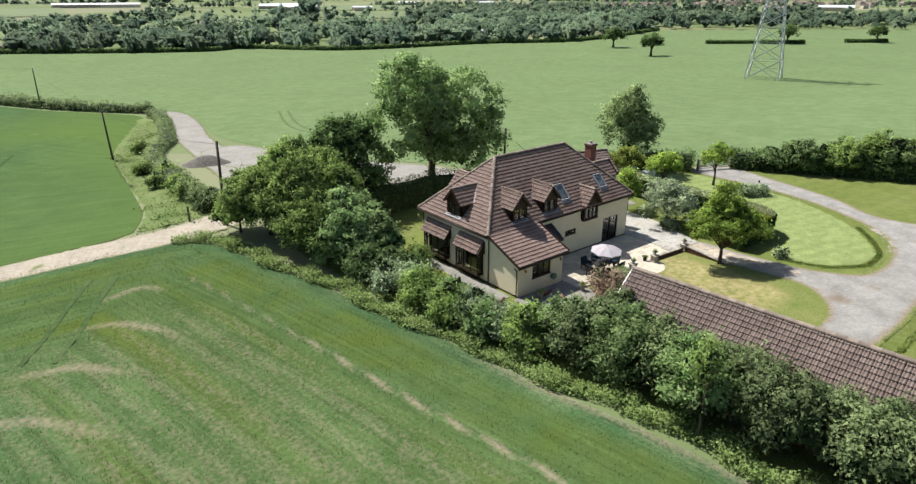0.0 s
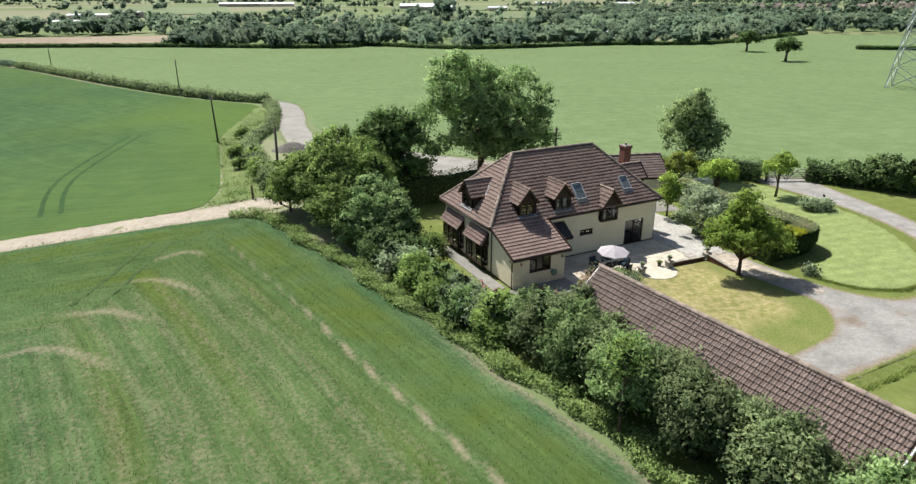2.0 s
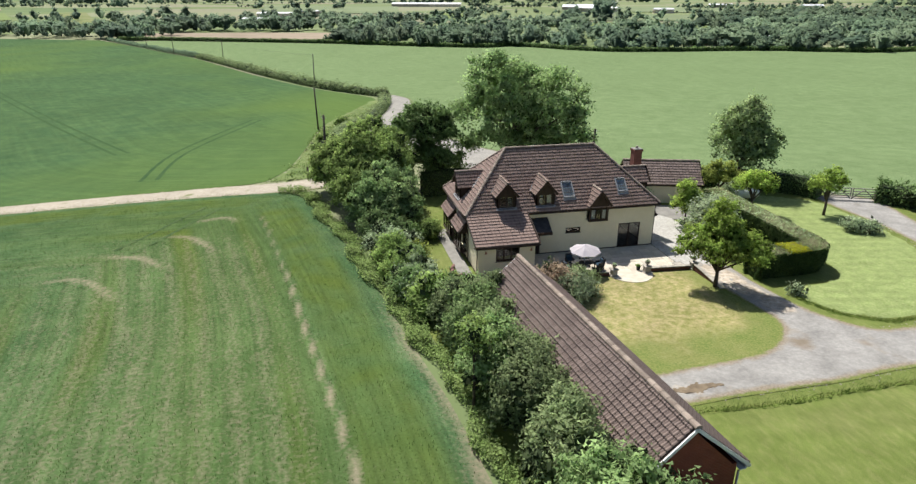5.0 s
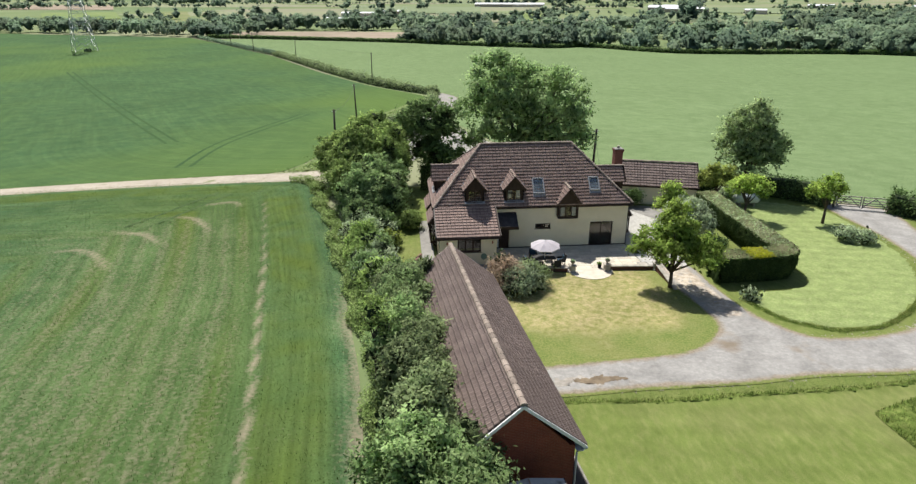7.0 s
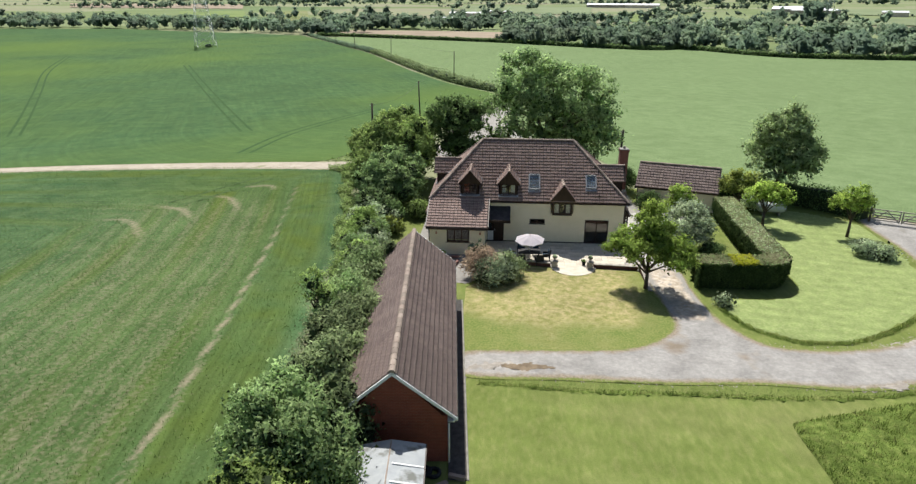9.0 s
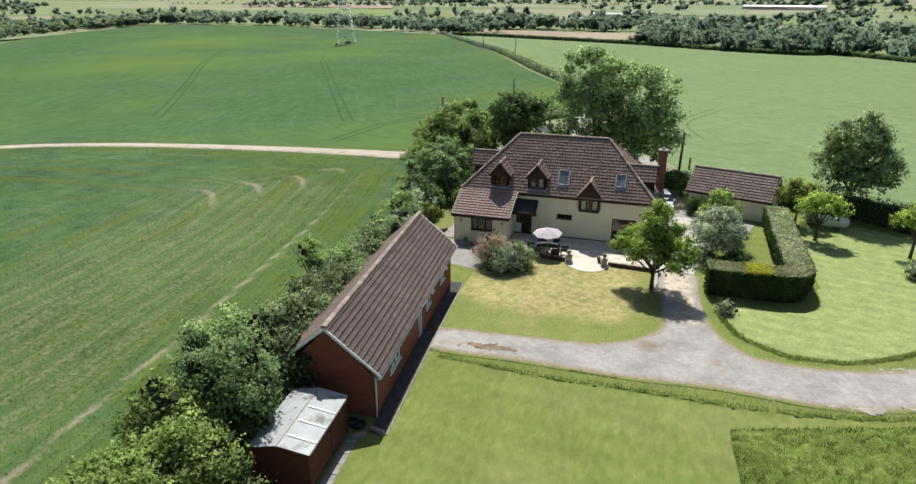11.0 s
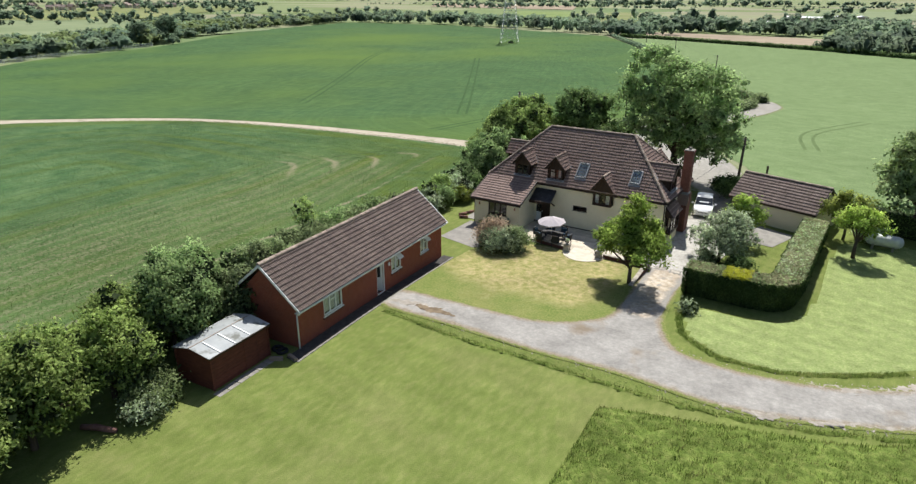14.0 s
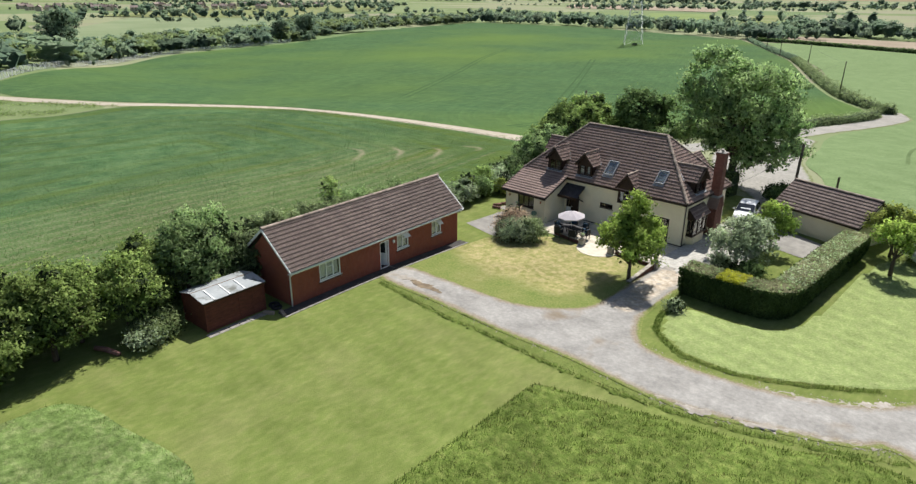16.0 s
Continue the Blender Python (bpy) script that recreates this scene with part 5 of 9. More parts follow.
def tile_mesh(name, o, u, v, outline, tw=0.3, gauge=0.335, places=None, seed=1, mat="tile"):
    """All tiles of a slope as real pieces: o the slope's corner, u along the eaves, v up the slope."""
    o, u, v = np.array(o, float), np.array(u, float), np.array(v, float)
    u, v = u / np.linalg.norm(u), v / np.linalg.norm(v)
    n = np.cross(u, v)
    T, F = tile_template(tw, gauge)
    P = tile_places(outline, tw, gauge) if places is None else places
    rs = np.random.RandomState(seed)
    jit = rs.randn(len(P), 3) * np.array([0.004, 0.006, 0.004])
    loc = T[None] + np.column_stack([P, np.zeros(len(P))])[:, None] + jit[:, None]
    V = o + loc[..., 0:1] * u + loc[..., 1:2] * v + loc[..., 2:3] * n
    FF = (F[None] + (np.arange(len(P)) * len(T))[:, None, None]).reshape(-1, 4)
    me = np_mesh(name, V.reshape(-1, 3), FF, M[mat])
    k = len(TILE_S)
    lip = np.concatenate([np.ones(k), np.zeros(2 * k), 0.8 * np.ones(k)])
    me.attributes.new("lip", "FLOAT", "POINT").data.foreach_set("value", np.tile(lip, len(P)).astype(np.float32))
    return me


def caps(a, b, r=0.13, step=0.42):
    """Half-round ridge tiles laid end to end from a to b."""
    a, b = Vector(a), Vector(b)
    L, g = (b - a).length, Geo()
    n = max(1, round(L / step))
    d = (b - a) / n
    side = d.cross(Vector((0, 0, 1))).normalized()
    up = side.cross(d).normalized()
    for i in range(n):
        k = len(g.v)
        for p, rr in ((a + d * i, r * 1.08), (a + d * (i + 1.04), r * 0.96)):
            for t in range(7):
                an = math.pi * (t / 6 * 1.1 - 0.05)
                g.v.append(tuple(p + side * math.cos(an) * rr + up * (math.sin(an) * rr * 0.75 + 0.01)))
        g.f += [(k + j, k + j + 1, k + 8 + j, k + 7 + j) for j in range(6)]
        g.f += [tuple(range(k, k + 7)), tuple(range(k + 13, k + 6, -1))]
    return g


def slab(pts, t=0.06):
    """A thin plate with the given corners as its top."""
    p = [Vector(q) for q in pts]
    n = (p[1] - p[0]).cross(p[2] - p[0]).normalized()
    if n.z < 0:
        n = -n
    g = Geo()
    k, m = 0, len(p)
    g.v = [tuple(q) for q in p] + [tuple(q - n * t) for q in p]
    g.f = [tuple(range(m)), tuple(range(2 * m - 1, m - 1, -1))] + [(i, (i + 1) % m, m + (i + 1) % m, m + i) for i in range(m)]
    return g


# ---- the house ----
HO = Vector((35.4, 34.8, 0))
house = thing("house", pose(*HO), "cream rendered chalet house with a brown tiled hipped roof", "house")


def hp(name, geo, mat, parent=None, label="", smooth=False):
    moved(geo, lambda p: Vector(p) - HO)
    return part(name, geo, M[mat], parent or house, label, smooth)


def htile(name, *args, parent=None, **kw):
    me = tile_mesh(name, *args, **kw)
    me.transform(Matrix.Translation(-HO))
    return tagged(part(name, me, M["tile"], parent or house), kind="stuff")


XL, XR, YF, YB, EX, EYF = 27.6, 43.15, 30.95, 38.65, 31.95, 27.9
ZE, ZR = 3.68, 7.8
front_open = [(40.08 - EX, 42.0 - EX, 0.06, 2.12), (35.55 - EX, 36.8 - EX, 1.68, 2.1), (37.25 - EX, 39.06 - EX, 2.66, 3.6), (32.1 - EX, 33.45 - EX, 0.06, 2.1)]
hp("wall", wall_geo((EX, YF), (XR, YF), 0, ZE, 0.3, front_open), "render", label="cream rendered front wall")
hp("wall", wall_geo((XR, YF + 0.3), (XR, YB - 0.3), 0, ZE, 0.3, [(0.55, 2.9, 0.78, 2.3)]), "render")
hp("wall", wall_geo((XR, YB), (XL, YB), 0, ZE, 0.3, [(3, 4.4, 0.9, 2.1), (9, 10.6, 0.9, 2.1)]), "render")
hp("wall", wall_geo((XL, YB - 0.3), (XL, YF), 0, ZE, 0.3, [(0.5, 3.0, 0.55, 2.25), (4.6, 6.9, 0.55, 2.25)]), "render")
g = Geo().prism([(YF, 0), (EYF, 0), (EYF, 2.36), (YF, ZE)], lambda p: (XL, *p), lambda p: (XL + 0.28, *p))
hp("wall", g, "render", label="cream side wall of the lean-to wing")
g = Geo().prism([(YF, 0), (EYF, 0), (EYF, 2.36), (YF, ZE)], lambda p: (EX - 0.28, *p), lambda p: (EX, *p))
hp("wall", g, "render")
hp("wall", wall_geo((XL + 0.28, EYF), (EX - 0.28, EYF), 0, 2.36, 0.28, [(28.95 - XL - 0.28, 30.75 - XL - 0.28, 1.06, 2.15)]), "render")
hp("floor", Geo().box((XL + 0.3, YF + 0.3, -0.1), (XR - 0.3, YB - 0.3, 0.03)), "room")
hp("partition", Geo().box((34.2, YF + 0.3, 0), (34.3, YB - 0.3, 3.6)), "room")
hp("ceiling", Geo().box((XL + 0.3, YF + 0.3, 3.6), (XR - 0.3, YB - 0.3, 3.66)), "room")
hp("plinth", Geo().box((EX + 0.01, YF - 0.03, 0), (XR + 0.03, YF, 0.14)).box((XR, YF, 0), (XR + 0.03, YB, 0.14)).box((XL - 0.03, EYF, 0), (XL, YB, 0.12)), "frame", label="black plinth band")

# roof: deck, tiles, hips, ridge
E0, E1, E2, E3 = (27.3, 30.7, ZE), (43.4, 30.7, ZE), (43.4, 38.9, ZE), (27.3, 38.9, ZE)
R0, R1 = (31.5, 34.8, ZR), (39.1, 34.8, ZR)
for nm, pts in (("front", (E0, E1, R1, R0)), ("right", (E1, E2, R1)), ("back", (E2, E3, R0, R1)), ("left", (E3, E0, R0))):
    hp("roof_deck", slab(pts, 0.08), "deck")
for a, b, top in ((E0, E1, (R0, R1)), (E1, E2, (R1,)), (E2, E3, (R1, R0)), (E3, E0, (R0,))):
    a, b = np.array(a), np.array(b)
    u = (b - a) / np.linalg.norm(b - a)
    r = np.array(top[0]) - a
    v = r - u * (r @ u)
    v /= np.linalg.norm(v)
    out = [(0, 0), (np.linalg.norm(b - a), 0)] + [((np.array(t) - a) @ u, (np.array(t) - a) @ v) for t in top[::-1]]
    htile("tile_slope", a, u, v, out, gauge=0.29, seed=int(a[0] * 10 + a[1]))
hp("ridge_tiles", caps(np.array(R0) + [0, 0, 0.05], np.array(R1) + [0, 0, 0.05]), "ridge")
for e, r in ((E0, R0), (E1, R1), (E2, R1), (E3, R0)):
    hp("hip_tiles", caps(np.array(e) + [0, 0, 0.07], np.array(r) + [0, 0, 0.06], 0.12), "ridge")
XA, XB = (27.35, 27.6, 2.38), (32.2, 27.6, 2.38)
hp("roof_deck", slab((XA, XB, (32.2, 30.78, ZE + 0.05), (27.35, 30.78, ZE + 0.05)), 0.08), "deck")
htile("tile_slope", XA, (1, 0, 0), (0, 3.18, ZE + 0.05 - 2.38), [(0, 0), (4.85, 0), (4.85, 3.5), (0, 3.5)], gauge=0.325, seed=5)
for vx in (27.33, 32.22):
    hp("verge", Geo().beam((vx, 27.6, 2.42), (vx, 30.8, ZE + 0.07), 0.07, 0.16), "frame")

# fascia, gutters and downpipes
hp("fascia", Geo().box((32.2, 30.72, ZE - 0.2), (43.38, 30.75, ZE - 0.01)).box((43.35, 30.75, ZE - 0.2), (43.38, 38.85, ZE - 0.01)).box((27.32, 30.75, ZE - 0.2), (27.35, 38.85, ZE - 0.01)).box((27.35, 38.85, ZE - 0.2), (43.35, 38.88, ZE - 0.01)), "frame")
hp("fascia", Geo().box((27.38, 27.62, 2.17), (32.18, 27.65, 2.36)), "frame")
hp("soffit", Geo().box((32.2, 30.75, ZE - 0.2), (43.35, 30.95, ZE - 0.17)).box((43.15, 30.95, ZE - 0.2), (43.35, 38.65, ZE - 0.17)).box((27.35, 30.95, ZE - 0.2), (27.6, 38.65, ZE - 0.17)).box((27.6, 27.65, 2.17), (31.95, 27.9, 2.2)), "frame")
for a, b in (((32.3, 30.64, ZE - 0.08), (36.8, 30.64, ZE - 0.08)), ((39.5, 30.64, ZE - 0.08), (43.45, 30.64, ZE - 0.08)), ((43.46, 30.7, ZE - 0.08), (43.46, 38.9, ZE - 0.08)), ((27.24, 30.7, ZE - 0.08), (27.24, 38.9, ZE - 0.08)), ((27.35, 27.54, 2.3), (32.25, 27.54, 2.3))):
    hp("gutter", Geo().tube([a, b], 0.06, 8), "frame", smooth=True)
for x, y, top in ((27.54, 30.85, ZE - 0.1), (27.54, 27.98, 2.25), (43.21, 31.02, ZE - 0.1), (27.54, 38.5, ZE - 0.1)):
    hp("downpipe", Geo().tube([(x, y, 0), (x, y, top - 0.25), (x + (-0.25 if x < 35 else 0.2), y, top)], 0.04, 8), "frame", smooth=True)

# windows and doors of the walls
FF = plane_frame((EX, YF), (XR, YF), 0.1)
window(house, FF, *front_open[0], lights=2, name="patio_door", label="dark framed glazed patio door", bar=0.09, off=HO)
window(house, FF, *front_open[1], lights=2, off=HO, label="narrow dark slot window")
dr = window(house, FF, 0.15, 0.62, 0.06, 2.1, lights=1, sill=False, name="side_light", off=HO)
g = Geo().box((32.62, YF + 0.06, 0.08), (33.42, YF + 0.12, 2.08), 0.01)
door = hp("front_door", g, "frame", label="dark wooden front door under the canopy")
hp("door_panel", Geo().box((32.72, YF + 0.045, 0.2), (33.32, YF + 0.06, 0.9)).box((32.72, YF + 0.045, 1.05), (33.32, YF + 0.06, 1.95)), "frame", door)
hp("handle", Geo().tube([(32.7, YF + 0.03, 1.0), (32.7, YF + 0.03, 1.15)], 0.02, 6), "steel", door)
hp("low_panel", Geo().box((32.12, YF + 0.03, 0.1), (32.58, YF + 0.06, 0.95)), "white", label="pale panel beside the door")
window(house, plane_frame((XL + 0.28, EYF), (EX, EYF), 0.08), 28.95 - XL - 0.28, 30.75 - XL - 0.28, 1.06, 2.15, lights=3, off=HO, curtain=False)
for u0, u1 in ((3, 4.4), (9, 10.6)):
    window(house, plane_frame((XR, YB), (XL, YB), 0.1), u0, u1, 0.9, 2.1, lights=2, off=HO)

# porch canopy
cn = hp("canopy", slab([(32.0, 29.72, 2.3), (33.95, 29.72, 2.3), (33.95, 30.95, 3.12), (32.0, 30.95, 3.12)], 0.09), "slate", label="black slated porch canopy")
for bx in (33.85, 32.1):
    hp("bracket", Geo().beam((bx, 30.93, 1.75), (bx, 29.9, 2.3), 0.08), "frame", cn)
hp("front_board", Geo().box((31.98, 29.68, 2.1), (33.97, 29.72, 2.34)), "frame", cn)
g = Geo()
for j in range(5):
    for i in range(7):
        y0, z0 = 29.74 + j * 0.24, 2.34 + j * 0.16
        x0 = 32.02 + i * 0.275 + (0.03 if j % 2 else 0)
        g.poly((x0, y0, z0 + 0.012), (x0 + 0.26, y0, z0 + 0.012), (x0 + 0.26, y0 + 0.26, z0 + 0.175), (x0, y0 + 0.26, z0 + 0.175))
hp("slate_covering", g, "slate", cn)


def dormer(face, inward, w, zb, ze, zr, win_w, half=False, depth_slope=1.0, label="", lights=2, curtain=True, win_base=None):
    """A gabled dormer: face the middle of its foot, inward the way into the roof."""
    y = Vector((*inward, 0)).normalized()
    x = y.cross(Vector((0, 0, 1)))
    F = Vector((*face, 0)) - HO
    put = lambda g: moved(g, lambda p: F + x * p[0] + y * p[1] + Vector((0, 0, p[2])))
    h, ov, so = w / 2, 0.2, 0.14
    run = lambda z: (z - zb) / depth_slope
    k = (zr - ze) / (h + so)
    wb = win_base if win_base is not None else zb + 0.12
    wt = ze + 0.02
    d = part("dormer", put(Geo().prism([(-h, ze), (h, ze), (0, zr - 0.08)], lambda p: (p[0], 0.0, p[1]), lambda p: (p[0], 0.08, p[1]))), M["frame"], house, label or "dark boarded dormer with a tiled gable roof")
    for s in (-1, 1):
        if not half:
            part("cheek", put(Geo().prism([(0, zb - 0.05), (0, ze), (run(ze) + 0.1, ze), ], lambda p: (s * h, p[0], p[1]), lambda p: (s * (h - 0.08), p[0], p[1]))), M["frame"], d)
        part("side_board", put(Geo().box((min(s * h, s * win_w / 2), 0, wb), (max(s * h, s * win_w / 2), 0.08, ze))), M["frame"], d)
        if half:
            part("side_casing", put(Geo().box((min(s * h, s * (h - 0.06)), 0.08, wb - 0.1), (max(s * h, s * (h - 0.06)), 0.3, ze))), M["frame"], d)
    part("sill_board", put(Geo().box((-h, 0, wb - 0.12), (h, 0.08, wb))), M["frame"], d)
    f = lambda p: F + x * p[0] - y * p[1] + Vector((0, 0, p[2])) + y * 0.04
    window(d, f, -win_w / 2, win_w / 2, wb, wt, lights=lights, bars=((0, 0.68),) if lights == 2 else (), curtain=curtain, bar=0.09, off=(0, 0, 0))
    part("backing", put(Geo().box((-h + 0.1, 0.9, wb), (h - 0.1, 0.95, wt)) if not half else Geo().box((-h, 0.24, wb - 0.1), (h, 0.27, wt))), M["room"], d)
    for s in (-1, 1):
        e0, e1 = Vector((s * (h + so), -ov, ze)), Vector((s * (h + so), run(ze) + 0.05, ze))
        r0, r1 = Vector((0, -ov, zr)), Vector((0, run(zr) + 0.1, zr))
        part("roof_deck", put(slab([e0, e1, r1, r0], 0.06)), M["deck"], d)
        a, b, c = (e0, e1, r0) if s > 0 else (e1, e0, r1)
        u = (b - a).normalized()
        v = (r0 - e0).normalized()
        o = a
        ln, up = (e1 - e0).length, (r0 - e0).length
        lr = (r1 - r0).length
        out = [(0, 0), (ln, 0), (lr, up), (0, up)] if s > 0 else [(0, 0), (ln, 0), (ln, up), (ln - lr, up)]
        me = tile_mesh("tiles", o, u, v, out, tw=0.3, gauge=0.3, seed=int(abs(F.x * 7) + s + 3))
        me.transform(Matrix.Translation(F) @ Matrix(((x.x, y.x, 0, 0), (x.y, y.y, 0, 0), (0, 0, 1, 0), (0, 0, 0, 1))))
        tagged(part("tiles", me, M["tile"], d), kind="stuff")
        part("barge_board", put(Geo().beam((s * (h + so), -ov - 0.02, ze - 0.02), (0, -ov - 0.02, zr - 0.02), 0.05, 0.17)), M["frame"], d)
        if not half:
            part("valley", put(slab([(s * (h + so + 0.02), run(ze) - 0.12, ze - 0.02 + 0.06), (s * (h + so + 0.14), run(ze) - 0.05, ze + 0.08), (s * 0.12, run(zr) + 0.02, zr + 0.05), (0, run(zr) - 0.06, zr + 0.02)], 0.02)), M["lead"], d, "pale lead valley")
    part("ridge_tiles", put(caps((0, -ov - 0.03, zr + 0.04), (0, run(zr) + 0.1, zr + 0.04), 0.11, 0.36)), M["ridge"], d)
    if not half:
        part("apron", put(slab([(-h - 0.06, -0.16, zb - 0.16 * depth_slope + 0.17), (h + 0.06, -0.16, zb - 0.16 * depth_slope + 0.17), (h + 0.06, 0.02, zb + 0.16), (-h - 0.06, 0.02, zb + 0.16)], 0.02)), M["lead"], d, "grey lead apron")
    return d


dormer((30.6, 31.0), (0, 1), 1.5, 3.96, 5.0, 6.02, 1.2, curtain=False)
dormer((33.75, 31.0), (0, 1), 1.5, 3.96, 5.0, 6.02, 1.2)
dormer((38.15, 30.66), (0, 1), 1.6, 3.7, 3.86, 5.08, 1.48, half=True, lights=3, win_base=2.66, label="dark boarded half dormer over the eaves")
dormer((27.6, 34.8), (1, 0), 1.66, 4.0, 5.05, 6.12, 1.3, depth_slope=0.98, curtain=False)
dormer((43.1, 33.45), (-1, 0), 1.8, 3.98, 5.0, 6.08, 1.4, depth_slope=0.96, curtain=False)
for xx in (31.3, 40.3):
    dormer((xx, 38.62), (0, -1), 1.66, 3.96, 5.0, 6.05, 1.3)

# roof lights
for x0, x1, y0, y1 in ((35.42, 36.28, 31.36, 32.32), (40.06, 40.84, 31.5, 32.32)):
    zz = lambda y: ZE + (y - 30.7) * (ZR - ZE) / 4.1 + 0.17
    g = Geo()
    for a, b in (((x0, y0), (x1, y0)), ((x1, y0), (x1, y1)), ((x1, y1), (x0, y1)), ((x0, y1), (x0, y0))):
        g.beam((*a, zz(a[1])), (*b, zz(b[1])), 0.09, 0.12)
    s = hp("roof_light", g, "lead", label="grey framed roof light")
    hp("pane", slab([(x0, y0, zz(y0) + 0.01), (x1, y0, zz(y0) + 0.01), (x1, y1, zz(y1) + 0.01), (x0, y1, zz(y1) + 0.01)], 0.02), "glass", s)
    # grey panel added under the pane; its colour stands for reflected sky
    hp("lining", slab([(x0, y0, zz(y0) - 0.04), (x1, y0, zz(y0) - 0.04), (x1, y1, zz(y1) - 0.04), (x0, y1, zz(y1) - 0.04)], 0.02), "sheet", s)
    hp("flashing", slab([(x0 - 0.08, y0 - 0.16, zz(y0 - 0.16) - 0.04), (x1 + 0.08, y0 - 0.16, zz(y0 - 0.16) - 0.04), (x1 + 0.08, y0, zz(y0) - 0.04), (x0 - 0.08, y0, zz(y0) - 0.04)], 0.02), "lead", s)


def bay(x, y0, y1, out, z0, z1, zt, base=False, lights=3):
    """A boxed bay window on an end wall with a tiled lean-to roof; out: -1 west, +1 east."""
    d = 0.5 * out
    f = lambda p: Vector((x + d + out * (p[1]), (y0 + p[0]) if out > 0 else (y1 - p[0]), p[2]))
    w = y1 - y0
    b = hp("bay_window", Geo().box((min(x, x + d * 1.1), y0 - 0.05, z0 - 0.07), (max(x, x + d * 1.1), y1 + 0.05, z0)), "frame", label="dark timber bay window with a small tiled roof")
    for yy in (y0, y1 - 0.09):
        for xx in (x, x + d * 0.5, x + d):
            hp("post", Geo().box((xx - 0.04, yy, z0), (xx + 0.04, yy + 0.09, z1)), "frame", b)
        hp("rail", Geo().box((min(x, x + d), yy + 0.003, z0), (max(x, x + d), yy + 0.087, z0 + 0.1)), "frame", b)
        hp("rail", Geo().box((min(x, x + d), yy + 0.003, z1 - 0.12), (max(x, x + d), yy + 0.087, z1)), "frame", b)
    moved_f = lambda p: f(p)
    window(b, moved_f, 0, w, z0, z1, lights=lights, bars=((0, 0.75), (lights - 1, 0.75)), bar=0.08, sill=False, off=HO)
    for yy in (y0 + 0.03, y1 - 0.05):
        p = hp("pane", Geo().box((min(x, x + d), yy, z0 + 0.1), (max(x, x + d), yy + 0.01, z1 - 0.1)), "glass", b)
        p.visible_shadow = False
    if base:
        hp("base", Geo().prism([(x, y0), (x + d, y0 + 0.3), (x + d, y1 - 0.3), (x, y1)], lambda p: (*p, 0), lambda p: (*p, z0 - 0.07)), "render", b)
    else:
        for yb in (y0 + 0.3, y1 - 0.3):
            hp("bracket", Geo().beam((x, yb, z0 - 0.5), (x + d * 0.9, yb, z0 - 0.06), 0.09), "frame", b)
    ro = x + d * 1.36
    a, c = ((ro, y1 + 0.15, z1 + 0.02), (ro, y0 - 0.15, z1 + 0.02)) if out < 0 else ((ro, y0 - 0.15, z1 + 0.02), (ro, y1 + 0.15, z1 + 0.02))
    hp("roof_deck", slab([a, c, (x, c[1], zt), (x, a[1], zt)], 0.07), "deck", b)
    v = np.array([x - ro, 0, zt - z1 - 0.02])
    htile("tiles", a, np.array(c) - np.array(a), v, [(0, 0), (w + 0.3, 0), (w + 0.3, np.linalg.norm(v)), (0, np.linalg.norm(v))], gauge=0.3, parent=b, seed=int(y0 * 3))
    for yy in (y0 - 0.13, y1 + 0.13):
        hp("cheek", Geo().prism([(x, z1 - 0.05), (ro, z1 - 0.05), (x, zt)], lambda p, yy=yy: (p[0], yy - 0.02, p[1]), lambda p, yy=yy: (p[0], yy + 0.02, p[1])), "frame", b)
    return b


bay(XL, 35.3, 37.9, -1, 0.6, 2.2, 3.05)
bay(XL, 31.45, 33.95, -1, 0.6, 2.2, 3.1)
bay(XR, 31.75, 34.2, 1, 0.85, 2.3, 3.1, base=True)

# chimney
ch = hp("chimney", Geo().box((43.2, 35.3, 0), (43.9, 36.0, 6.8), 0.01), "brick_plain", label="tall red brick chimney")
hp("chimney_base", Geo().prism([(35.0, 0), (36.3, 0), (36.3, 2.5), (36.02, 3.3), (35.28, 3.3), (35.0, 2.5)], lambda p: (43.16, *p), lambda p: (43.98, *p)), "brick_plain", ch)
hp("shoulder", slab([(43.14, 34.92, 2.46), (44.04, 34.92, 2.46), (44.04, 35.3, 3.4), (43.14, 35.3, 3.4)], 0.06), "tile", ch)
hp("shoulder", slab([(43.14, 36.38, 2.46), (44.04, 36.38, 2.46), (44.04, 36.0, 3.4), (43.14, 36.0, 3.4)], 0.06), "tile", ch)
hp("flashing", Geo().box((43.17, 35.26, 3.2), (43.94, 36.04, 3.5)), "lead", ch)
hp("corbel", Geo().box((43.17, 35.27, 6.8), (43.93, 36.03, 6.88)).box((43.14, 35.24, 6.88), (43.96, 36.06, 7.0)), "brick_plain", ch)
hp("capping", Geo().box((43.17, 35.27, 7.0), (43.93, 36.03, 7.06), 0.02), "concrete", ch)
hp("pot", Geo().lathe([(0.13, 0), (0.11, 0.02), (0.1, 0.16), (0.12, 0.17), (0.11, 0.2)], (43.55, 35.65, 7.06), 12), "stone", ch, smooth=True)
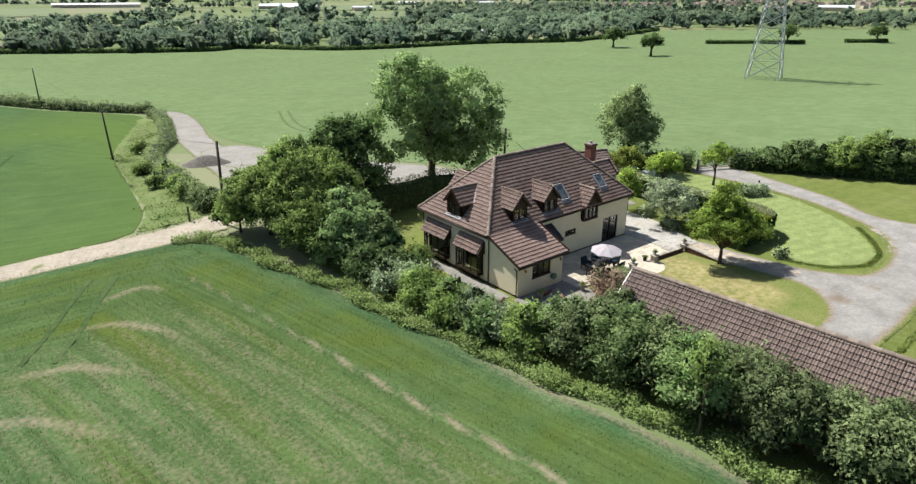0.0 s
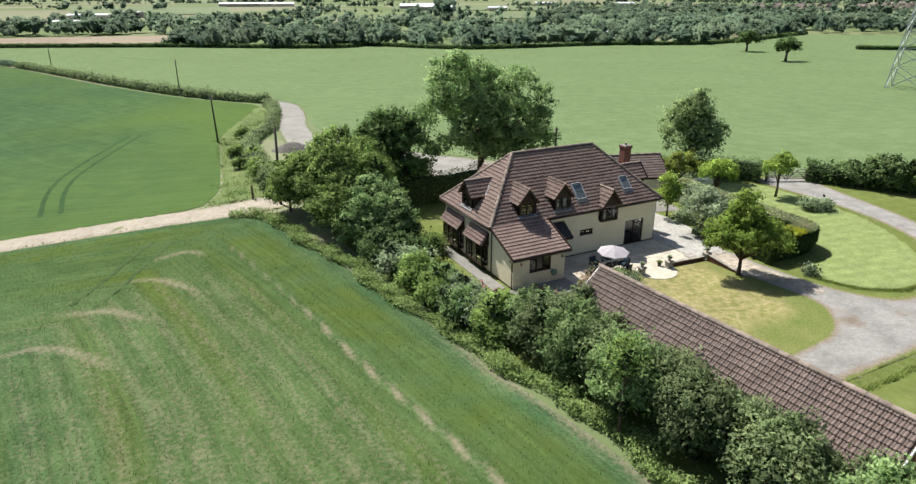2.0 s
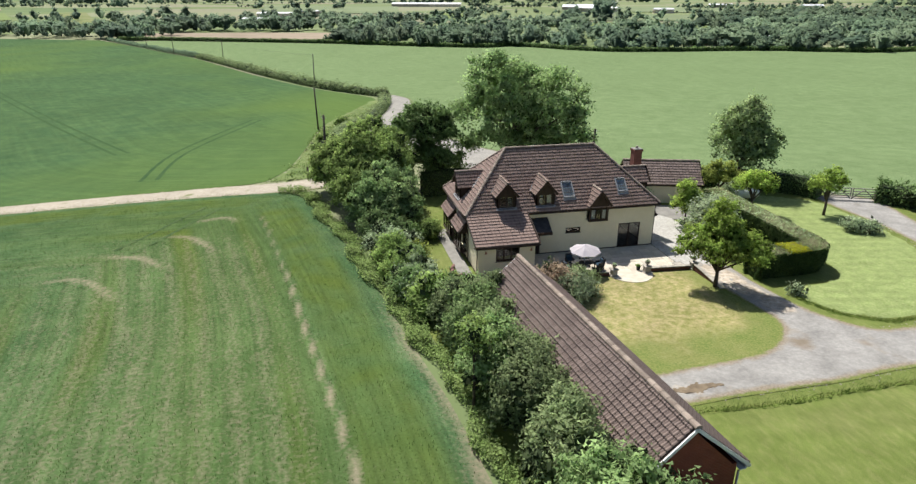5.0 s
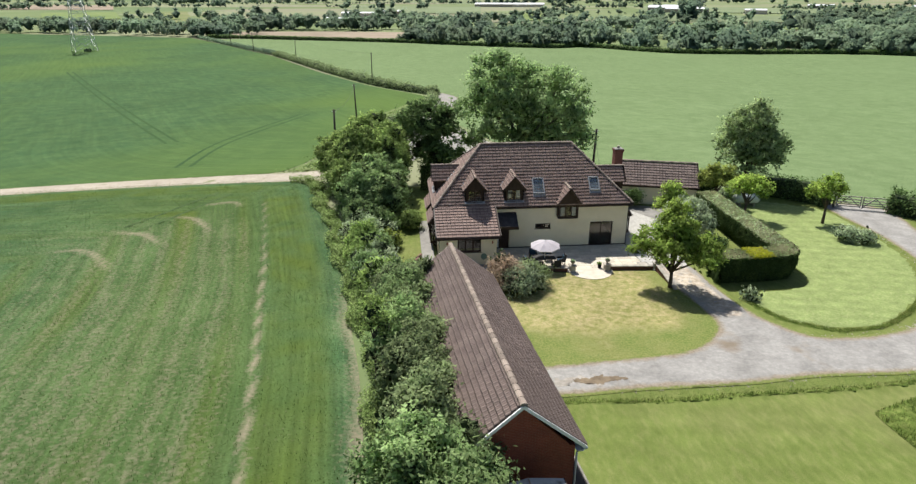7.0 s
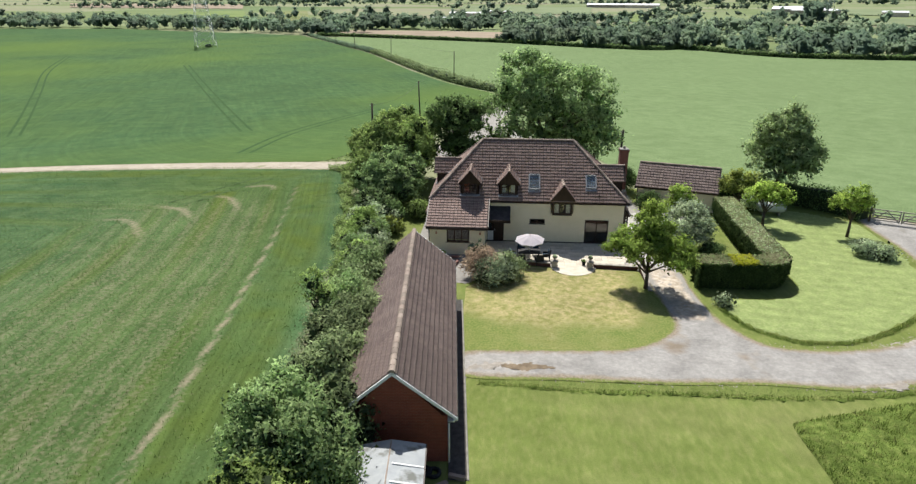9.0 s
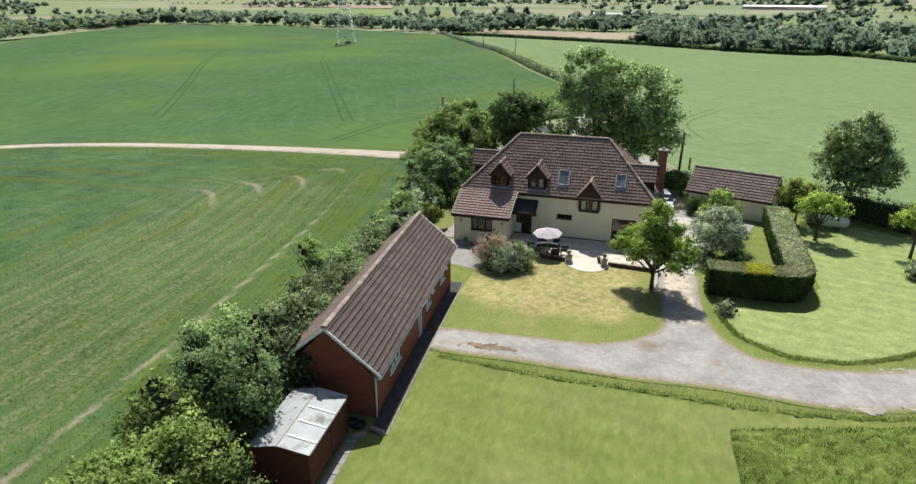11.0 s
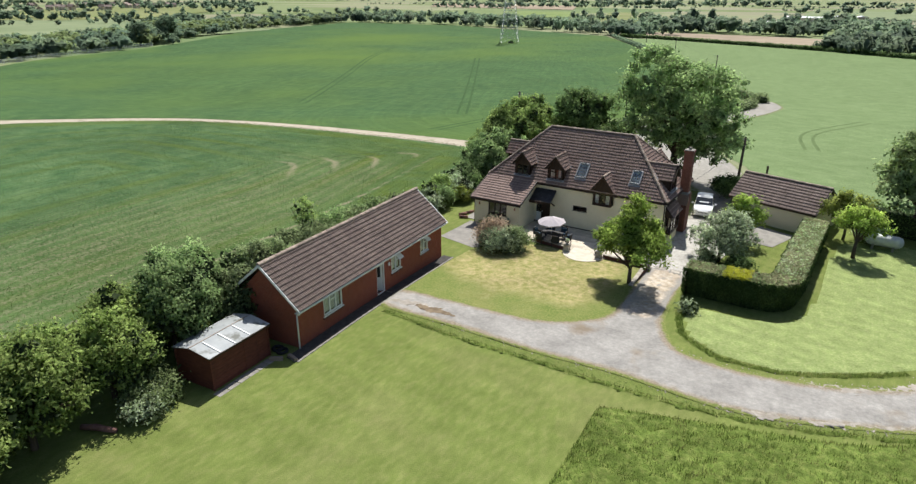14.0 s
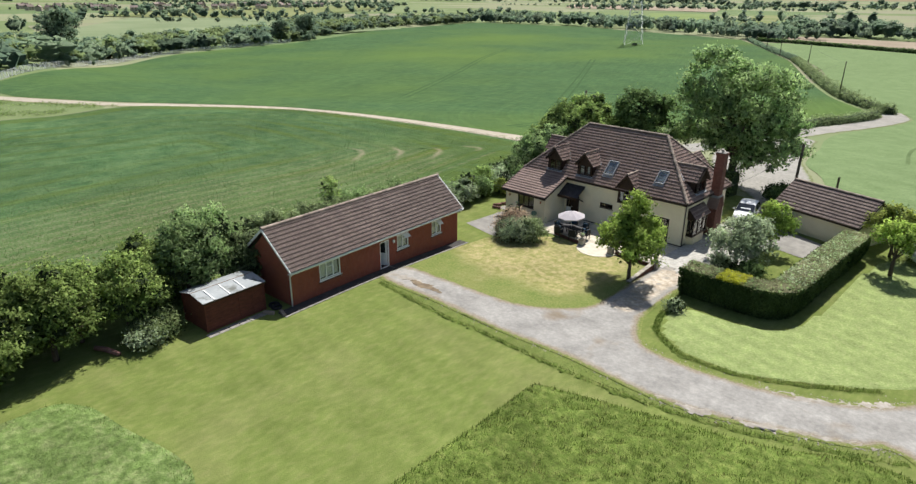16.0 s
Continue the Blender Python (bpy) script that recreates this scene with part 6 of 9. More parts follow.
# small fittings on the walls
for x in (28.15, 31.6):
    lp = hp("wall_lamp", Geo().tube([(x, EYF - 0.02, 1.95), (x, EYF - 0.16, 1.98)], 0.02, 6).lathe([(0.05, 0), (0.075, 0.02), (0.06, 0.16), (0.02, 0.22)], (x, EYF - 0.16, 1.78), 8), "terracotta", label="small terracotta wall lamp")
hp("hose_reel", Geo().tube([(30.95, EYF - 0.02, 0.75), (30.95, EYF - 0.2, 0.75)], 0.2, 14).tube([(30.95, EYF - 0.2, 0.75), (30.95, EYF - 0.23, 0.75)], 0.24, 14), "plastic", label="green hose reel on the wall")


# ---- the brick outbuilding ----
BM = pose(29.07, 2.64, 0.5, 0, 0, 4.77)
barn = thing("outbuilding", BM, "long single-storey red brick outbuilding with a brown tiled roof", "outbuilding")
BW, BL, BE, BR = 2.24, 16.48, 2.55, 4.72
ops = [(2.2, 3.95, 1.05, 2.2), (7.55, 8.45, 0.06, 2.1), (9.25, 10.45, 1.05, 2.15), (13.0, 14.1, 1.05, 2.15)]
part("wall", wall_geo((BW, 0.2), (BW, BL - 0.2), -0.45, BE - 0.05, 0.25, [(a, b, c, d) for a, b, c, d in ops]), M["brick"], barn, "red brick front wall")
part("wall", wall_geo((-BW, BL - 0.2), (-BW, 0.2), -0.45, BE - 0.05, 0.25), M["brick"], barn)
for y0 in (0.2, BL - 0.45):
    part("gable_wall", Geo().prism([(-BW + 0.25, -0.45), (BW - 0.25, -0.45), (BW - 0.25, BE), (0, BR - 0.2), (-BW + 0.25, BE)], lambda p: (p[0], y0, p[1]), lambda p: (p[0], y0 + 0.25, p[1])), M["brick"], barn)
part("floor", Geo().box((-BW + 0.25, 0.45, -0.05), (BW - 0.25, BL - 0.45, 0.05)), M["room"], barn)
part("ceiling", Geo().box((-BW + 0.25, 0.45, 2.42), (BW - 0.25, BL - 0.45, 2.46)), M["room"], barn)
SL = math.hypot(2.6, BR - BE)
tile_w, tile_g = 0.26, 0.29
for s in (1, -1):
    e = [(s * 2.6, 0, BE), (s * 2.6, BL, BE), (0, BL, BR), (0, 0, BR)]
    part("roof_deck", slab(e, 0.08), M["deck"], barn)
    o = (2.6, 0, BE) if s > 0 else (-2.6, BL, BE)
    u, v = ((0, 1, 0), (-2.6, 0, BR - BE)) if s > 0 else ((0, -1, 0), (2.6, 0, BR - BE))
    P = tile_places([(0, 0), (BL, 0), (BL, SL), (0, SL)], tile_w, tile_g)
    near = P[:, 0] < 3.4 if s > 0 else P[:, 0] > BL - 3.4 - tile_w
    tagged(part("tiles", tile_mesh("tiles", o, u, v, None, tile_w, tile_g, places=P[~near], seed=21 + s, mat="tile_barn"), M["tile_barn"], barn), kind="stuff")
    one = tile_mesh("tile", (0, 0, 0), u, v, None, tile_w, tile_g, places=np.zeros((1, 2)), mat="tile_barn")
    un, vn = Vector(u), Vector(v).normalized()
    rs = np.random.RandomState(5 + s)
    for a, b in P[near]:
        t = new("tile", one)
        t.parent = barn
        t.location = Vector(o) + un * (a + 0.004 * rs.randn()) + vn * (b + 0.006 * rs.randn())
part("ridge_tiles", caps((0, -0.05, BR + 0.05), (0, BL + 0.05, BR + 0.05), 0.14, 0.45), M["ridge"], barn, "pale mortared ridge tiles")
for yy in (-0.02, BL + 0.02):
    for s in (-1, 1):
        part("barge_board", Geo().beam((s * 2.62, yy, BE - 0.06), (0, yy, BR - 0.03), 0.06, 0.13), M["white"], barn, "white barge board")
for s in (-1, 1):
    part("fascia", Geo().box((min(s * 2.5, s * 2.54), 0, BE - 0.22), (max(s * 2.5, s * 2.54), BL, BE - 0.03)), M["white"], barn)
    part("soffit", Geo().box((min(s * BW, s * 2.5), 0, BE - 0.22), (max(s * BW, s * 2.5), BL, BE - 0.19)), M["white"], barn)
    part("gutter", Geo().tube([(s * 2.62, -0.05, BE - 0.08), (s * 2.62, BL + 0.05, BE - 0.08)], 0.06, 8), M["white"], barn, smooth=True)
part("downpipe", Geo().tube([(2.58, 0.02, BE - 0.1), (2.5, 0.06, BE - 0.25), (2.29, 0.12, BE - 0.35), (2.29, 0.12, 0)], 0.045, 8), M["white"], barn, "white downpipe", smooth=True)
part("downpipe", Geo().tube([(-2.58, 0.02, BE - 0.1), (-2.3, 0.12, BE - 0.35), (-2.3, 0.12, 0)], 0.045, 8), M["white"], barn, "white downpipe", smooth=True)
fb = plane_frame((BW, 0.2), (BW, BL), 0.06)
for k, (a, b, c, d) in enumerate(ops):
    if k == 1:
        dr = part("door_frame", moved(wall_geo((a, -0.05), (b, -0.05), c, d, 0.08, [(0.07, b - a - 0.07, c + 0.03, d - 0.07)]), fb), M["white"], barn, "white door frame")
        hx, hy = b - 0.08, -0.07  # the leaf stands open into the room
        swing = lambda p: fb((hx - 0.45 * p[0] - 0.89 * p[1], hy - 0.89 * p[0] + 0.45 * p[1], p[2]))
        leaf_door = part("door_leaf", moved(wall_geo((0, 0), (b - a - 0.16, 0), c + 0.05, d - 0.09, 0.045, [(0.14, b - a - 0.30, 1.05, d - 0.25)]), swing), M["white"], dr, "white glazed door standing open")
        part("door_glass", moved(Geo().box((0.13, 0.015, 1.04), (b - a - 0.29, 0.025, d - 0.24)), swing), M["carglass"], dr)
        part("door_handle", moved(Geo().tube([(b - a - 0.22, -0.05, 0.98), (b - a - 0.22, -0.05, 1.12)], 0.02, 6), swing), M["steel"], dr)
    else:
        w = window(barn, fb, a, b, c, d, lights=3 if k == 0 else 2, bars=((1, 0.66),) if k == 0 else ((1, 0.62),), frame="white", label="white framed window", bar=0.075)
        part("blind", moved(Geo().box((a + 0.09, -0.14, c + 0.09), (b - 0.09, -0.13, d - 0.09)), fb), M["curtain"], w, "pale drawn blind")
        if k > 1:
            m = (a + b) / 2
            part("open_light", moved(slab([(m, 0.04, d - 0.05), (b - 0.05, 0.04, d - 0.05), (b - 0.05, 0.36, d - 0.28), (m, 0.36, d - 0.28)], 0.03), fb), M["white"], w, "top light pushed open")
    if k != 1:
        part("brick_sill", moved(Geo().box((a - 0.1, 0.06, c - 0.16), (b + 0.1, 0.14, c - 0.06)), fb), M["brick_plain"], barn)
part("wall_lamp", moved(Geo().lathe([(0.05, 0), (0.09, 0.03), (0.08, 0.18), (0.03, 0.24)], (8.85, 0.15, 1.75), 8), fb), M["white"], barn, "small round wall lamp")
part("doorstep", Geo().box((BW, 7.7, -0.1), (BW + 0.5, 8.7, 0.06), 0.02), M["concrete"], barn)
beside = lambda x0, x1: [(BM @ Vector((x, y, 0))).to_2d()[:] for x, y in ((x0, -1.0), (x1, -1.0), (x1, BL + 0.1), (x0, BL + 0.1))]
# path strip whose near-black colour includes the building's shade along the wall
single("outbuilding_path", sheet("outbuilding_path", beside(BW + 0.02, BW + 0.8), 0.2, 0.06, M["tarmac_shade"], rough=0.003), M["tarmac_shade"], "tarmac strip along the brick outbuilding, coloured dark for its shade", "path", kind="structure")
single("path_kerb", sheet("path_kerb", beside(BW + 0.8, BW + 0.9), 0.05, 0.03, M["kerb"], crown=0.07, crown_w=0.03), M["kerb"], "weathered grey concrete edging kerb", "kerb", kind="structure")

# ---- the shed ----
SM = pose(29.34, -0.38, 0.58, 0, 0, 4.2)
shed = thing("shed", SM, "small dark red timber shed with a grey sheet roof", "shed")
hx, hy = 1.22, 1.92
prof = [(-hx, 1.82), (-0.12, 2.08), (0.02, 2.085), (hx, 1.87)]
for y0 in (-hy, hy - 0.06):
    part("end_wall", Geo().prism([(-hx, 0), (hx, 0), *prof[::-1]], lambda p: (p[0], y0, p[1]), lambda p: (p[0], y0 + 0.06, p[1])), M["shed_wall"], shed)
n = 9
for s in (-1, 1):
    for j in range(n):
        h = (1.82 if s < 0 else 1.87) / n
        x = s * (hx - 0.02)
        part("board", Geo().box((x - 0.02, -hy + 0.06, j * h), (x + 0.02 + 0.004 * (j % 3), hy - 0.06, (j + 1) * h - 0.012)), M["shed_wall"], shed)
for yy in (-hy, hy):
    for s in (-1, 1):
        part("corner_post", Geo().box((s * hx - 0.04, yy - 0.04, 0), (s * hx + 0.04, yy + 0.04, 1.78)), M["shed_wall"], shed)
for (x0, z0), (x1, z1), k in ((prof[0], prof[1], 0), (prof[1], prof[2], 1), (prof[2], prof[3], 2)):
    ex0, ex1 = (x0 - 0.12 if k == 0 else x0), (x1 + 0.14 if k == 2 else x1)
    part("roof_sheet", slab([(ex0, -hy - 0.12, z0 + 0.05), (ex1, -hy - 0.12, z1 + 0.05), (ex1, hy + 0.14, z1 + 0.05), (ex0, hy + 0.14, z0 + 0.05)], 0.03), M["sheet"], shed)
for j in range(3):
    y = -hy + 0.62 + j * 0.98
    part("batten", Geo().beam((0.1, y, 2.145), (hx + 0.1, y, 1.935), 0.07, 0.045), M["white"], shed, "pale batten across the roof sheet")
part("ridge_batten", Geo().beam((-0.05, -hy - 0.12, 2.14), (-0.05, hy + 0.14, 2.14), 0.05, 0.03), M["ridge"], shed)
part("verge_trim", Geo().beam((hx + 0.14, -hy - 0.12, 1.88), (hx + 0.14, hy + 0.14, 1.88), 0.05, 0.09), M["frame"], shed)
part("door", Geo().box((hx - 0.01, 0.2, 0.05), (hx + 0.035, 1.15, 1.7), 0.01), M["shed_wall"], shed, "plain boarded shed door")
for j in range(6):
    single("paving_slab", Geo().box((-0.24, -0.32, -0.1), (0.24, 0.32, 0.03 + 0.006 * (j % 3)), 0.012), M["concrete"], "pale concrete paving slab beside the shed", "paving slab", "slabs beside the shed", m=SM @ pose(hx + 0.42, -1.85 + j * 0.67, 0.02, 0, 0, (j % 3) - 1))
for x, y, r in ((31.1, 1.45, 35), (31.75, 2.0, -12)):
    single("timber_sleeper", Geo().box((-0.35, -0.1, 0), (0.35, 0.1, 0.2), 0.015), M["ridge"], "short weathered timber sleeper on the ground", "sleeper", "sleepers by the shed", m=pose(x, y, gz(x, y), 0, 0, r))
for x, y, tilt in ((30.35, 2.25, 0), (30.75, 2.2, 0)):
    g = Geo()
    k, m_, R, r = 0, 14, 0.26, 0.09
    for i in range(m_):
        a = 2 * math.pi * i / m_
        for j in range(8):
            b = 2 * math.pi * j / 8
            g.v.append(((R + r * math.cos(b)) * math.cos(a), (R + r * math.cos(b)) * math.sin(a), r + r * math.sin(b)))
    g.f = [(i * 8 + j, (i + 1) % m_ * 8 + j, (i + 1) % m_ * 8 + (j + 1) % 8, i * 8 + (j + 1) % 8) for i in range(m_) for j in range(8)]
    single("tyre", g, M["rubber"], "old black rubber tyre lying on the ground", "tyre", "tyres by the shed", m=pose(x, y, gz(x, y)), smooth=True)

# ---- the garage ----
GM = pose(46.87, 44.33, -0.05, 0, 0, -16.8)
garage = thing("garage", GM, "low cream rendered garage with a brown tiled roof", "garage")
GL, GW, GE, GR = 7.56, 2.32, 2.0, 3.78
part("wall", wall_geo((0.15, -GW), (GL - 0.15, -GW), -0.3, GE, 0.22), M["render"], garage)
part("wall", wall_geo((GL - 0.15, GW), (0.15, GW), -0.3, GE, 0.22), M["render"], garage)
for x0 in (0.15, GL - 0.37):
    part("gable_wall", Geo().prism([(-GW + 0.22, -0.3), (GW - 0.22, -0.3), (GW - 0.22, GE), (0, GR - 0.2), (-GW + 0.22, GE)], lambda p: (x0, *p), lambda p: (x0 + 0.22, *p)), M["render"], garage)
for s in (-1, 1):
    part("roof_deck", slab([(0, s * 2.58, GE), (GL, s * 2.58, GE), (GL, 0, GR), (0, 0, GR)], 0.08), M["deck"], garage)
    o, u = ((0, -2.58, GE), (1, 0, 0)) if s < 0 else ((GL, 2.58, GE), (-1, 0, 0))
    v = np.array((0, -s * 2.58, GR - GE))
    L = np.linalg.norm(v)
    tagged(part("tiles", tile_mesh("tiles", o, u, v, [(0, 0), (GL, 0), (GL, L), (0, L)], seed=31 + s, mat="tile_barn"), M["tile_barn"], garage), kind="stuff")
    part("fascia", Geo().box((0, s * 2.52 - 0.02, GE - 0.17), (GL, s * 2.52 + 0.02, GE - 0.03)), M["frame"], garage)
    for xx in (0.0, GL):
        part("barge_board", Geo().beam((xx, s * 2.58, GE - 0.05), (xx, 0, GR - 0.03), 0.06, 0.16), M["frame"], garage)
part("ridge_tiles", caps((0, 0, GR + 0.05), (GL, 0, GR + 0.05), 0.13, 0.45), M["ridge"], garage)
part("downpipe", Geo().tube([(0.2, -GW - 0.05, -0.2), (0.2, -GW - 0.05, GE - 0.1)], 0.04, 8), M["frame"], garage, smooth=True)
part("garage_door", Geo().box((0.1, -1.2, -0.2), (0.16, 1.2, 1.95)), M["white"], garage)

# ---- patio ----
single("side_yard", sheet("side_yard", [(43.2, 26.1), (46.4, 26.0), (47.0, 28), (47.9, 30), (48.3, 33), (48.2, 36.4), (46.6, 39.4), (43.2, 38.6)], 0.5, 0.075, M["yard_stone"], rough=0.006), M["yard_stone"], "pale gravel side yard beside the house", "gravel yard", kind="structure")
single("back_terrace", sheet("back_terrace", [(27.2, 23.0), (30.9, 22.2), (32.6, 24.2), (32.4, 27.85), (27.2, 27.85)], 0.4, 0.04, M["concrete"], rough=0.004), M["concrete"], "grey concrete terrace between house and outbuilding", "terrace", kind="structure")
single("garage_apron", sheet("garage_apron", [(48.3, 36.2), (50.9, 35.4), (52.2, 39.2), (46.8, 41.4), (46.6, 39.6)], 0.5, 0.05, M["concrete"]), M["concrete"], "pale concrete apron before the garage", "apron", kind="structure")
single("side_path", Geo().box((26.3, 28.3, -0.1), (27.3, 38.2, 0.06), 0.01), M["concrete"], "grey concrete path along the house wall", "path", kind="structure")
patio = single("patio", Geo().box((32.0, 26.15, -0.15), (43.2, 30.94, 0.05)), M["concrete"], "paved patio with a rounded step onto the lawn", "patio", kind="structure")
part("step", Geo().prism([(38.75 + 1.75 * math.cos(a), 26.2 + 1.95 * math.sin(a)) for a in (math.pi * (1 + k / 20) for k in range(21))], lambda p: (*p, -0.1), lambda p: (*p, 0.1)), M["paving"], patio, "pale rounded stone step")
slab_mesh = {}
rs = np.random.RandomState(3)
yy = 26.17
row = 0
while yy < 30.85:
    d = (0.6, 0.45, 0.6)[row % 3]
    xx = 32.02
    while xx < 43.15:
        w = (0.6, 0.9, 0.45, 0.6)[rs.randint(4)]
        w = min(w, 43.17 - xx)
        if w > 0.15:
            key = (round(w, 2), d)
            if key not in slab_mesh:
                slab_mesh[key] = Geo().box((0.006, 0.006, 0), (w - 0.006, min(d, 30.92 - yy) - 0.006, 0.03), 0.006).mesh("paving_stone")
                slab_mesh[key].materials.append(M["paving"])
            if not (xx < 32.0):
                q = new("paving_stone", slab_mesh[key])
                q.parent = patio
                q.location = (xx, yy, 0.035 + 0.003 * rs.rand())
        xx += w
    yy += d
    row += 1


def low_wall(a, b, h0, h1, label):
    a, b = np.array(a), np.array(b)
    n = max(2, int(np.hypot(*(b - a)) / 0.45))
    t = thing("garden_wall", pose(*a, 0.03, 0, 0, math.degrees(math.atan2(*(b - a)[::-1]))), label, "garden wall", "low garden walls")
    L = np.hypot(*(b - a))
    part("brickwork", Geo().prism([(0, -0.1), (L, -0.1), (L, h1), (0, h0)], lambda p: (p[0], -0.11, p[1]), lambda p: (p[0], 0.11, p[1])), M["brick_plain"], t)
    for i in range(n):
        u0, u1 = L * i / n, L * (i + 1) / n
        z0, z1 = h0 + (h1 - h0) * i / n, h0 + (h1 - h0) * (i + 1) / n
        part("coping_stone", Geo().prism([(u0 + 0.006, z0), (u1 - 0.006, z1), (u1 - 0.006, z1 + 0.06), (u0 + 0.006, z0 + 0.06)], lambda p: (p[0], -0.15, p[1]), lambda p: (p[0], 0.15, p[1])), M["stone"], t)


low_wall((34.3, 26.35), (37.05, 25.95), 0.28, 0.28, "low brick garden wall with stone coping beside the patio")
low_wall((40.3, 26.0), (43.6, 25.75), 0.28, 0.28, "low brick garden wall with stone coping beside the lawn")
low_wall((43.75, 25.4), (43.75, 21.9), 0.5, 0.12, "low stepped garden wall beside the path")
for x, y in ((37.35, 25.75), (40.0, 25.75), (43.78, 25.65)):
    t = thing("stone_pedestal", pose(x, y, 0.06), "square weathered stone pedestal with an urn", "pedestal", "stone pedestals")
    part("plinth", Geo().box((-0.26, -0.26, -0.1), (0.26, 0.26, 0.12), 0.02), M["stone"], t)
    part("shaft", Geo().box((-0.21, -0.21, 0.12), (0.21, 0.21, 0.52), 0.02), M["stone"], t)
    part("cap", Geo().box((-0.27, -0.27, 0.52), (0.27, 0.27, 0.6), 0.02), M["stone"], t)
    part("urn", Geo().lathe([(0.1, 0), (0.05, 0.05), (0.13, 0.16), (0.2, 0.24), (0.21, 0.28), (0.17, 0.28), (0.12, 0.22)], (0, 0, 0.6), 12), M["stone"], t, smooth=True)
    rs = np.random.RandomState(int(x * 10))
    P = np.column_stack([rs.randn(60, 2) * 0.07, 0.9 + 0.14 * rs.rand(60)])
    V, F = leaf_quads(P, np.tile([0, 0, 1.0], (60, 1)), 0.1, rs)
    part("plant", np_mesh("plant", V, F, M["leaf_grey"]), M["leaf_grey"], t)


def pot(x, y, r, h, mat, label):
    t = thing("plant_pot", pose(x, y, 0.07), label, "plant pot", "plant pots")
    part("pot", Geo().lathe([(r * 0.7, 0), (r * 0.95, h * 0.85), (r * 1.08, h * 0.87), (r * 1.08, h), (r * 0.9, h), (r * 0.88, h * 0.9)], (0, 0, 0), 14), M[mat], t, smooth=True)
    part("soil", Geo().lathe([(r * 0.9, 0), (r * 0.88, 0.02)], (0, 0, h * 0.86), 14), M["soil"], t)
    rs = np.random.RandomState(int(x * 7 + y))
    P = np.column_stack([rs.randn(120, 2) * r * 0.55, h + r * 0.9 * rs.rand(120)])
    V, F = leaf_quads(P, np.tile([0, 0, 1.0], (120, 1)), 0.11, rs, 0.9)
    part("plant", np_mesh("plant", V, F, M["leaf_mid"]), M["leaf_mid"], t)


pot(39.6, 26.3, 0.16, 0.3, "black", "small dark pot beside a pedestal")
pot(28.75, 26.9, 0.24, 0.4, "stone", "grey urn standing on the back terrace")
pot(31.9, 25.9, 0.22, 0.42, "stone", "square grey planter on the back terrace")
for x, y, r in ((29.6, 27.0, 12), (29.9, 25.9, 80), (25.8, 28.8, 60), (26.05, 29.6, 64), (26.3, 28.1, 20)):
    single("log_edging", Geo().tube([(-0.4, 0, 0.12), (0.4, 0, 0.12)], 0.12, 9), M["log"], "short reddish log lying as edging", "log", "log edging", m=pose(x, y, 0.04, 0, 0, r), smooth=True)
for x, y in ((44.6, 26.3), (45.7, 26.2), (43.2, 26.75)):
    t = thing("manhole_cover", pose(x, y, gz(x, y) + 0.06, 0, 0, 4), "square manhole cover in a pale concrete frame", "manhole", "manhole covers")
    part("surround", Geo().box((-0.42, -0.34, -0.05), (0.42, 0.34, 0.02), 0.01), M["concrete"], t)
    part("lid", Geo().box((-0.3, -0.22, 0.0), (0.3, 0.22, 0.035), 0.01), M["stone"], t)


def garden_chair(m):
    t = thing("garden_chair", m, "black woven garden chair with a dark blue cushion", "chair", "chairs round the garden table")
    part("seat", Geo().box((-0.28, -0.28, 0.36), (0.28, 0.28, 0.42), 0.02), M["black"], t)
    part("backrest", Geo().prism([(-0.28, 0.42), (-0.20, 0.42), (-0.28, 0.92), (-0.35, 0.92)], lambda p: (-0.28, p[0], p[1]), lambda p: (0.28, p[0], p[1])), M["black"], t)
    for s in (-1, 1):
        part("armrest", Geo().box((s * 0.28 - 0.04, -0.28, 0.42), (s * 0.28 + 0.04, 0.24, 0.64), 0.02), M["black"], t)
        for yy in (-0.24, 0.24):
            part("leg", Geo().box((s * 0.25 - 0.025, yy - 0.025, 0), (s * 0.25 + 0.025, yy + 0.025, 0.36)), M["black"], t)
    part("cushion", Geo().box((-0.24, -0.22, 0.42), (0.24, 0.26, 0.5), 0.03), M["cushion"], t)
    part("back_cushion", Geo().box((-0.23, -0.21, 0.5), (0.23, -0.12, 0.86), 0.03), M["cushion"], t, "dark blue back cushion")
    return t


TX, TY, TZ = 35.45, 27.05, 0.075
first = garden_chair(pose(TX - 1.25, TY, TZ, 0, 0, -88))
for x, y, r in ((TX - 0.6, TY + 1.05, 178), (TX + 0.55, TY + 1.05, 184), (TX - 0.6, TY - 0.98, 2), (TX + 0.75, TY - 0.9, 14), (TX + 1.35, TY, 92)):
    copy_thing(first, pose(x, y, TZ, 0, 0, r))
t = thing("garden_table", pose(TX, TY, TZ), "black garden table with a glass-dark top under the umbrella", "table")
part("tabletop", Geo().box((-0.85, -0.5, 0.7), (0.85, 0.5, 0.74), 0.02), M["black"], t)
for sx in (-1, 1):
    for sy in (-1, 1):
        part("leg", Geo().box((sx * 0.76 - 0.03, sy * 0.42 - 0.03, 0), (sx * 0.76 + 0.03, sy * 0.42 + 0.03, 0.7)), M["black"], t)
part("rail", Geo().box((-0.76, -0.03, 0.6), (0.76, 0.03, 0.7)), M["black"], t)

